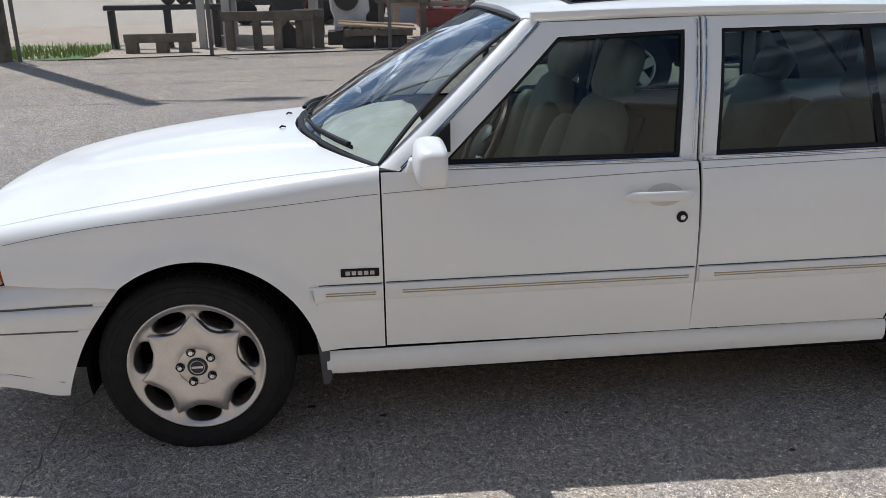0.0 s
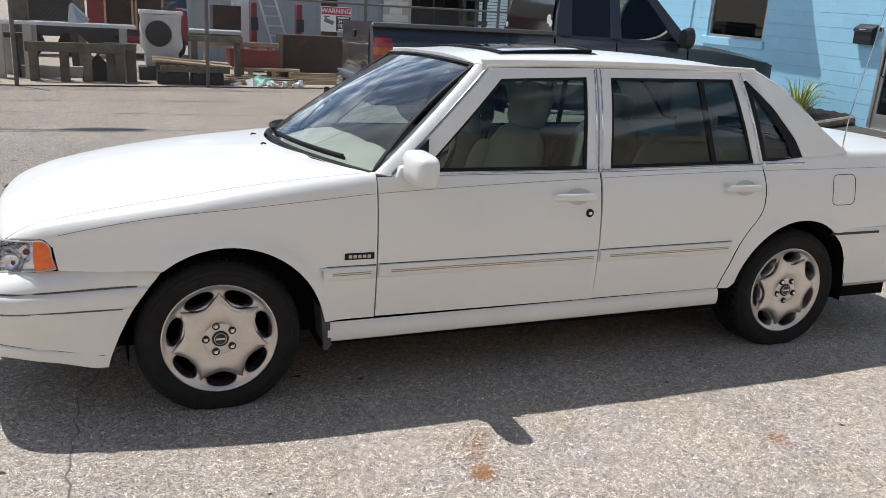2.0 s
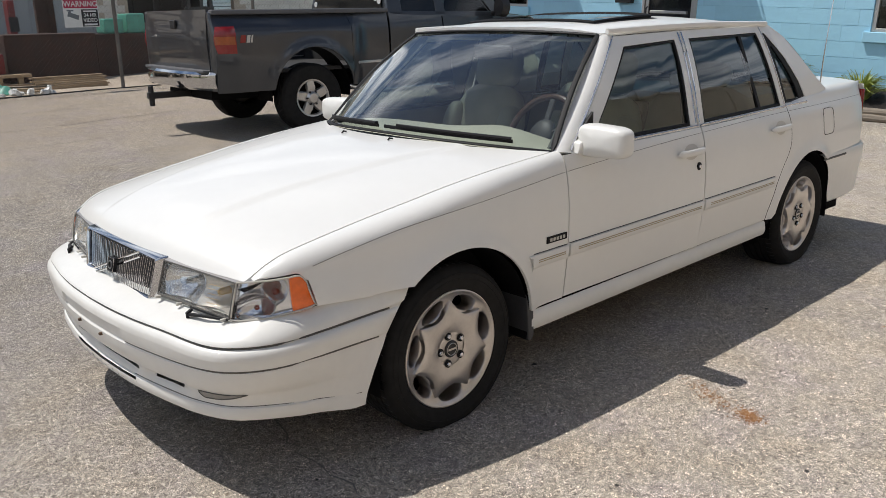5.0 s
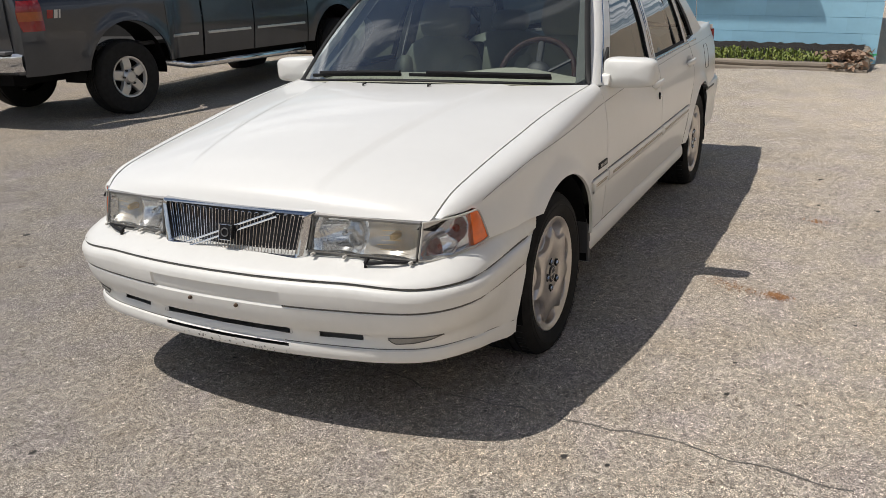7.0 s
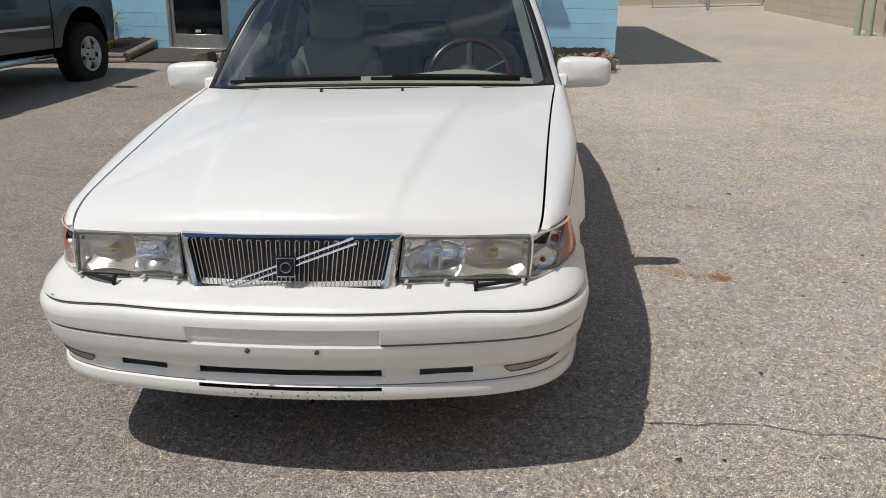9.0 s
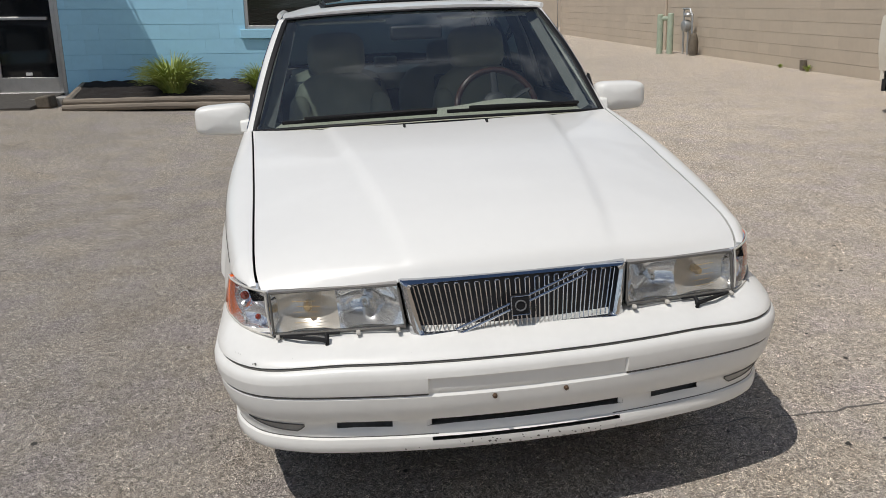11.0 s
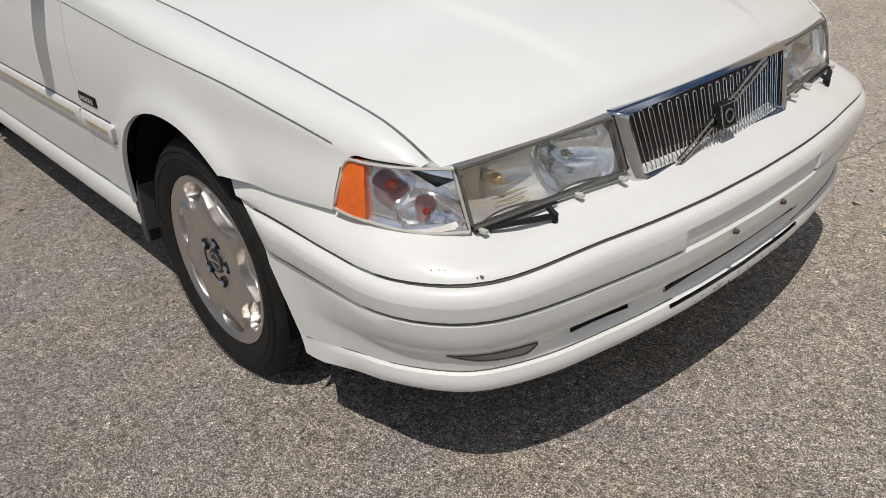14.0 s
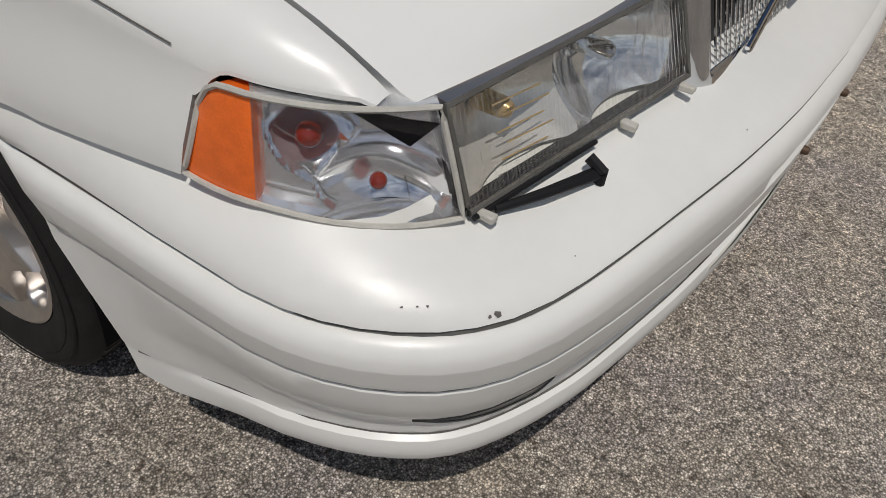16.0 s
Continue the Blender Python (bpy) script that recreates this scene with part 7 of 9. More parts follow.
# utility pole with a lamp arm
pole = thing("utility_pole", "dark weathered wooden utility pole with a lamp arm", "pole")
bm = bmesh.new()
tube(bm, [(-5.36, 11.25, 0.1), (-5.30, 11.2, 6), (-5.2, 11.1, 12.6)], [0.19, 0.17, 0.13], 14)
part("shaft", bm, M_OLDWOOD, pole)
bm = bmesh.new()
tube(bm, [(-5.2, 11.1, 11.8), (-4.5, 11.1, 12.2), (-4.0, 11.15, 12.2)], 0.04, 8)
part("lamp_arm", bm, M_STEEL, pole)
bm = bmesh.new()
bmesh.ops.create_uvsphere(bm, u_segments=14, v_segments=8, radius=1.0, matrix=Matrix.Translation((-3.9, 11.15, 12.2)) @ Matrix.Diagonal((0.5, 0.16, 0.1, 1)))
part("lamp_head", bm, M_STEEL, pole)

# ======== yard: things behind the fence ========
def timber_bench(x0, x1, y, ztop, zbot, beam, leg, label, legs=4, material=None, tilt=0.0, name="timber_trestle"):
    t = thing(name, label, "trestle", "timber trestles")
    mtl = material or M_OLDWOOD
    bm = bmesh.new()
    box(bm, x0, x1, y - 0.10, y + 0.10, ztop - beam, ztop, jitter=0.006)
    part("beam", bm, mtl, t, bevel=0.008)
    for i in range(legs):
        x = lerp(x0 + 0.12, x1 - 0.14, i / (legs - 1)) + 0.05 * math.sin(i * 2.3)
        bm = bmesh.new()
        box(bm, x - leg / 2, x + leg / 2, y - leg / 2, y + leg / 2, zbot, ztop - beam, jitter=0.006)
        part("leg", bm, mtl, t, bevel=0.006)
    return t


ZB = 0.215
timber_bench(-1.90, -0.25, 12.55, 0.90, ZB, 0.17, 0.15, "grey weathered timber trestle of heavy beams", 4)
timber_bench(-0.62, -0.06, 12.72, 0.92, ZB, 0.14, 0.17, "short heavy timber trestle end", 2)
timber_bench(-3.6, -2.36, 12.3, 0.55, ZB, 0.15, 0.20, "low dark timber trestle", 3)
timber_bench(-4.2, -1.95, 13.4, 1.02, ZB, 0.10, 0.12, "long dark timber rack", 3, M_DKSTEEL)
for k, x in enumerate((-3.0, -2.72, -2.5)):
    bm = bmesh.new()
    lathe(bm, [(0.0, -0.08), (0.08, -0.08), (0.13, -0.05), (0.13, 0.05), (0.08, 0.08), (0.0, 0.08)], 18, "y", (x, 13.4, 1.02 + 0.125))
    tagged(part("iron_roller", bm, M_DKSTEEL), "dark iron roller on the rack", "roller", "iron rollers")
# pale steel frame table
tb = thing("steel_frame_table", "long pale steel frame table with square legs", "table")
bm = bmesh.new()
box(bm, -2.42, -0.05, 13.0, 13.12, 1.17, 1.235)
part("rail", bm, M_WHITEP, tb, bevel=0.006)
bm = bmesh.new()
box(bm, -2.42, -0.05, 14.0, 14.12, 1.17, 1.235)
part("rail", bm, M_WHITEP, tb, bevel=0.006)
for x in (-2.36, -1.9, -0.28):
    for y in (13.06, 14.06):
        bm = bmesh.new()
        box(bm, x - 0.07, x + 0.07, y - 0.05, y + 0.05, ZB, 1.17)
        part("leg", bm, mat("pale_concrete_grey", (0.48, 0.45, 0.40), 0.8, var=0.15, scale=6) if x < -2 and y < 13.5 else bpy.data.materials["pale_concrete_grey"], tb, bevel=0.005)
bm = bmesh.new()
box(bm, -2.2, -0.4, 13.5, 13.75, ZB, 0.42, jitter=0.01)
tagged(part("concrete_kerb", bm, M_CONC, bevel=0.01), "pale concrete kerb block lying in the yard", "block")
# black bent plate
bm = bmesh.new()
prism(bm, [(-1.02, ZB), (-0.98, 0.45), (-0.72, 0.72), (-1.12, 1.17), (-0.42, 1.17), (-0.42, 0.92), (-0.72, 0.70), (-0.45, 0.40), (-0.42, ZB)], 12.78, 12.80, "y")
tagged(part("bent_plate", bm, M_BLACKP, smooth=False), "black folded steel plate standing in the yard", "steel plate")
# galvanised cone
bm = bmesh.new()
lathe(bm, [(0.20, 0.0), (0.16, 0.1), (0.05, 0.34), (0.0, 0.38)], 18, "z")
co = tagged(part("metal_hopper", bm, M_STEEL), "crumpled galvanised metal hopper on the table", "hopper")
co.matrix_world = pose(-1.05, 13.6, 1.24, 14, -18, 0)
# wrapped machine with a round opening
wm = thing("wrapped_machine", "boxy machine wrapped in white plastic with a round dark opening", "machine")
bm = bmesh.new()
bmesh.ops.create_cube(bm, size=1.0, matrix=Matrix.Translation((0.42, 13.75, 0.98)) @ Matrix.Diagonal((0.74, 0.7, 0.98, 1)))
bmesh.ops.subdivide_edges(bm, edges=bm.edges[:], cuts=7, use_grid_fill=True)
for v in bm.verts:
    v.co += 0.05 * Vector((noise.noise(v.co * 4), noise.noise(v.co * 4 + Vector((9, 0, 0))), 0.6 * noise.noise(v.co * 4 + Vector((0, 9, 0)))))
    if v.co.z < 0.8:
        v.co.x = lerp(v.co.x, 0.42, 0.18)
part("wrapping", bm, M_WRAP, wm, angle=25)
bm = bmesh.new()
lathe(bm, [(0.0, -0.03), (0.20, -0.03), (0.235, -0.02), (0.25, 0.06)], 28, "y", (0.37, 13.36, 1.10))
part("round_opening", bm, M_BLACKP, wm)
bm = bmesh.new()
box(bm, 0.02, 0.84, 13.36, 14.1, 1.47, 1.54, jitter=0.02)
part("lid_board", bm, M_WHITEP, wm, bevel=0.01)
bm = bmesh.new()
for i in range(5):
    tube(bm, [(0.60 + 0.12 * math.cos(a + i), 13.7 + 0.1 * math.sin(a), 1.60 + 0.10 * math.sin(a * 1.3 + i)) for a in span(0, 5.5, 14)], 0.016, 6)
part("tangled_hose", bm, M_BLACKP, wm)
bm = bmesh.new()
box(bm, -0.02, 0.72, 13.3, 14.1, ZB, 0.46)
part("stand", bm, M_DKSTEEL, wm, smooth=False)


def pallet(x, y, z, rz, w, label, material=None, d=1.0):
    t = thing("pallet", label, "pallet", "wooden pallets")
    t.matrix_world = pose(x, y, z, 0, 0, rz)
    mtl = material or M_PLANK
    for k in range(3):
        yy = lerp(-d / 2 + 0.05, d / 2 - 0.05, k / 2)
        bm = bmesh.new()
        box(bm, -w / 2, w / 2, yy - 0.045, yy + 0.045, 0.02, 0.11, jitter=0.004)
        part("runner", bm, mtl, t)
    for k in range(8):
        xx = lerp(-w / 2 + 0.06, w / 2 - 0.06, k / 7)
        bm = bmesh.new()
        box(bm, xx - 0.055, xx + 0.055, -d / 2, d / 2, 0.11, 0.135, jitter=0.003)
        part("slat", bm, mtl, t)
    for k in (0, 4, 7):
        xx = lerp(-w / 2 + 0.06, w / 2 - 0.06, k / 7)
        bm = bmesh.new()
        box(bm, xx - 0.055, xx + 0.055, -d / 2, d / 2, 0.0, 0.02, jitter=0.002)
        part("slat", bm, mtl, t)
    return t


# stack on dark crates, then planks
for k in range(2):
    cr = thing("plastic_crate", "black plastic crate under the boards", "crate", "black crates")
    bm = bmesh.new()
    x0 = 0.28 + 0.62 * k
    box(bm, x0, x0 + 0.58, 12.45, 13.1, ZB, 0.43, jitter=0.01)
    part("body", bm, M_BLACKP, cr, bevel=0.015)
    for j in range(5):
        bm = bmesh.new()
        box(bm, x0 + 0.04 + 0.11 * j, x0 + 0.08 + 0.11 * j, 12.435, 12.455, 0.25, 0.40)
        part("rib", bm, M_DKSTEEL, cr)
pallet(0.93, 12.8, 0.43, 3, 1.25, "grey wooden pallet on black crates", M_OLDWOOD)
for k in range(6):
    bd = bmesh.new()
    box(bd, -0.72, 0.72, -0.055, 0.055, 0, 0.035, jitter=0.004)
    o = tagged(part("board", bd, M_PLANK, bevel=0.003), "loose pale plank stacked on the pallet", "plank", "stacked planks")
    o.matrix_world = pose(0.93, 12.45 + 0.125 * k, 0.575 + 0.006 * (k % 2) + 0.035 * (k // 4), 1, 4, 1.5 * (k % 3))
for k in range(7):
    bd = bmesh.new()
    box(bd, -0.66, 0.66, -0.05, 0.05, 0, 0.03, jitter=0.004)
    o = tagged(part("board", bd, M_PLANK, bevel=0.003), "yellow plank in a low pile on gravel", "plank", "piled planks")
    o.matrix_world = pose(3.55 + 0.05 * (k % 2), 13.1 + 0.03 * k, ZB + 0.005 + 0.031 * k, 0, 0, 2 - 1.2 * (k % 3))
for k in range(9):
    bd = bmesh.new()
    box(bd, -0.75, 0.75, -0.05, 0.05, 0, 0.03, jitter=0.004)
    o = tagged(part("board", bd, M_PLANK if k % 3 else M_OLDWOOD, bevel=0.003), "old plank scattered by the fence", "plank", "scattered planks")
    o.matrix_world = pose(2.15 + 0.12 * (k % 4), 12.55 + 0.16 * k, ZB + 0.004 + 0.022 * (k % 4), 0, 2, -9 + 6 * (k % 5))
bm = bmesh.new()
sheet(bm, lambda u, v: Vector((1.95 + 0.55 * u, 12.45 + 0.5 * v, ZB + 0.02 + 0.20 * math.sin(math.pi * u) * math.sin(math.pi * v) * (0.7 + 0.6 * noise.noise(Vector((u * 4, v * 4, 0)))))), span(0, 1, 16), span(0, 1, 14))
tagged(part("tarp", bm, M_TARP), "crumpled green tarp on the gravel", "tarp")
bm = bmesh.new()
for i in range(26):
    s = rng.uniform(0.03, 0.10)
    m = Matrix.Translation((rng.uniform(1.6, 3.0), rng.uniform(12.2, 12.45), ZB + s * 0.4)) @ Euler((rng.uniform(0, 3), rng.uniform(0, 3), rng.uniform(0, 3))).to_matrix().to_4x4()
    box(bm, -s, s, -s * 0.7, s * 0.7, -s * 0.4, s * 0.4, m, jitter=0.01)
tagged(part("rubble", bm, M_WHITEP, smooth=False), "white broken rubble and scraps by the fence", "rubble", kind="stuff")
# tables and rusty steel further back
timber_bench(0.92, 1.98, 13.6, 1.10, ZB, 0.12, 0.12, "brown timber saw table", 2, M_OLDWOOD)
bm = bmesh.new()
tube(bm, [(0.95, 13.62, 1.165), (1.95, 13.58, 1.165)], 0.06, 12)
tagged(part("pipe_length", bm, M_STEEL), "length of grey pipe lying on the table", "pipe")
rb = thing("rusty_bin", "rusty brown steel bin with handles", "bin")
bm = bmesh.new()
box(bm, 1.55, 2.15, 15.0, 15.6, 0.95, 1.72)
part("body", bm, M_RUST, rb, bevel=0.01)
bm = bmesh.new()
tube(bm, [(1.68, 14.98, 1.72), (1.68, 14.98, 1.84), (2.02, 14.98, 1.84), (2.02, 14.98, 1.72)], 0.015, 6)
part("handle", bm, M_STEEL, rb)
timber_bench(1.3, 3.0, 15.3, 0.95, ZB, 0.10, 0.12, "tan painted steel bench", 3, M_PLANK)
bm = bmesh.new()
box(bm, 1.9, 3.0, 15.0, 15.9, 0.42, 0.80)
tagged(part("red_chest", bm, M_REDPAINT, bevel=0.02), "low faded red steel chest", "chest")
bm = bmesh.new()
box(bm, 3.1, 4.9, 15.2, 16.2, 0.22, 1.16)
tagged(part("steel_bin", bm, M_RUST, bevel=0.015), "long dark rusty steel bin", "bin")
bm = bmesh.new()
box(bm, 4.95, 6.6, 15.6, 16.4, 0.22, 1.12)
tagged(part("steel_bin", bm, M_RUST, bevel=0.015), "dark rusty steel bin beside the column", "bin")
timber_bench(2.2, 3.4, 14.9, 0.42, ZB, 0.06, 0.10, "low plank crate with rails", 3, M_PLANK)
bm = bmesh.new()
box(bm, 4.5, 4.62, 17.5, 17.62, ZB, 2.25)
box(bm, 4.78, 4.9, 17.5, 17.62, ZB, 2.25)
box(bm, 4.4, 5.0, 17.3, 17.8, 2.18, 2.3)
box(bm, 4.62, 4.78, 17.53, 17.58, ZB, 2.2)
tagged(part("steel_column", bm, M_RUST, smooth=False), "tall rusty brown steel column", "column")
for x0, lab, mtl in ((3.72, "tall faded red steel machine", M_REDPAINT), (2.62, "narrow red steel rack", M_REDPAINT)):
    t = thing("steel_machine", lab, "machine", "red machines")
    bm = bmesh.new()
    box(bm, x0, x0 + 0.14, 16.8, 17.1, ZB, 1.85)
    box(bm, x0 - 0.14, x0 + 0.3, 16.8, 17.1, ZB, 0.5)
    part("frame", bm, mtl, t, bevel=0.02)
    bm = bmesh.new()
    box(bm, x0 - 0.02, x0 + 0.16, 16.74, 16.8, 1.2, 1.5)
    part("panel", bm, M_BLACKP, t)
ld = thing("ladder", "pale aluminium ladder leaning on the wall", "ladder")
for x in (2.9, 3.30):
    bm = bmesh.new()
    tube(bm, [(x + 0.35, 16.5, ZB), (x, 17.5, 2.0)], 0.03, 6)
    part("stile", bm, M_ALU, ld)
for k in range(7):
    bm = bmesh.new()
    u = 0.1 + 0.13 * k
    a = Vector((lerp(3.25, 2.9, u), lerp(16.5, 17.5, u), lerp(ZB, 2.0, u)))
    tube(bm, [a, a + Vector((0.4, 0, 0))], 0.015, 6)
    part("rung", bm, M_ALU, ld)
bm = bmesh.new()
box(bm, 2.2, 2.62, 17.2, 17.35, ZB, 2.05)
box(bm, 2.2, 2.26, 17.15, 17.4, ZB, 2.1)
tagged(part("door_panel", bm, M_WHITEP, smooth=False), "pale door panel leaning in the yard", "panel")
bm = bmesh.new()
lathe(bm, [(0.0, -0.08), (0.1, -0.08), (0.13, 0.0), (0.1, 0.08), (0.0, 0.08)], 16, "y", (2.0, 15.1, 1.1))
tagged(part("cable_drum", bm, M_STEEL), "small grey drum on the bench", "drum")
for k, (x, z) in enumerate(((5.3, 1.12), (5.8, 1.12))):
    bm = bmesh.new()
    box(bm, x, x + 0.42, 15.7, 16.2, z, z + 0.32 + 0.1 * k)
    tagged(part("plastic_tub", bm, M_TARP, bevel=0.03), "teal plastic tub on the steel bin", "tub", "teal tubs")
# tall brown cabinets
for x in (-0.62, 0.02):
    t = thing("steel_skip", "open brown steel skip box standing upright", "skip", "steel skips")
    bm = bmesh.new()
    box(bm, x, x + 0.55, 16.2, 16.6, 1.1, 1.95)
    part("box", bm, M_RUST, t, smooth=False)
    for dx in (-0.02, 0.54):
        bm = bmesh.new()
        box(bm, x + dx, x + dx + 0.04, 16.14, 16.2, 1.1, 2.0)
        part("rim", bm, M_PLANK, t)
timber_bench(-1.4, 0.8, 16.4, 1.08, ZB, 0.12, 0.15, "low steel stand under the skips", 3, M_DKSTEEL)

# ======== yard: sheds and vehicles at the back ========
wf = thing("wall_north", "blue-grey sheet metal shed wall", "wall", kind="structure")
bm = bmesh.new()
box(bm, 1.45, 7.15, 21.0, 21.2, 0.1, 5.0)
part("cladding", bm, M_GREYWALL, wf, smooth=False)
for i in range(18):
    bm = bmesh.new()
    x = 1.6 + 0.32 * i
    box(bm, x, x + 0.03, 20.975, 21.0, 0.1, 5.0)
    part("rib", bm, M_GREYWALL, wf, smooth=False)
ww = thing("wall_white", "old white masonry shed with a wide dark doorway", "wall", kind="structure")
bm = bmesh.new()
for x0, x1, z0, z1 in ((7.15, 8.05, 0.1, 5), (8.05, 11.4, 3.9, 5), (11.4, 19.0, 0.1, 5)):
    box(bm, x0, x1, 20.9, 21.2, z0, z1)
part("masonry", bm, M_MORTAR_BEIGE, ww, smooth=False)
bm = bmesh.new()
box(bm, 8.0, 11.5, 24.5, 24.6, 0.1, 4.2)
box(bm, 7.9, 8.0, 21.2, 24.6, 0.1, 4.2)
box(bm, 11.5, 11.6, 21.2, 24.6, 0.1, 4.2)
box(bm, 8.0, 11.5, 21.2, 24.5, 4.1, 4.2)
part("dark_interior", bm, M_DARKPL, ww, smooth=False)
for k in range(26):
    bm = bmesh.new()
    z = 1.25 + 0.1 * k
    box(bm, 10.35, 11.35, 21.0, 21.03, z, z + 0.085)
    part("shutter_slat", bm, M_ALU, ww, smooth=False)
nb = bmesh.new()
box(nb, 0, 0.39, -0.006, 0, 0, 0.19)
blk = part("block", nb, M_WHITEWALL, ww, smooth=False)
blk.location = (7.16, 20.9, 0.4)
for r in range(14):
    for c in range(16):
        x = (7.16 if c < 2 else 10.6) + 0.4 * c + (0.2 if r % 2 else 0)
        if r == 0 and c == 0 or (c < 2 and x + 0.39 > 8.1) or (c >= 2 and x < 11.41):
            continue
        o = new("block", blk.data)
        o.parent = ww
        o.location = (x, 20.9, 0.4 + 0.2 * r)
# fork lift in the doorway
fl = thing("forklift", "dark forklift truck standing in the doorway", "forklift")
bm = bmesh.new()
box(bm, 8.5, 9.5, 20.2, 21.9, 0.45, 1.3)
part("body", bm, M_REDPAINT, fl, bevel=0.06)
for x in (9.35, 9.75, 10.05):
    bm = bmesh.new()
    box(bm, x, x + 0.1, 19.9, 20.05, 0.25, 3.4)
    part("mast_rail", bm, M_DKSTEEL, fl)
for z in (0.9, 1.6, 2.3, 3.0):
    bm = bmesh.new()
    box(bm, 9.3, 10.2, 19.93, 20.0, z, z + 0.12)
    part("mast_cross", bm, M_DKSTEEL, fl)
bm = bmesh.new()
for a in ((8.55, 20.3), (9.4, 20.3), (8.55, 21.7), (9.4, 21.7)):
    tube(bm, [(a[0], a[1], 1.3), (a[0], a[1], 2.35)], 0.03, 6)
box(bm, 8.5, 9.45, 20.2, 21.8, 2.33, 2.39)
part("overhead_guard", bm, M_DKSTEEL, fl)
for x, y in ((8.5, 20.5), (9.5, 20.5), (8.5, 21.5), (9.5, 21.5)):
    bm = bmesh.new()
    lathe(bm, [(0.0, -0.1), (0.28, -0.1), (0.3, 0.0), (0.28, 0.1), (0.0, 0.1)], 18, "x", (x, y, 0.5))
    part("wheel", bm, M_TYRE, fl)
# red pickup, trailer and lettered box truck
rt = thing("red_pickup", "old dark red pickup parked at the back of the yard", "pickup")
bm = bmesh.new()
prism(bm, [(-1.15, 0.65), (-1.15, 2.02), (-0.95, 2.18), (-0.1, 2.18), (0.35, 1.72), (1.35, 1.62), (1.5, 1.3), (1.5, 0.65)], 21.0, 22.7, "y")
part("body", bm, M_REDPAINT, rt, bevel=0.05)
for x0, x1 in ((-0.98, -0.55), (-0.45, 0.08)):
    bm = bmesh.new()
    prism(bm, [(x0, 1.74), (x0 + 0.03, 2.10), (x1 - (0.14 if x1 > 0 else 0), 2.10), (x1 + (0.1 if x1 > 0 else 0), 1.74)], 20.975, 21.0, "y")
    part("window", bm, M_DARKGLASS, rt)
for x in (-0.5, 1.0):
    bm = bmesh.new()
    lathe(bm, [(0.0, -0.08), (0.2, -0.08), (0.36, -0.06), (0.38, 0.0), (0.38, 0.2)], 22, "y", (x, 21.0, 0.6))
    part("wheel", bm, M_TYRE, rt)
tr = thing("trailer", "dark navy flat trailer with a box", "trailer")
bm = bmesh.new()
box(bm, -3.0, -1.25, 21.2, 22.4, 1.25, 1.75)
part("bed", bm, M_BLACKP, tr, smooth=False)
bm = bmesh.new()
box(bm, -2.6, -1.3, 21.3, 22.3, 1.75, 2.2)
part("tool_box", bm, M_BLUEPAINT, tr, bevel=0.03)
for x in (-2.6, -1.6):
    bm = bmesh.new()
    lathe(bm, [(0.0, -0.08), (0.2, -0.08), (0.33, -0.05), (0.34, 0.2)], 18, "y", (x, 21.2, 0.55))
    part("wheel", bm, M_TYRE, tr)
bm = bmesh.new()
box(bm, -2.95, -1.3, 21.25, 22.35, 0.75, 1.25)
part("chassis", bm, M_DKSTEEL, tr, smooth=False)
bt = thing("box_truck", "white box truck with a red and navy lettered side", "truck")
bm = bmesh.new()
box(bm, -1.2, 1.75, 23.4, 25.2, 1.0, 3.6)
part("cargo_box", bm, M_REDPAINT, bt, bevel=0.03)
bm = bmesh.new()
prism(bm, [(1.0, 1.0), (0.3, 3.6), (1.76, 3.6), (1.76, 1.0)], 23.36, 23.4, "y")
part("navy_panel", bm, M_BLUEPAINT, bt, smooth=False)
lettering("& Hydraulic Repair", 0.24, pose(-0.05, 23.37, 2.34, 90, 0, 0), M_WHITEP, bt)
bm = bmesh.new()
for z, w in ((2.5, 0.6), (2.35, 0.5), (2.2, 0.4), (1.6, 0.7)):
    box(bm, 1.35 - w / 2, 1.35 + w / 2, 23.345, 23.358, z, z + 0.06)
part("text_bars", bm, M_WHITEP, bt, smooth=False)
bm = bmesh.new()
prism(bm, [(1.85, 0.7), (1.85, 2.6), (2.4, 2.6), (2.75, 1.8), (3.2, 1.7), (3.2, 0.7)], 23.5, 25.1, "y")
part("cab", bm, M_WHITEP, bt, bevel=0.05)
for x in (-0.4, 2.6):
    bm = bmesh.new()
    lathe(bm, [(0.0, -0.08), (0.25, -0.08), (0.42, -0.05), (0.42, 0.2)], 20, "y", (x, 23.5, 0.63))
    part("wheel", bm, M_TYRE, bt)
bm = bmesh.new()
box(bm, -1.1, 3.1, 23.7, 25.0, 0.6, 1.0)
part("chassis", bm, M_DKSTEEL, bt, smooth=False)
bm = bmesh.new()
sheet(bm, lambda x, k: Vector((x, 22.0 + 14.0 * k, 0.2 + 4.6 * k ** 1.15)), span(-30, -1.0, 20), span(0, 1, 12))
sheet(bm, lambda x, z: Vector((x, 36.0, z)), [-30, 1.4], [0, 7])
tagged(part("wall_back_west", bm, mat("pale_far_wall", (0.42, 0.37, 0.30), 0.9, var=0.14, scale=0.6, bump=0.4, bscale=30, dist=0.01)), "pale sunlit gravel bank and wall beyond the yard", "bank", kind="structure")
for x, y in ((-2.05, 13.9), (-1.2, 17.5)):
    bm = bmesh.new()
    box(bm, x - 0.12, x + 0.12, y - 0.12, y + 0.12, ZB, 3.0, jitter=0.01)
    tagged(part("timber_post", bm, M_OLDWOOD, bevel=0.01), "tall grey timber post in the yard", "post", "timber posts")

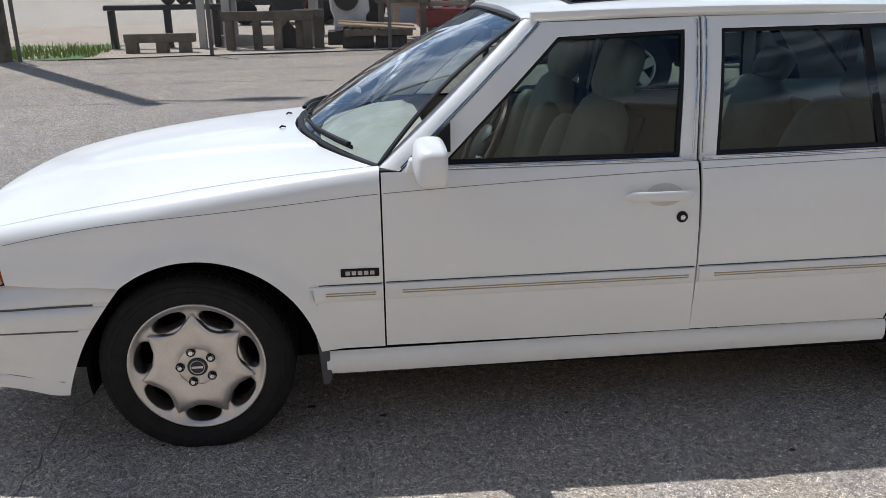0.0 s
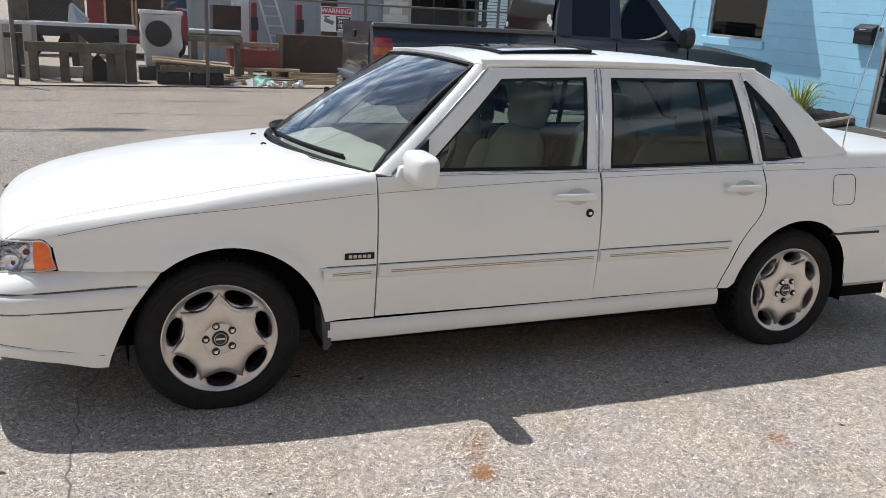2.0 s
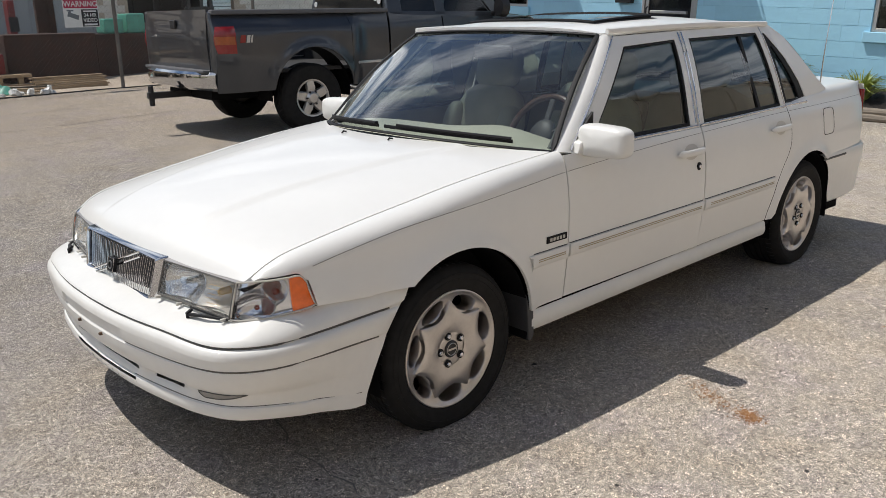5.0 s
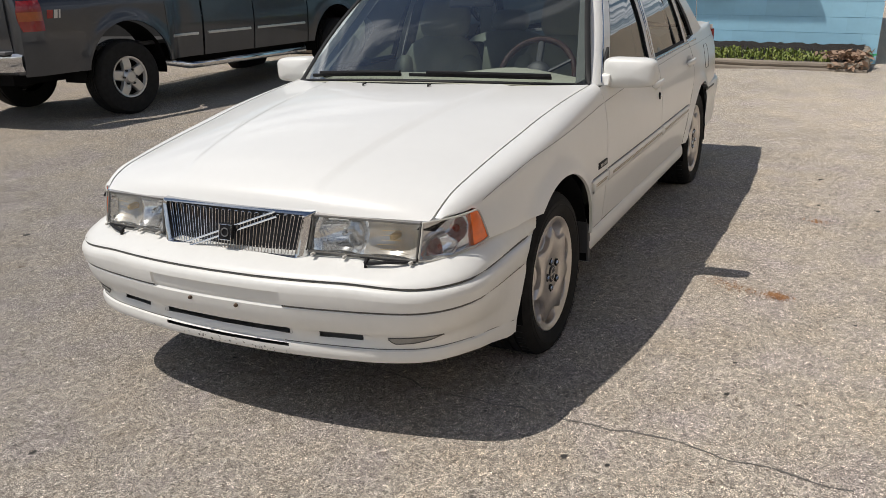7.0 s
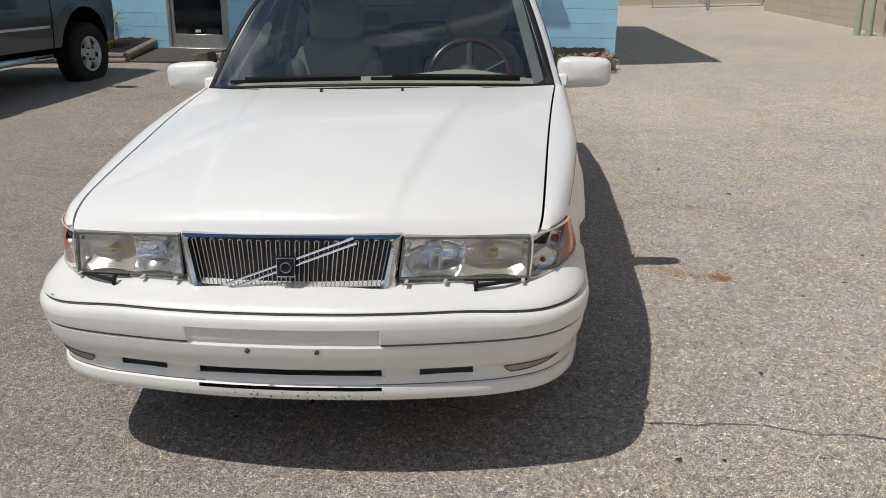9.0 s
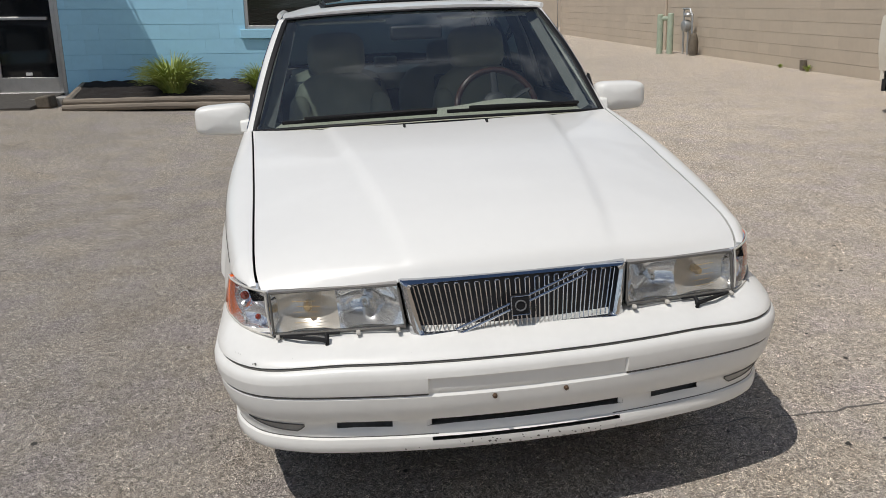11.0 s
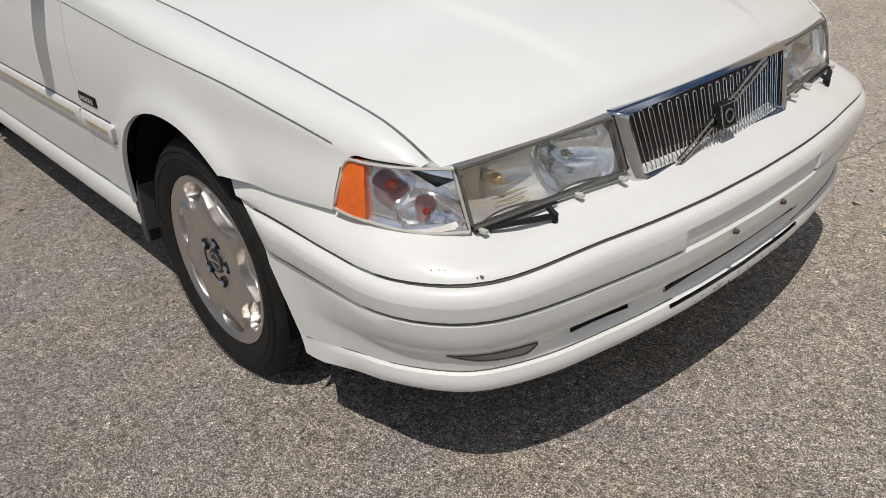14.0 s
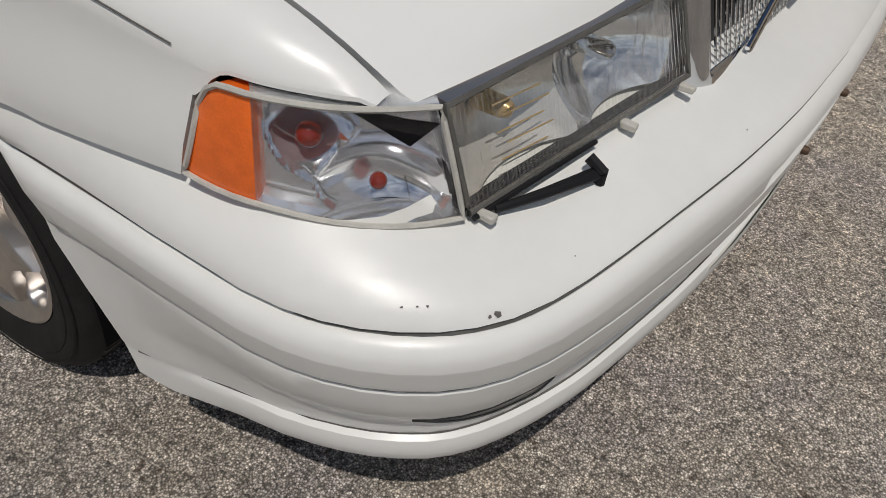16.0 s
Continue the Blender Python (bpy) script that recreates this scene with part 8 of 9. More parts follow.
# ======== parked pickup and parked SUV, both heading towards +x ========
M_CHARCOAL = mat("charcoal_metallic", (0.050, 0.053, 0.060), 0.30, 0.45, var=0.08, scale=6, coat=0.7)
M_PEARL = mat("pearl_white_paint", (0.72, 0.67, 0.56), 0.28, var=0.03, scale=4, coat=0.6)
M_GREYTRIM = mat("grey_bumper_trim", (0.10, 0.10, 0.105), 0.5, var=0.15, scale=10)


def road_wheel(par, x, y, sg, r, rim_r, width, z0, spokes, holes, rim_mat, name="wheel"):
    """A wheel whose outer face looks towards sg * y."""
    w = new(name)
    w.parent = par
    w.location = (x, y, z0 + r)
    bm = bmesh.new()
    prof = [(rim_r, -0.02), (rim_r + 0.015, 0.004), (lerp(rim_r, r, 0.5), 0.016), (r - 0.03, 0.006), (r - 0.008, -0.015)]
    for k in range(5):
        o = -0.03 - (width - 0.07) / 5 * k
        prof += [(r, o), (r, o - (width - 0.07) / 5 + 0.012), (r - 0.012, o - (width - 0.07) / 5 + 0.011), (r - 0.012, o - (width - 0.07) / 5 + 0.002)]
    prof += [(r - 0.01, -width + 0.02), (rim_r, -width)]
    lathe(bm, [(a, sg * b) for a, b in prof], 64, "y")
    for v in bm.verts:
        v.co.z = max(v.co.z, -r + 0.002)
    part("tyre", bm, M_TYRE, w, angle=30)
    bm = bmesh.new()
    lathe(bm, [(rim_r - 0.025, sg * -0.03), (rim_r - 0.012, sg * -0.004), (rim_r + 0.004, sg * 0.0), (rim_r + 0.004, sg * -0.03)], 56, "y")
    part("rim", bm, rim_mat, w)
    bm = bmesh.new()
    lathe(bm, [(rim_r - 0.01, sg * -0.03), (rim_r - 0.03, sg * -0.16), (0.02, sg * -0.17)], 40, "y")
    part("barrel", bm, M_DKSTEEL, w)
    for k in range(spokes):
        a = math.tau * (k + 0.35) / spokes
        bm = bmesh.new()
        d, s = Vector((math.cos(a), 0, math.sin(a))), Vector((-math.sin(a), 0, math.cos(a)))
        w0, w1 = (0.062, 0.050) if holes else (0.030, 0.058)
        A = []
        for u, ww in ((0.04, w0 * 0.9), (0.5, lerp(w0, w1, 0.5)), (1.0, w1)):
            c = d * lerp(0.05, rim_r - 0.012, u)
            dep = 0.012 + 0.02 * (1 - u) if not holes else 0.02 * math.sin(u * 2.6)
            ring = [c + s * ww + Vector((0, sg * (-0.045), 0)), c + s * ww * 0.82 + Vector((0, sg * (dep - 0.02), 0)), c - s * ww * 0.82 + Vector((0, sg * (dep - 0.02), 0)), c - s * ww + Vector((0, sg * (-0.045), 0))]
            A.append([bm.verts.new(p) for p in ring])
        for P, Q in zip(A, A[1:]):
            for i in range(4):
                bm.faces.new((P[i], P[(i + 1) % 4], Q[(i + 1) % 4], Q[i]))
        part("spoke", bm, rim_mat, w, bevel=0.004)
    bm = bmesh.new()
    lathe(bm, [(0.0, sg * 0.018), (0.05, sg * 0.016), (0.068, sg * 0.0), (0.09, sg * -0.03)], 28, "y")
    part("hub", bm, rim_mat, w)
    for k in range(6):
        a = math.tau * k / 6
        bm = bmesh.new()
        lathe(bm, [(0.0, sg * 0.01), (0.011, sg * 0.01), (0.012, sg * -0.03)], 8, "y", (0.075 * math.cos(a), 0, 0.075 * math.sin(a)))
        part("wheel_nut", bm, M_BLACKP, w)
    return w


def vehicle(car, paint, y0, width, gz, hubs, arch, panels, zlow, belt, prof, bulge=None):
    """Sides with wheel openings, split into named panels (name, x0, x1). prof: how far the skin stands out at a height."""
    outs = []
    for sg, y in ((-1, y0), (1, y0 + width)):
        cyc = y0 + width / 2

        def skin(x, z, o=0.0, y=y, sg=sg):
            f = prof(z) + (bulge(x, z) if bulge else 0.0)
            for hx in hubs:
                d = math.hypot(x - hx, z - gz - 0.39)
                f += 0.03 * math.exp(-(((d - arch) / 0.07) ** 2)) if z > gz + 0.35 else 0
            return Vector((x, y + sg * (f + o), z))
        for name, xa, xb in panels:
            xs = {xa, xb}
            for hx in hubs:
                xs |= {hx + arch * math.cos(a) for a in span(0, math.pi, 31) if xa < hx + arch * math.cos(a) < xb}
            xs |= {lerp(xa, xb, k / 12) for k in range(13)}
            xs = sorted(xs)

            def fn(x, s):
                zb = gz + zlow
                for hx in hubs:
                    if abs(x - hx) < arch:
                        zb = max(zb, gz + 0.39 + math.sqrt(arch ** 2 - (x - hx) ** 2))
                zt = belt(x)
                return skin(x, lerp(zb, max(zt, zb + 0.01), s))
            bm = bmesh.new()
            sheet(bm, fn, xs, span(0, 1, 16), 0.02, (xa * 0.5 + xb * 0.5, cyc, gz + 0.8))
            outs.append((sg, name, part(name, bm, paint, car), skin))
        for hx in hubs:
            bm = bmesh.new()
            sheet(bm, lambda a, o: Vector((hx + (arch - 0.004) * math.cos(a), y - sg * o, gz + 0.39 + (arch - 0.004) * math.sin(a))), span(radians(-8), radians(188), 24), [0.0, 0.12, 0.35])
            part("wheel_arch_liner", bm, M_UNDER, car)
    return outs


def build_pickup():
    wz, y0, w = 0.172, 5.12, 1.93
    gz = wz + 0.05
    tx = 2.05
    hubs = (3.49, 7.02)
    car = thing("pickup_truck", "dark charcoal extended-cab pickup truck parked by the fence", "pickup")
    belt = curve([(2.05, gz + 1.27), (4.52, gz + 1.25), (4.56, gz + 1.22), (6.45, gz + 1.16), (7.0, gz + 1.12), (7.75, gz + 1.00)])
    prof = curve([(gz + 0.4, -0.03), (gz + 0.6, 0.0), (gz + 0.85, 0.02), (gz + 1.05, 0.012), (gz + 1.2, -0.02), (gz + 1.3, -0.05)])
    panels = (("bed_side", tx, 3.98), ("bed_step", 3.985, 4.50), ("rear_door", 4.53, 5.36), ("front_door", 5.38, 6.40), ("front_fender", 6.42, 7.72))
    
    def flare(x, z):
        """The rear fender stands out from the bed, with a step behind the cab."""
        return 0.085 * step(tx - 0.04, tx + 0.16, x) ** 0.5 * (1 - step(4.02, 4.20, x)) * (1 - step(gz + 1.06, gz + 1.24, z))
    outs = vehicle(car, M_CHARCOAL, y0, w, gz, hubs, 0.50, panels, 0.45, belt, prof, flare)
    for sg, name, ob, skin in outs:
        spans = {"bed_step": (4.06, 4.44), "rear_door": (4.58, 5.30), "front_door": (5.42, 6.34)}
        if name in spans:
            bm = bmesh.new()
            a, b = spans[name]
            tube(bm, [skin(x, gz + 0.69, 0.006) for x in span(a, b, 6)], 0.008, 6, r2=0.016)
            part("bright_strip", bm, M_ALU, ob)
        if name == "front_door":
            bm = bmesh.new()
            tube(bm, [skin(5.46, gz + 1.02, 0.01), skin(5.50, gz + 1.02, 0.035), skin(5.64, gz + 1.02, 0.035), skin(5.68, gz + 1.02, 0.01)], 0.014, 8)
            part("door_handle", bm, M_CHARCOAL, ob)
        if name == "bed_side":
            bm = bmesh.new()
            sheet(bm, lambda k, v: skin(tx, gz + lerp(0.47, 1.26, v)).lerp(Vector((tx - 0.012, (y0 + 0.1) if sg < 0 else (y0 + w - 0.1), gz + lerp(0.47, 1.26, v))), k) - Vector((0.012 * math.sin(math.pi * k), 0, 0)), span(0, 1, 6), span(0, 1, 12))
            part("fender_end", bm, M_CHARCOAL, car)
            # tail lamp in three bands
            lamp = part("tail_lamp", sheet_bm(lambda u, v: skin(tx + 0.015 + 0.235 * u - 0.03 * math.sin(math.pi * v) * (1 - u), gz + lerp(0.85, 1.12, v), 0.012 + 0.012 * math.sin(math.pi * u)), span(0, 1, 8), span(0, 1, 10), 0.03, (3, y0 + w / 2, 1)), mat_red, car, "red and amber tail lamp")
            bm = bmesh.new()
            sheet(bm, lambda u, v: skin(tx + 0.02 + 0.215 * u - 0.03 * (1 - u), gz + lerp(0.94, 1.02, v), 0.018 + 0.013 * math.sin(math.pi * u)), span(0, 1, 8), span(0, 1, 4))
            part("amber_band", bm, mat("amber_band_lens", (0.36, 0.075, 0.012), 0.2, var=0.15, scale=40, coat=0.6), lamp)
            # decal, as plain slanted bars
            for k, (c, a, b) in enumerate(((mat_red, 0.32, 0.42), (M_ALU, 0.44, 0.50), (M_ALU, 0.52, 0.55))):
                bm = bmesh.new()
                sheet(bm, lambda u, v: skin(tx + lerp(a, b, u) + 0.03 * v, gz + lerp(0.955, 1.03, v), 0.004), [0, 1], [0, 0.5, 1])
                part("decal_bar", bm, c, ob, smooth=False)
    # bed: inner box, rails, tailgate
    bm = bmesh.new()
    box(bm, tx + 0.02, 4.48, y0 + 0.06, y0 + w - 0.06, gz + 0.62, gz + 0.66)
    box(bm, 4.42, 4.48, y0 + 0.05, y0 + w - 0.05, gz + 0.6, gz + 1.24)
    part("bed_floor", bm, M_DKSTEEL, car, smooth=False)
    for y in (y0 + 0.03, y0 + w - 0.03):
        bm = bmesh.new()
        box(bm, tx, 4.50, y - 0.045, y + 0.045, gz + 1.235, gz + 1.285)
        part("bed_rail", bm, M_GREYTRIM, car, bevel=0.012)
    bm = bmesh.new()
    sheet(bm, lambda u, v: Vector((tx - 0.01 - 0.02 * math.sin(math.pi * v) - (0.012 if 0.12 < u < 0.88 and 0.2 < v < 0.75 else 0), lerp(y0 + 0.10, y0 + w - 0.10, u), gz + lerp(0.60, 1.29, v))), span(0, 1, 18), span(0, 1, 14), 0.05, (4, 6, 1))
    gate_ = part("tailgate", bm, M_CHARCOAL, car)
    bm = bmesh.new()
    box(bm, tx - 0.05, tx - 0.02, y0 + w / 2 - 0.07, y0 + w / 2 + 0.07, gz + 1.10, gz + 1.19)
    part("gate_handle", bm, M_BLACKP, gate_, bevel=0.01)
    for y in (y0 + 0.02, y0 + w - 0.10):
        bm = bmesh.new()
        box(bm, tx - 0.015, tx + 0.03, y, y + 0.08, gz + 0.55, gz + 1.27)
        part("corner_post", bm, M_CHARCOAL, car, bevel=0.02)
    # bumper with a worn chrome face, hitch
    bm = bmesh.new()

    def bump(u, k):
        s = [(0.0, 0.66), (-0.05, 0.665), (-0.08, 0.64), (-0.085, 0.56), (-0.07, 0.50), (0.0, 0.47)][k]
        y = lerp(y0 - 0.02, y0 + w + 0.02, u)
        c = 0.16 * abs(2 * u - 1) ** 3
        return Vector((tx - 0.10 + s[0] + c, y, gz + s[1]))
    sheet(bm, bump, span(0, 1, 20), list(range(6)))
    rbm = part("rear_bumper", bm, M_CHROME, car, "dull chrome step bumper")
    bm = bmesh.new()
    box(bm, tx - 0.10, tx + 0.12, y0 + 0.1, y0 + w - 0.1, gz + 0.655, gz + 0.685)
    part("bumper_step", bm, M_GREYTRIM, rbm, bevel=0.008)
    bm = bmesh.new()
    box(bm, tx - 0.40, tx + 0.3, y0 + w / 2 - 0.035, y0 + w / 2 + 0.035, gz + 0.36, gz + 0.43)
    tube(bm, [(tx - 0.36, y0 + w / 2, gz + 0.28), (tx - 0.36, y0 + w / 2, gz + 0.50)], 0.03, 10)
    part("tow_hitch", bm, M_BLACKP, car, bevel=0.006)
    # cab: section lofted along x
    yc = y0 + w / 2
    zb = gz + 1.2
    cab = [(4.54, 0.88, zb), (4.60, 0.80, gz + 1.70), (4.72, 0.72, gz + 1.80), (5.2, 0.70, gz + 1.835), (5.75, 0.69, gz + 1.815), (5.92, 0.70, gz + 1.76)]
    bm = bmesh.new()
    sheet(bm, lambda u, v: Vector((lerp(4.66, 5.93, u), yc + 0.73 * v * (1 - 0.02 * u), gz + 1.79 + 0.05 * (1 - abs(v) ** 2.5) * math.sin(math.pi * (0.12 + 0.76 * u)) - 0.02 * abs(v) ** 6)), span(0, 1, 16), span(-1, 1, 17), 0.04, (5.2, yc, gz + 1))
    part("roof", bm, M_CHARCOAL, car)
    for sg in (-1, 1):
        def g(x, z, o=0.0):
            k = (z - zb) / (gz + 1.79 - zb)
            return Vector((x, yc + sg * (lerp(0.925, 0.735, k) + o), z))
        # pillars and frames
        for nm, pts in (("cab_pillar", [(4.54, zb), (4.58, gz + 1.5), (4.66, gz + 1.79), (4.80, gz + 1.79), (4.76, zb)]),
                        ("door_pillar", [(5.30, zb), (5.33, gz + 1.79), (5.46, gz + 1.79), (5.46, zb)]),
                        ("screen_pillar", [(6.28, zb), (5.80, gz + 1.79), (5.94, gz + 1.79), (6.50, zb)]),
                        ("roof_rail", [(4.66, gz + 1.74), (4.66, gz + 1.80), (5.93, gz + 1.80), (5.90, gz + 1.74)]),
                        ("belt_rail", [(4.54, zb - 0.03), (4.54, zb + 0.05), (6.42, zb + 0.03), (6.42, zb - 0.03)])):
            bm = bmesh.new()
            A = [bm.verts.new(g(x, z)) for x, z in pts]
            B = [bm.verts.new(g(x, z, -0.05)) for x, z in pts]
            bm.faces.new(A)
            bm.faces.new(B[::-1])
            for i in range(len(pts)):
                j = (i + 1) % len(pts)
                bm.faces.new((A[i], B[i], B[j], A[j]))
            part(nm, bm, M_CHARCOAL, car, bevel=0.008)
        for pts in ([(4.74, zb + 0.02), (4.78, gz + 1.76), (5.34, gz + 1.76), (5.32, zb + 0.02)], [(5.45, zb + 0.02), (5.45, gz + 1.76), (5.84, gz + 1.76), (6.30, zb + 0.02)]):
            bm = bmesh.new()
            bm.faces.new([bm.verts.new(g(x, z, -0.012)) for x, z in pts])
            part("side_window", bm, M_DARKGLASS if pts[0][0] < 5 else M_GLASS, car, smooth=False)
        bm = bmesh.new()
        lathe(bm, [(0.0, -0.07), (0.09, -0.06), (0.11, 0.0), (0.11, 0.05), (0.0, 0.05)], 16, "x", (6.28, yc + sg * 1.10, gz + 1.28))
        for v in bm.verts:
            v.co.z = gz + 1.28 + (v.co.z - gz - 1.28) * 1.15
        part("wing_mirror", bm, M_TRIM, car)
        bm = bmesh.new()
        tube(bm, [(6.28, yc + sg * 0.92, gz + 1.20), (6.28, yc + sg * 1.05, gz + 1.24)], 0.03, 8)
        part("mirror_arm", bm, M_TRIM, car)
        # step bar
        bm = bmesh.new()
        tube(bm, [(4.05, yc + sg * 0.86, gz + 0.42), (4.25, yc + sg * 1.0, gz + 0.36), (6.25, yc + sg * 1.0, gz + 0.36), (6.4, yc + sg * 0.86, gz + 0.42)], 0.036, 10)
        part("step_bar", bm, M_CHROME, car)
        bm = bmesh.new()
        box(bm, 7.66, 7.80, yc + sg * 0.62 - 0.22, yc + sg * 0.62 + 0.22, gz + 0.78, gz + 0.98)
        part("head_lamp", bm, M_GLASS_CLEAR, car, bevel=0.02)
        bm = bmesh.new()
        box(bm, 7.60, 7.67, yc + sg * 0.62 - 0.22, yc + sg * 0.62 + 0.22, gz + 0.78, gz + 0.98)
        part("lamp_reflector", bm, mat_reflector2, car)
    # rear window, windscreen, hood, nose, floor
    bm = bmesh.new()
    sheet(bm, lambda u, v: Vector((lerp(4.545, 4.665, u ** 1.5), yc + v * lerp(0.90, 0.74, u), lerp(zb + 0.0, gz + 1.80, u))), span(0, 1, 6), span(-1, 1, 7))
    bw = part("cab_back", bm, M_CHARCOAL, car)
    bm = bmesh.new()
    sheet(bm, lambda u, v: Vector((lerp(4.535, 4.60, u ** 1.5), yc + v * lerp(0.80, 0.70, u), lerp(zb + 0.06, gz + 1.72, u))), span(0, 1, 5), span(-1, 1, 7))
    part("rear_window", bm, M_DARKGLASS, car)
    for yy, zz, r in ((0.52, 0.42, 0.06), (-0.66, 0.16, 0.055), (-0.74, 0.11, 0.04), (0.74, 0.09, 0.035)):
        bm = bmesh.new()
        lathe(bm, [(0.0, -0.004), (r, -0.004), (r, 0.004)], 16, "x", (4.53 + 0.09 * (zz / 0.5) ** 1.5, yc + yy, zb + 0.06 + zz))
        part("sticker", bm, M_WHITEP, bw)
    bm = bmesh.new()
    box(bm, 4.70, 4.80, yc - 0.12, yc + 0.12, gz + 1.825, gz + 1.87)
    part("brake_lamp", bm, mat_red, car, bevel=0.012)
    bm = bmesh.new()
    sheet(bm, lambda u, v: Vector((lerp(6.55, 5.93, u) - 0.06 * v * v, yc + v * lerp(0.88, 0.70, u), lerp(gz + 1.16, gz + 1.79, u))), span(0, 1, 6), span(-1, 1, 9))
    part("windscreen", bm, M_GLASS, car)
    bm = bmesh.new()
    sheet(bm, lambda u, v: Vector((lerp(6.48, 7.74 - 0.05 * v * v, u), yc + 0.93 * v, gz + lerp(1.20, 1.05, u ** 1.6) + 0.035 * (1 - abs(v) ** 3) - 0.05 * abs(v) ** 8)), span(0, 1, 12), span(-1, 1, 21), 0.04, (7, yc, 0.5))
    part("hood", bm, M_CHARCOAL, car)
    bm = bmesh.new()
    box(bm, 7.55, 7.74, y0 + 0.04, y0 + w - 0.04, gz + 0.42, gz + 1.04)
    part("nose", bm, M_CHARCOAL, car, bevel=0.04)
    bm = bmesh.new()
    box(bm, 7.70, 7.86, y0 + 0.0, y0 + w - 0.0, gz + 0.45, gz + 0.68)
    part("front_bumper", bm, M_CHROME, car, bevel=0.04)
    bm = bmesh.new()
    box(bm, tx + 0.1, 7.6, y0 + 0.35, y0 + w - 0.35, gz + 0.35, gz + 0.60)
    box(bm, 4.5, 6.6, y0 + 0.08, y0 + w - 0.08, gz + 0.42, gz + 0.56)
    box(bm, 6.5, 7.6, y0 + 0.30, y0 + w - 0.30, gz + 0.5, gz + 1.0)
    part("chassis", bm, M_UNDER, car, smooth=False)
    for y in (-0.36, 0.36):
        bm = bmesh.new()
        box(bm, 5.42, 5.60, yc + y - 0.24, yc + y + 0.24, gz + 0.7, gz + 1.52)
        box(bm, 5.0, 5.6, yc + y - 0.24, yc + y + 0.24, gz + 0.6, gz + 0.85)
        part("seat", bm, M_DARKPL, car, bevel=0.06)
    for hx in hubs:
        for sg, y in ((-1, y0 - 0.005), (1, y0 + w + 0.005)):
            road_wheel(car, hx, y - (sg * -0.04 if hx < 5 else 0), sg, 0.38, 0.203, 0.25, wz, 5, True, M_ALU)
    # a short bed, with little of it behind the rear wheels
    def shorten(ob):
        for c in ob.children:
            if c.type == "MESH":
                for v in c.data.vertices:
                    v.co.x = float(np.interp(v.co.x, [1.50, 2.05, 2.30, 3.00, 4.00, 4.50, 9.0], [1.85, 2.40, 2.60, 3.02, 4.02, 4.56, 8.8]))
                shorten(c)
    shorten(car)
    # the whole truck stands slightly askew
    car.matrix_world = pose(3.36, 5.0, 0, 0, 0, -4.7) @ pose(-3.49, -5.12, 0)


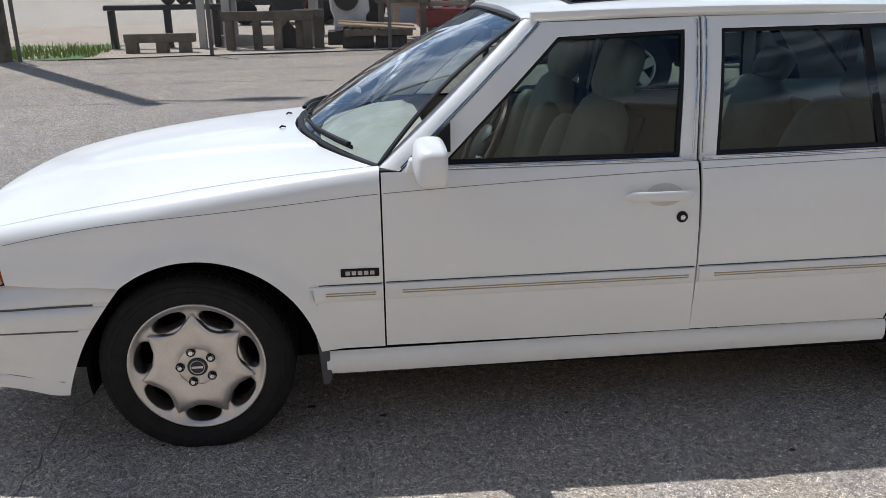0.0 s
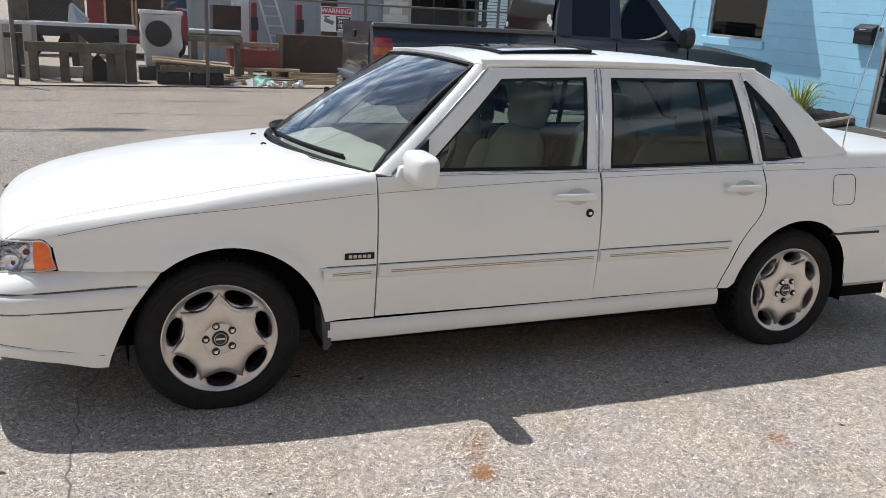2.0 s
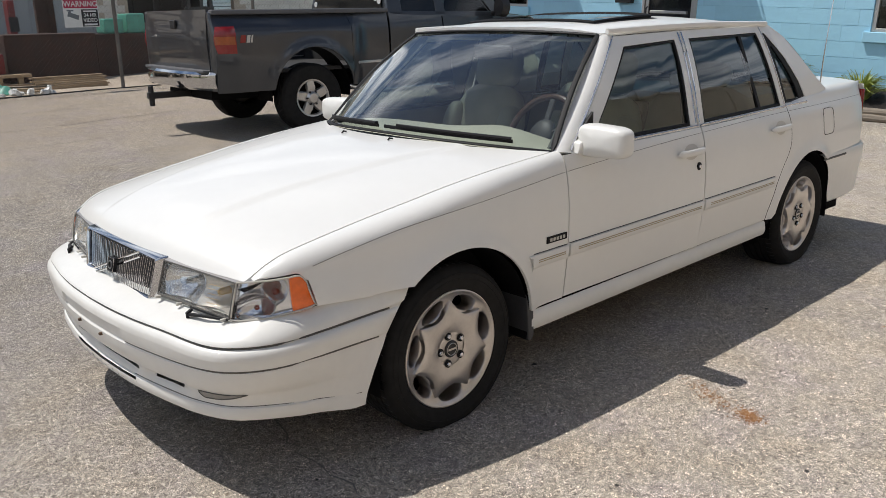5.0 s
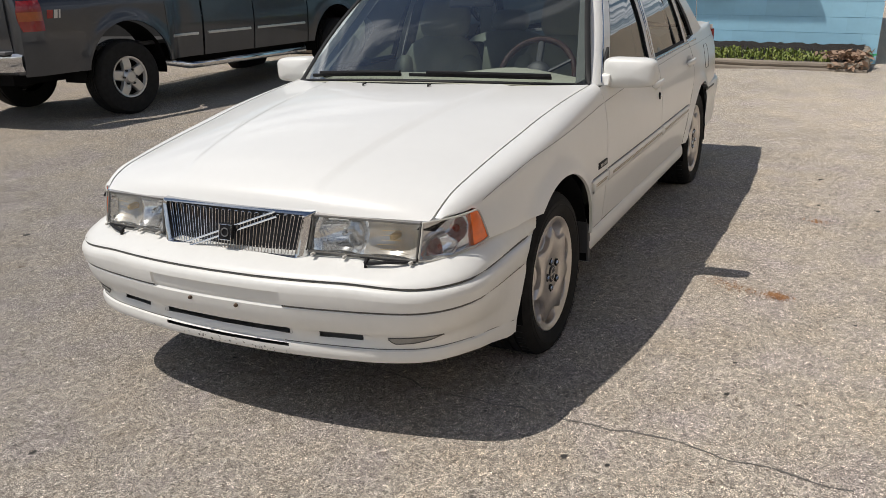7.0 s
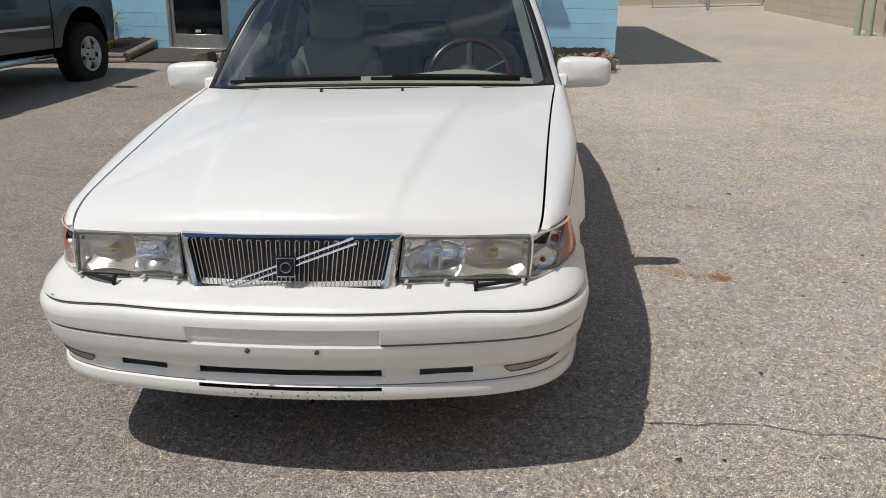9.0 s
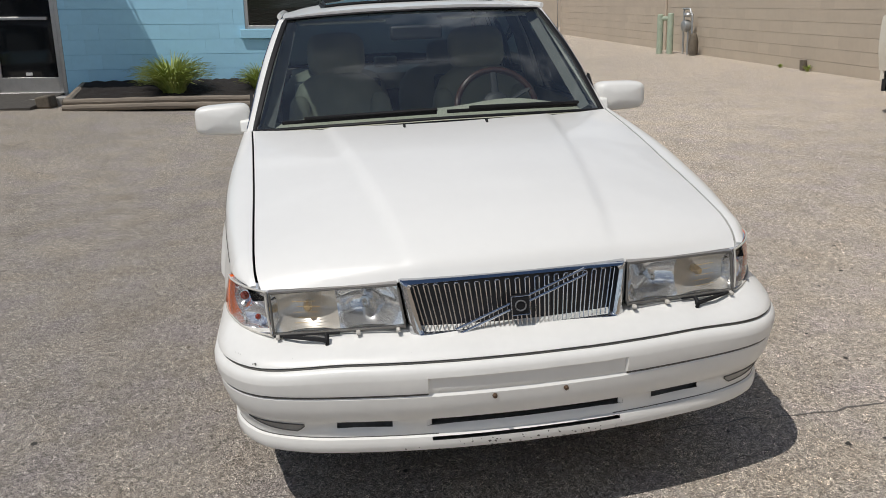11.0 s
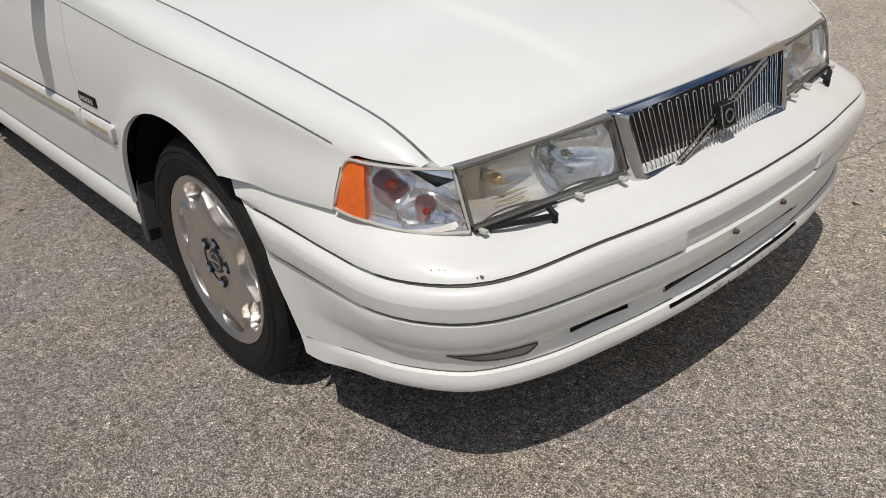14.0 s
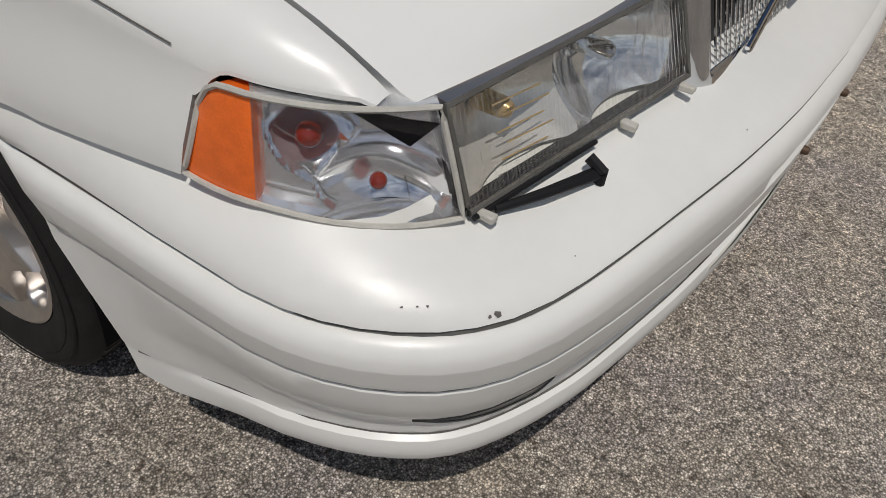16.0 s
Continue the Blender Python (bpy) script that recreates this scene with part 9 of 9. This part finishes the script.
def build_suv():
    gz, y0, w = 0.0, -7.58, 2.02
    hubs = (1.74, 4.70)
    car = thing("suv", "large pearl white SUV with chrome wheels parked by the wall", "SUV")
    belt = curve([(0.45, 1.18), (3.0, 1.16), (4.4, 1.14), (5.3, 1.09), (5.55, 1.02)])
    prof = curve([(0.3, -0.05), (0.5, -0.01), (0.75, 0.02), (0.95, 0.015), (1.1, -0.005), (1.2, -0.03)])
    panels = (("rear_quarter", 0.45, 2.18), ("rear_door", 2.20, 3.02), ("front_door", 3.04, 4.05), ("front_fender", 4.07, 5.52))
    outs = vehicle(car, M_PEARL, y0, w, gz, hubs, 0.485, panels, 0.47, belt, prof)
    for sg, name, ob, skin in outs:
        sp = {"rear_door": (2.24, 2.98), "front_door": (3.08, 4.0)}
        if name in sp:
            a, b = sp[name]
            bm = bmesh.new()
            sheet(bm, lambda u, k: skin(lerp(a, b, u), 0.775 + [-0.045, -0.04, 0.04, 0.045][k], [0.0, 0.016, 0.016, 0.0][k]), span(0, 1, 8), [0, 1, 2, 3], 0.01, (3, -6.5, 0.8))
            part("bright_moulding", bm, M_CHROME, ob)
            bm = bmesh.new()
            sheet(bm, lambda u, k: skin(lerp(a, b, u), lerp(0.475, 0.56, k), 0.004), span(0, 1, 8), [0, 0.5, 1], 0.01, (3, -6.5, 0.8))
            part("lower_cladding", bm, mat_recess, ob)
            bm = bmesh.new()
            tube(bm, [skin(a + 0.06, 1.04, 0.01), skin(a + 0.1, 1.04, 0.04), skin(a + 0.24, 1.04, 0.04), skin(a + 0.28, 1.04, 0.01)], 0.014, 8)
            part("door_handle", bm, M_CHROME, ob)
    yc = y0 + w / 2
    for sg in (-1, 1):
        bm = bmesh.new()
        box(bm, 2.30, 4.16, yc + sg * 1.0 - 0.10, yc + sg * 1.0 + 0.09, 0.345, 0.40)
        rbd = part("running_board", bm, M_TRIM, car, bevel=0.015)
        bm = bmesh.new()
        tube(bm, [(2.34, yc + sg * 1.095, 0.385), (4.12, yc + sg * 1.095, 0.385)], 0.012, 8)
        part("bright_edge", bm, M_CHROME, rbd)
        def g(x, z, o=0.0):
            return Vector((x, yc + sg * (lerp(0.98, 0.80, (z - 1.14) / 0.66) + o), z))
        for nm, mtl, pts, o in (("side_glass", M_DARKGLASS, [(0.75, 1.18), (0.95, 1.70), (3.55, 1.74), (4.30, 1.18)], 0.0), ("roof_rail", M_PEARL, [(0.7, 1.70), (0.8, 1.82), (3.45, 1.84), (3.6, 1.73)], 0.01),
                                ("screen_pillar", M_PEARL, [(4.26, 1.14), (3.50, 1.76), (3.62, 1.80), (4.48, 1.14)], 0.012), ("tail_pillar", M_PEARL, [(0.45, 1.16), (0.62, 1.76), (1.0, 1.76), (0.80, 1.16)], 0.012), ("door_pillar", M_BLACKP, [(2.16, 1.16), (2.2, 1.74), (2.28, 1.74), (2.26, 1.16)], 0.006), ("door_pillar", M_BLACKP, [(3.0, 1.16), (2.98, 1.74), (3.06, 1.74), (3.10, 1.16)], 0.006)):
            bm = bmesh.new()
            A = [bm.verts.new(g(x, z, o)) for x, z in pts]
            B = [bm.verts.new(g(x, z, o - 0.04)) for x, z in pts]
            bm.faces.new(A)
            bm.faces.new(B[::-1])
            for i in range(len(pts)):
                j = (i + 1) % len(pts)
                bm.faces.new((A[i], B[i], B[j], A[j]))
            part(nm, bm, mtl, car, bevel=0.004)
        bm = bmesh.new()
        prism(bm, [(5.30, 0.62), (5.30, 1.04), (5.44, 1.02), (5.52, 0.62)], yc + sg * 0.80 - 0.14, yc + sg * 0.80 + 0.14, "y")
        part("head_lamp", bm, M_CHROME, car, bevel=0.02)
    bm = bmesh.new()
    sheet(bm, lambda u, v: Vector((lerp(0.62, 3.62, u), yc + 0.83 * v, 1.80 + 0.07 * math.sin(math.pi * (0.1 + 0.8 * u)) * (1 - abs(v) ** 3))), span(0, 1, 12), span(-1, 1, 13), 0.05, (2, yc, 1))
    part("roof", bm, M_PEARL, car)
    bm = bmesh.new()
    sheet(bm, lambda u, v: Vector((lerp(4.46, 3.62, u) - 0.06 * v * v, yc + v * lerp(0.95, 0.82, u), lerp(1.13, 1.81, u))), span(0, 1, 6), span(-1, 1, 9))
    part("windscreen", bm, M_DARKGLASS, car)
    bm = bmesh.new()
    sheet(bm, lambda u, v: Vector((lerp(4.40, 5.50 - 0.06 * v * v, u), yc + 1.0 * v, lerp(1.155, 1.06, u ** 1.5) + 0.05 * (1 - abs(v) ** 3) - 0.03 * abs(v) ** 8)), span(0, 1, 10), span(-1, 1, 17), 0.04, (5, yc, 0.5))
    part("hood", bm, M_PEARL, car)
    bm = bmesh.new()
    sheet(bm, lambda u, v: Vector((5.60 - 0.14 * abs(v) ** 3, yc + 1.0 * v, lerp(0.36, 1.06, u))), span(0, 1, 6), span(-1, 1, 17), 0.06, (4, yc, 0.5))
    fb = part("front_bumper", bm, M_PEARL, car)
    bm = bmesh.new()
    box(bm, 5.59, 5.63, yc - 0.5, yc + 0.5, 0.55, 0.98)
    part("grille", bm, M_CHROME, fb, bevel=0.01)
    bm = bmesh.new()
    sheet(bm, lambda u, v: Vector((5.58 - 0.16 * abs(v) ** 3, yc + 0.99 * v, lerp(0.25, 0.38, u))), [0, 1], span(-1, 1, 17), 0.06, (4, yc, 0.5))
    part("lower_valance", bm, M_TRIM, fb)
    bm = bmesh.new()
    box(bm, 0.42, 0.50, yc - 0.98, yc + 0.98, 0.42, 1.20)
    box(bm, 0.55, 0.70, yc - 0.84, yc + 0.84, 1.20, 1.80)
    part("tailgate", bm, M_PEARL, car, bevel=0.03)
    bm = bmesh.new()
    box(bm, 0.5, 5.45, yc - 0.68, yc + 0.68, 0.28, 0.62)
    box(bm, 2.2, 4.2, yc - 0.95, yc + 0.95, 0.36, 0.55)
    part("chassis", bm, M_UNDER, car, smooth=False)
    for hx in hubs:
        for sg, y in ((-1, y0 + 0.02), (1, y0 + w - 0.02)):
            road_wheel(car, hx, y, sg, 0.405, 0.285, 0.28, gz, 7, False, M_CHROME)

    # short, rounded overhang in front of the wheels
    for ob in car.children_recursive:
        if ob.type == "MESH" and ob.location.length < 1e-6 and ob.parent.location.length < 1e-6:
            for v in ob.data.vertices:
                if v.co.x > 5.12:
                    v.co.x = 5.12 + (v.co.x - 5.12) * 0.60


build_pickup()
build_suv()

# ======== marks on the asphalt ========
M_STAIN = mat("rust_stain", (0.26, 0.105, 0.035), 0.9, color2=(0.40, 0.22, 0.10), scale=14)
M_FINE_CRACK = mat("fine_crack", (0.14, 0.13, 0.118), 0.95)
M_CRACK = mat("crack_tar", (0.05, 0.046, 0.042), 0.95)


def crack(pts, w, seed):
    rg = random.Random(seed)
    fine = []
    for a, b in zip(pts, pts[1:]):
        n = max(2, int(math.dist(a, b) / 0.05))
        for i in range(n):
            t = i / n
            fine.append((lerp(a[0], b[0], t) + rg.gauss(0, 0.011), lerp(a[1], b[1], t) + rg.gauss(0, 0.011)))
    bm = bmesh.new()
    prev = None
    for i, p in enumerate(fine[1:-1], 1):
        d = Vector((fine[i + 1][0] - fine[i - 1][0], fine[i + 1][1] - fine[i - 1][1])).normalized()
        ww = w * rg.uniform(0.25, 1.2)
        L = [Vector((p[0] - d.y * s * ww, p[1] + d.x * s * ww, 0)) for s in (1, -1)]
        cur = [bm.verts.new((q.x, q.y, ground_z(q.x, q.y) + 0.0022)) for q in L]
        if prev:
            bm.faces.new((prev[0], prev[1], cur[1], cur[0]))
        prev = cur
    o = part("crack", bm, M_FINE_CRACK if w < 0.005 else M_CRACK, ground, smooth=False, recalc=False)
    return o


crack([(-0.60, -1.9), (-0.527, -1.277), (-0.534, -1.026), (-0.529, -0.59), (-0.454, -0.29), (-0.25, 0.2)], 0.0036, 1)
crack([(-3.4, 7.6), (-1.5, 7.9), (1.2, 7.7), (3.6, 8.3)], 0.012, 3)
crack([(-4.5, 8.9), (-1.0, 9.3), (3.0, 9.6)], 0.012, 4)
crack([(-4.0, 6.2), (-0.5, 6.0), (1.6, 6.4)], 0.010, 5)


def splash(cx, cy, n, sx, sy, ang, smin, smax, seed, material, label):
    """Many thin irregular flecks that together make a stain."""
    rg = random.Random(seed)
    bm = bmesh.new()
    ca, sa = math.cos(ang), math.sin(ang)
    for i in range(n):
        u, v = rg.gauss(0, sx), rg.gauss(0, sy)
        x, y = cx + u * ca - v * sa, cy + u * sa + v * ca
        r = rg.uniform(smin, smax)
        k = rg.randint(5, 8)
        a0 = rg.uniform(0, 6)
        z = ground_z(x, y) + 0.0015 + 0.0000018 * i
        bm.faces.new([bm.verts.new((x + r * rg.uniform(0.5, 1.1) * math.cos(a0 + math.tau * j / k), y + r * rg.uniform(0.5, 1.1) * math.sin(a0 + math.tau * j / k), z)) for j in range(k)])
    o = part("stain", bm, material, ground, label, smooth=False, recalc=False)
    o["kind"] = "stuff"
    return o


splash(0.80, -1.53, 430, 0.030, 0.022, 1.2, 0.0012, 0.005, 1, M_STAIN, "rust stain")
splash(0.850, -1.36, 420, 0.100, 0.026, 1.17, 0.001, 0.0042, 2, M_STAIN, "rust stain")
splash(0.79, -1.545, 26, 0.014, 0.010, 0, 0.001, 0.0035, 4, M_CRACK, "dark core of the rust stain")
splash(2.02, -1.62, 60, 0.03, 0.02, 1.2, 0.003, 0.009, 3, M_STAIN, "rust spot")
rg = random.Random(8)
bm = bmesh.new()
for i in range(420):
    x, y = rg.uniform(-4, 9), rg.uniform(-6, 6)
    r = rg.uniform(0.004, 0.016) * (1.8 if rg.random() < 0.08 else 1)
    k = rg.randint(5, 8)
    a0 = rg.uniform(0, 6)
    z = ground_z(x, y) + 0.0018
    bm.faces.new([bm.verts.new((x + r * rg.uniform(0.6, 1.2) * math.cos(a0 + math.tau * j / k), y + r * rg.uniform(0.5, 1.0) * math.sin(a0 + math.tau * j / k), z)) for j in range(k)])
o = part("oil_spots", bm, M_CRACK, ground, smooth=False, recalc=False)
o["kind"] = "stuff"

# ======== blocks of the painted walls, laid last ========
bb = bmesh.new()
box(bb, -0.006, 0.006, 0.0002, L16 - 0.0002, 0.0025, C8 - 0.0025)


def lay(wall, mesh, cells, place):
    for c in cells:
        o = new("block", mesh)
        o.parent = wall
        o.location = place(c)


def clear(y, z, w=L16, h=C8):
    return not any(y < b - 0.002 and y + w > a + 0.002 and z < d - 0.002 and z + h > c + 0.002 for a, b, c, d in HOLES_B)


blue_block = part("block", bb, M_BLUE, bldg, smooth=False)
blue_block.location = (0, Y_END + 0.002, Z_LOW)
cells, rest = [], []
for r in range(18):
    z = Z_LOW + r * C8
    y = Y_END - (0 if r % 2 else L16 / 2)
    while y < Y_FAR:
        if y >= Y_END - 0.001 and y + L16 < Y_FAR and clear(y, z) and (r, y) != (1, Y_END):
            (cells if (r < 10 and y < 2.4 and len(cells) < 260) else rest).append((y + 0.001, z))
        else:
            a, b = max(y, Y_END), min(y + L16, Y_FAR)
            for h in HOLES_B:
                if z < h[3] - 0.002 and z + C8 > h[2] + 0.002:
                    if a < h[0] < b and not (a >= h[0]):
                        b = h[0] if a < h[0] else b
                    elif a < h[1] < b:
                        a = h[1]
                    elif a >= h[0] and b <= h[1]:
                        a = b
            if b - a > 0.03:
                rest.append((a + 0.001, z, b - a - 0.002))
        y += L16
lay(bldg, blue_block.data, cells, lambda c: (0, c[0], c[1]))
bm = bmesh.new()
for c in rest:
    w = c[2] if len(c) > 2 else L16
    z1 = c[1] + C8
    box(bm, -0.006, 0.006, c[0] + 0.0002, c[0] + w - 0.0002, c[1] + 0.0025, z1 - 0.0025)
o = part("block_remainder", bm, M_BLUE, bldg, smooth=False)
o["kind"] = "stuff"

bb = bmesh.new()
box(bb, 0.0002, L16 - 0.0002, -0.007, 0.003, 0.0025, C8 - 0.0025)
beige_block = part("block", bb, M_BEIGE, beige, smooth=False)
beige_block.location = (-0.9, 0, -0.02)
cells, rest = [], []
for r in range(20):
    for c in range(-55, 47):
        x, z = c * L16 + (L16 / 2 if r % 2 else 0), -0.02 + r * C8
        if -1.32 < x + L16 and x < -0.88:
            continue
        (cells if (r < 9 and -0.9 < x < 11.5) else rest).append((x, z))
lay(beige, beige_block.data, cells[:255], lambda c: (c[0], 0, c[1]))
bm = bmesh.new()
for x, z in cells[255:] + rest:
    box(bm, x + 0.0002, x + L16 - 0.0002, -0.007, 0.003, z + 0.0025, z + C8 - 0.0025)
o = part("block_remainder", bm, M_BEIGE, beige, smooth=False)
o["kind"] = "stuff"
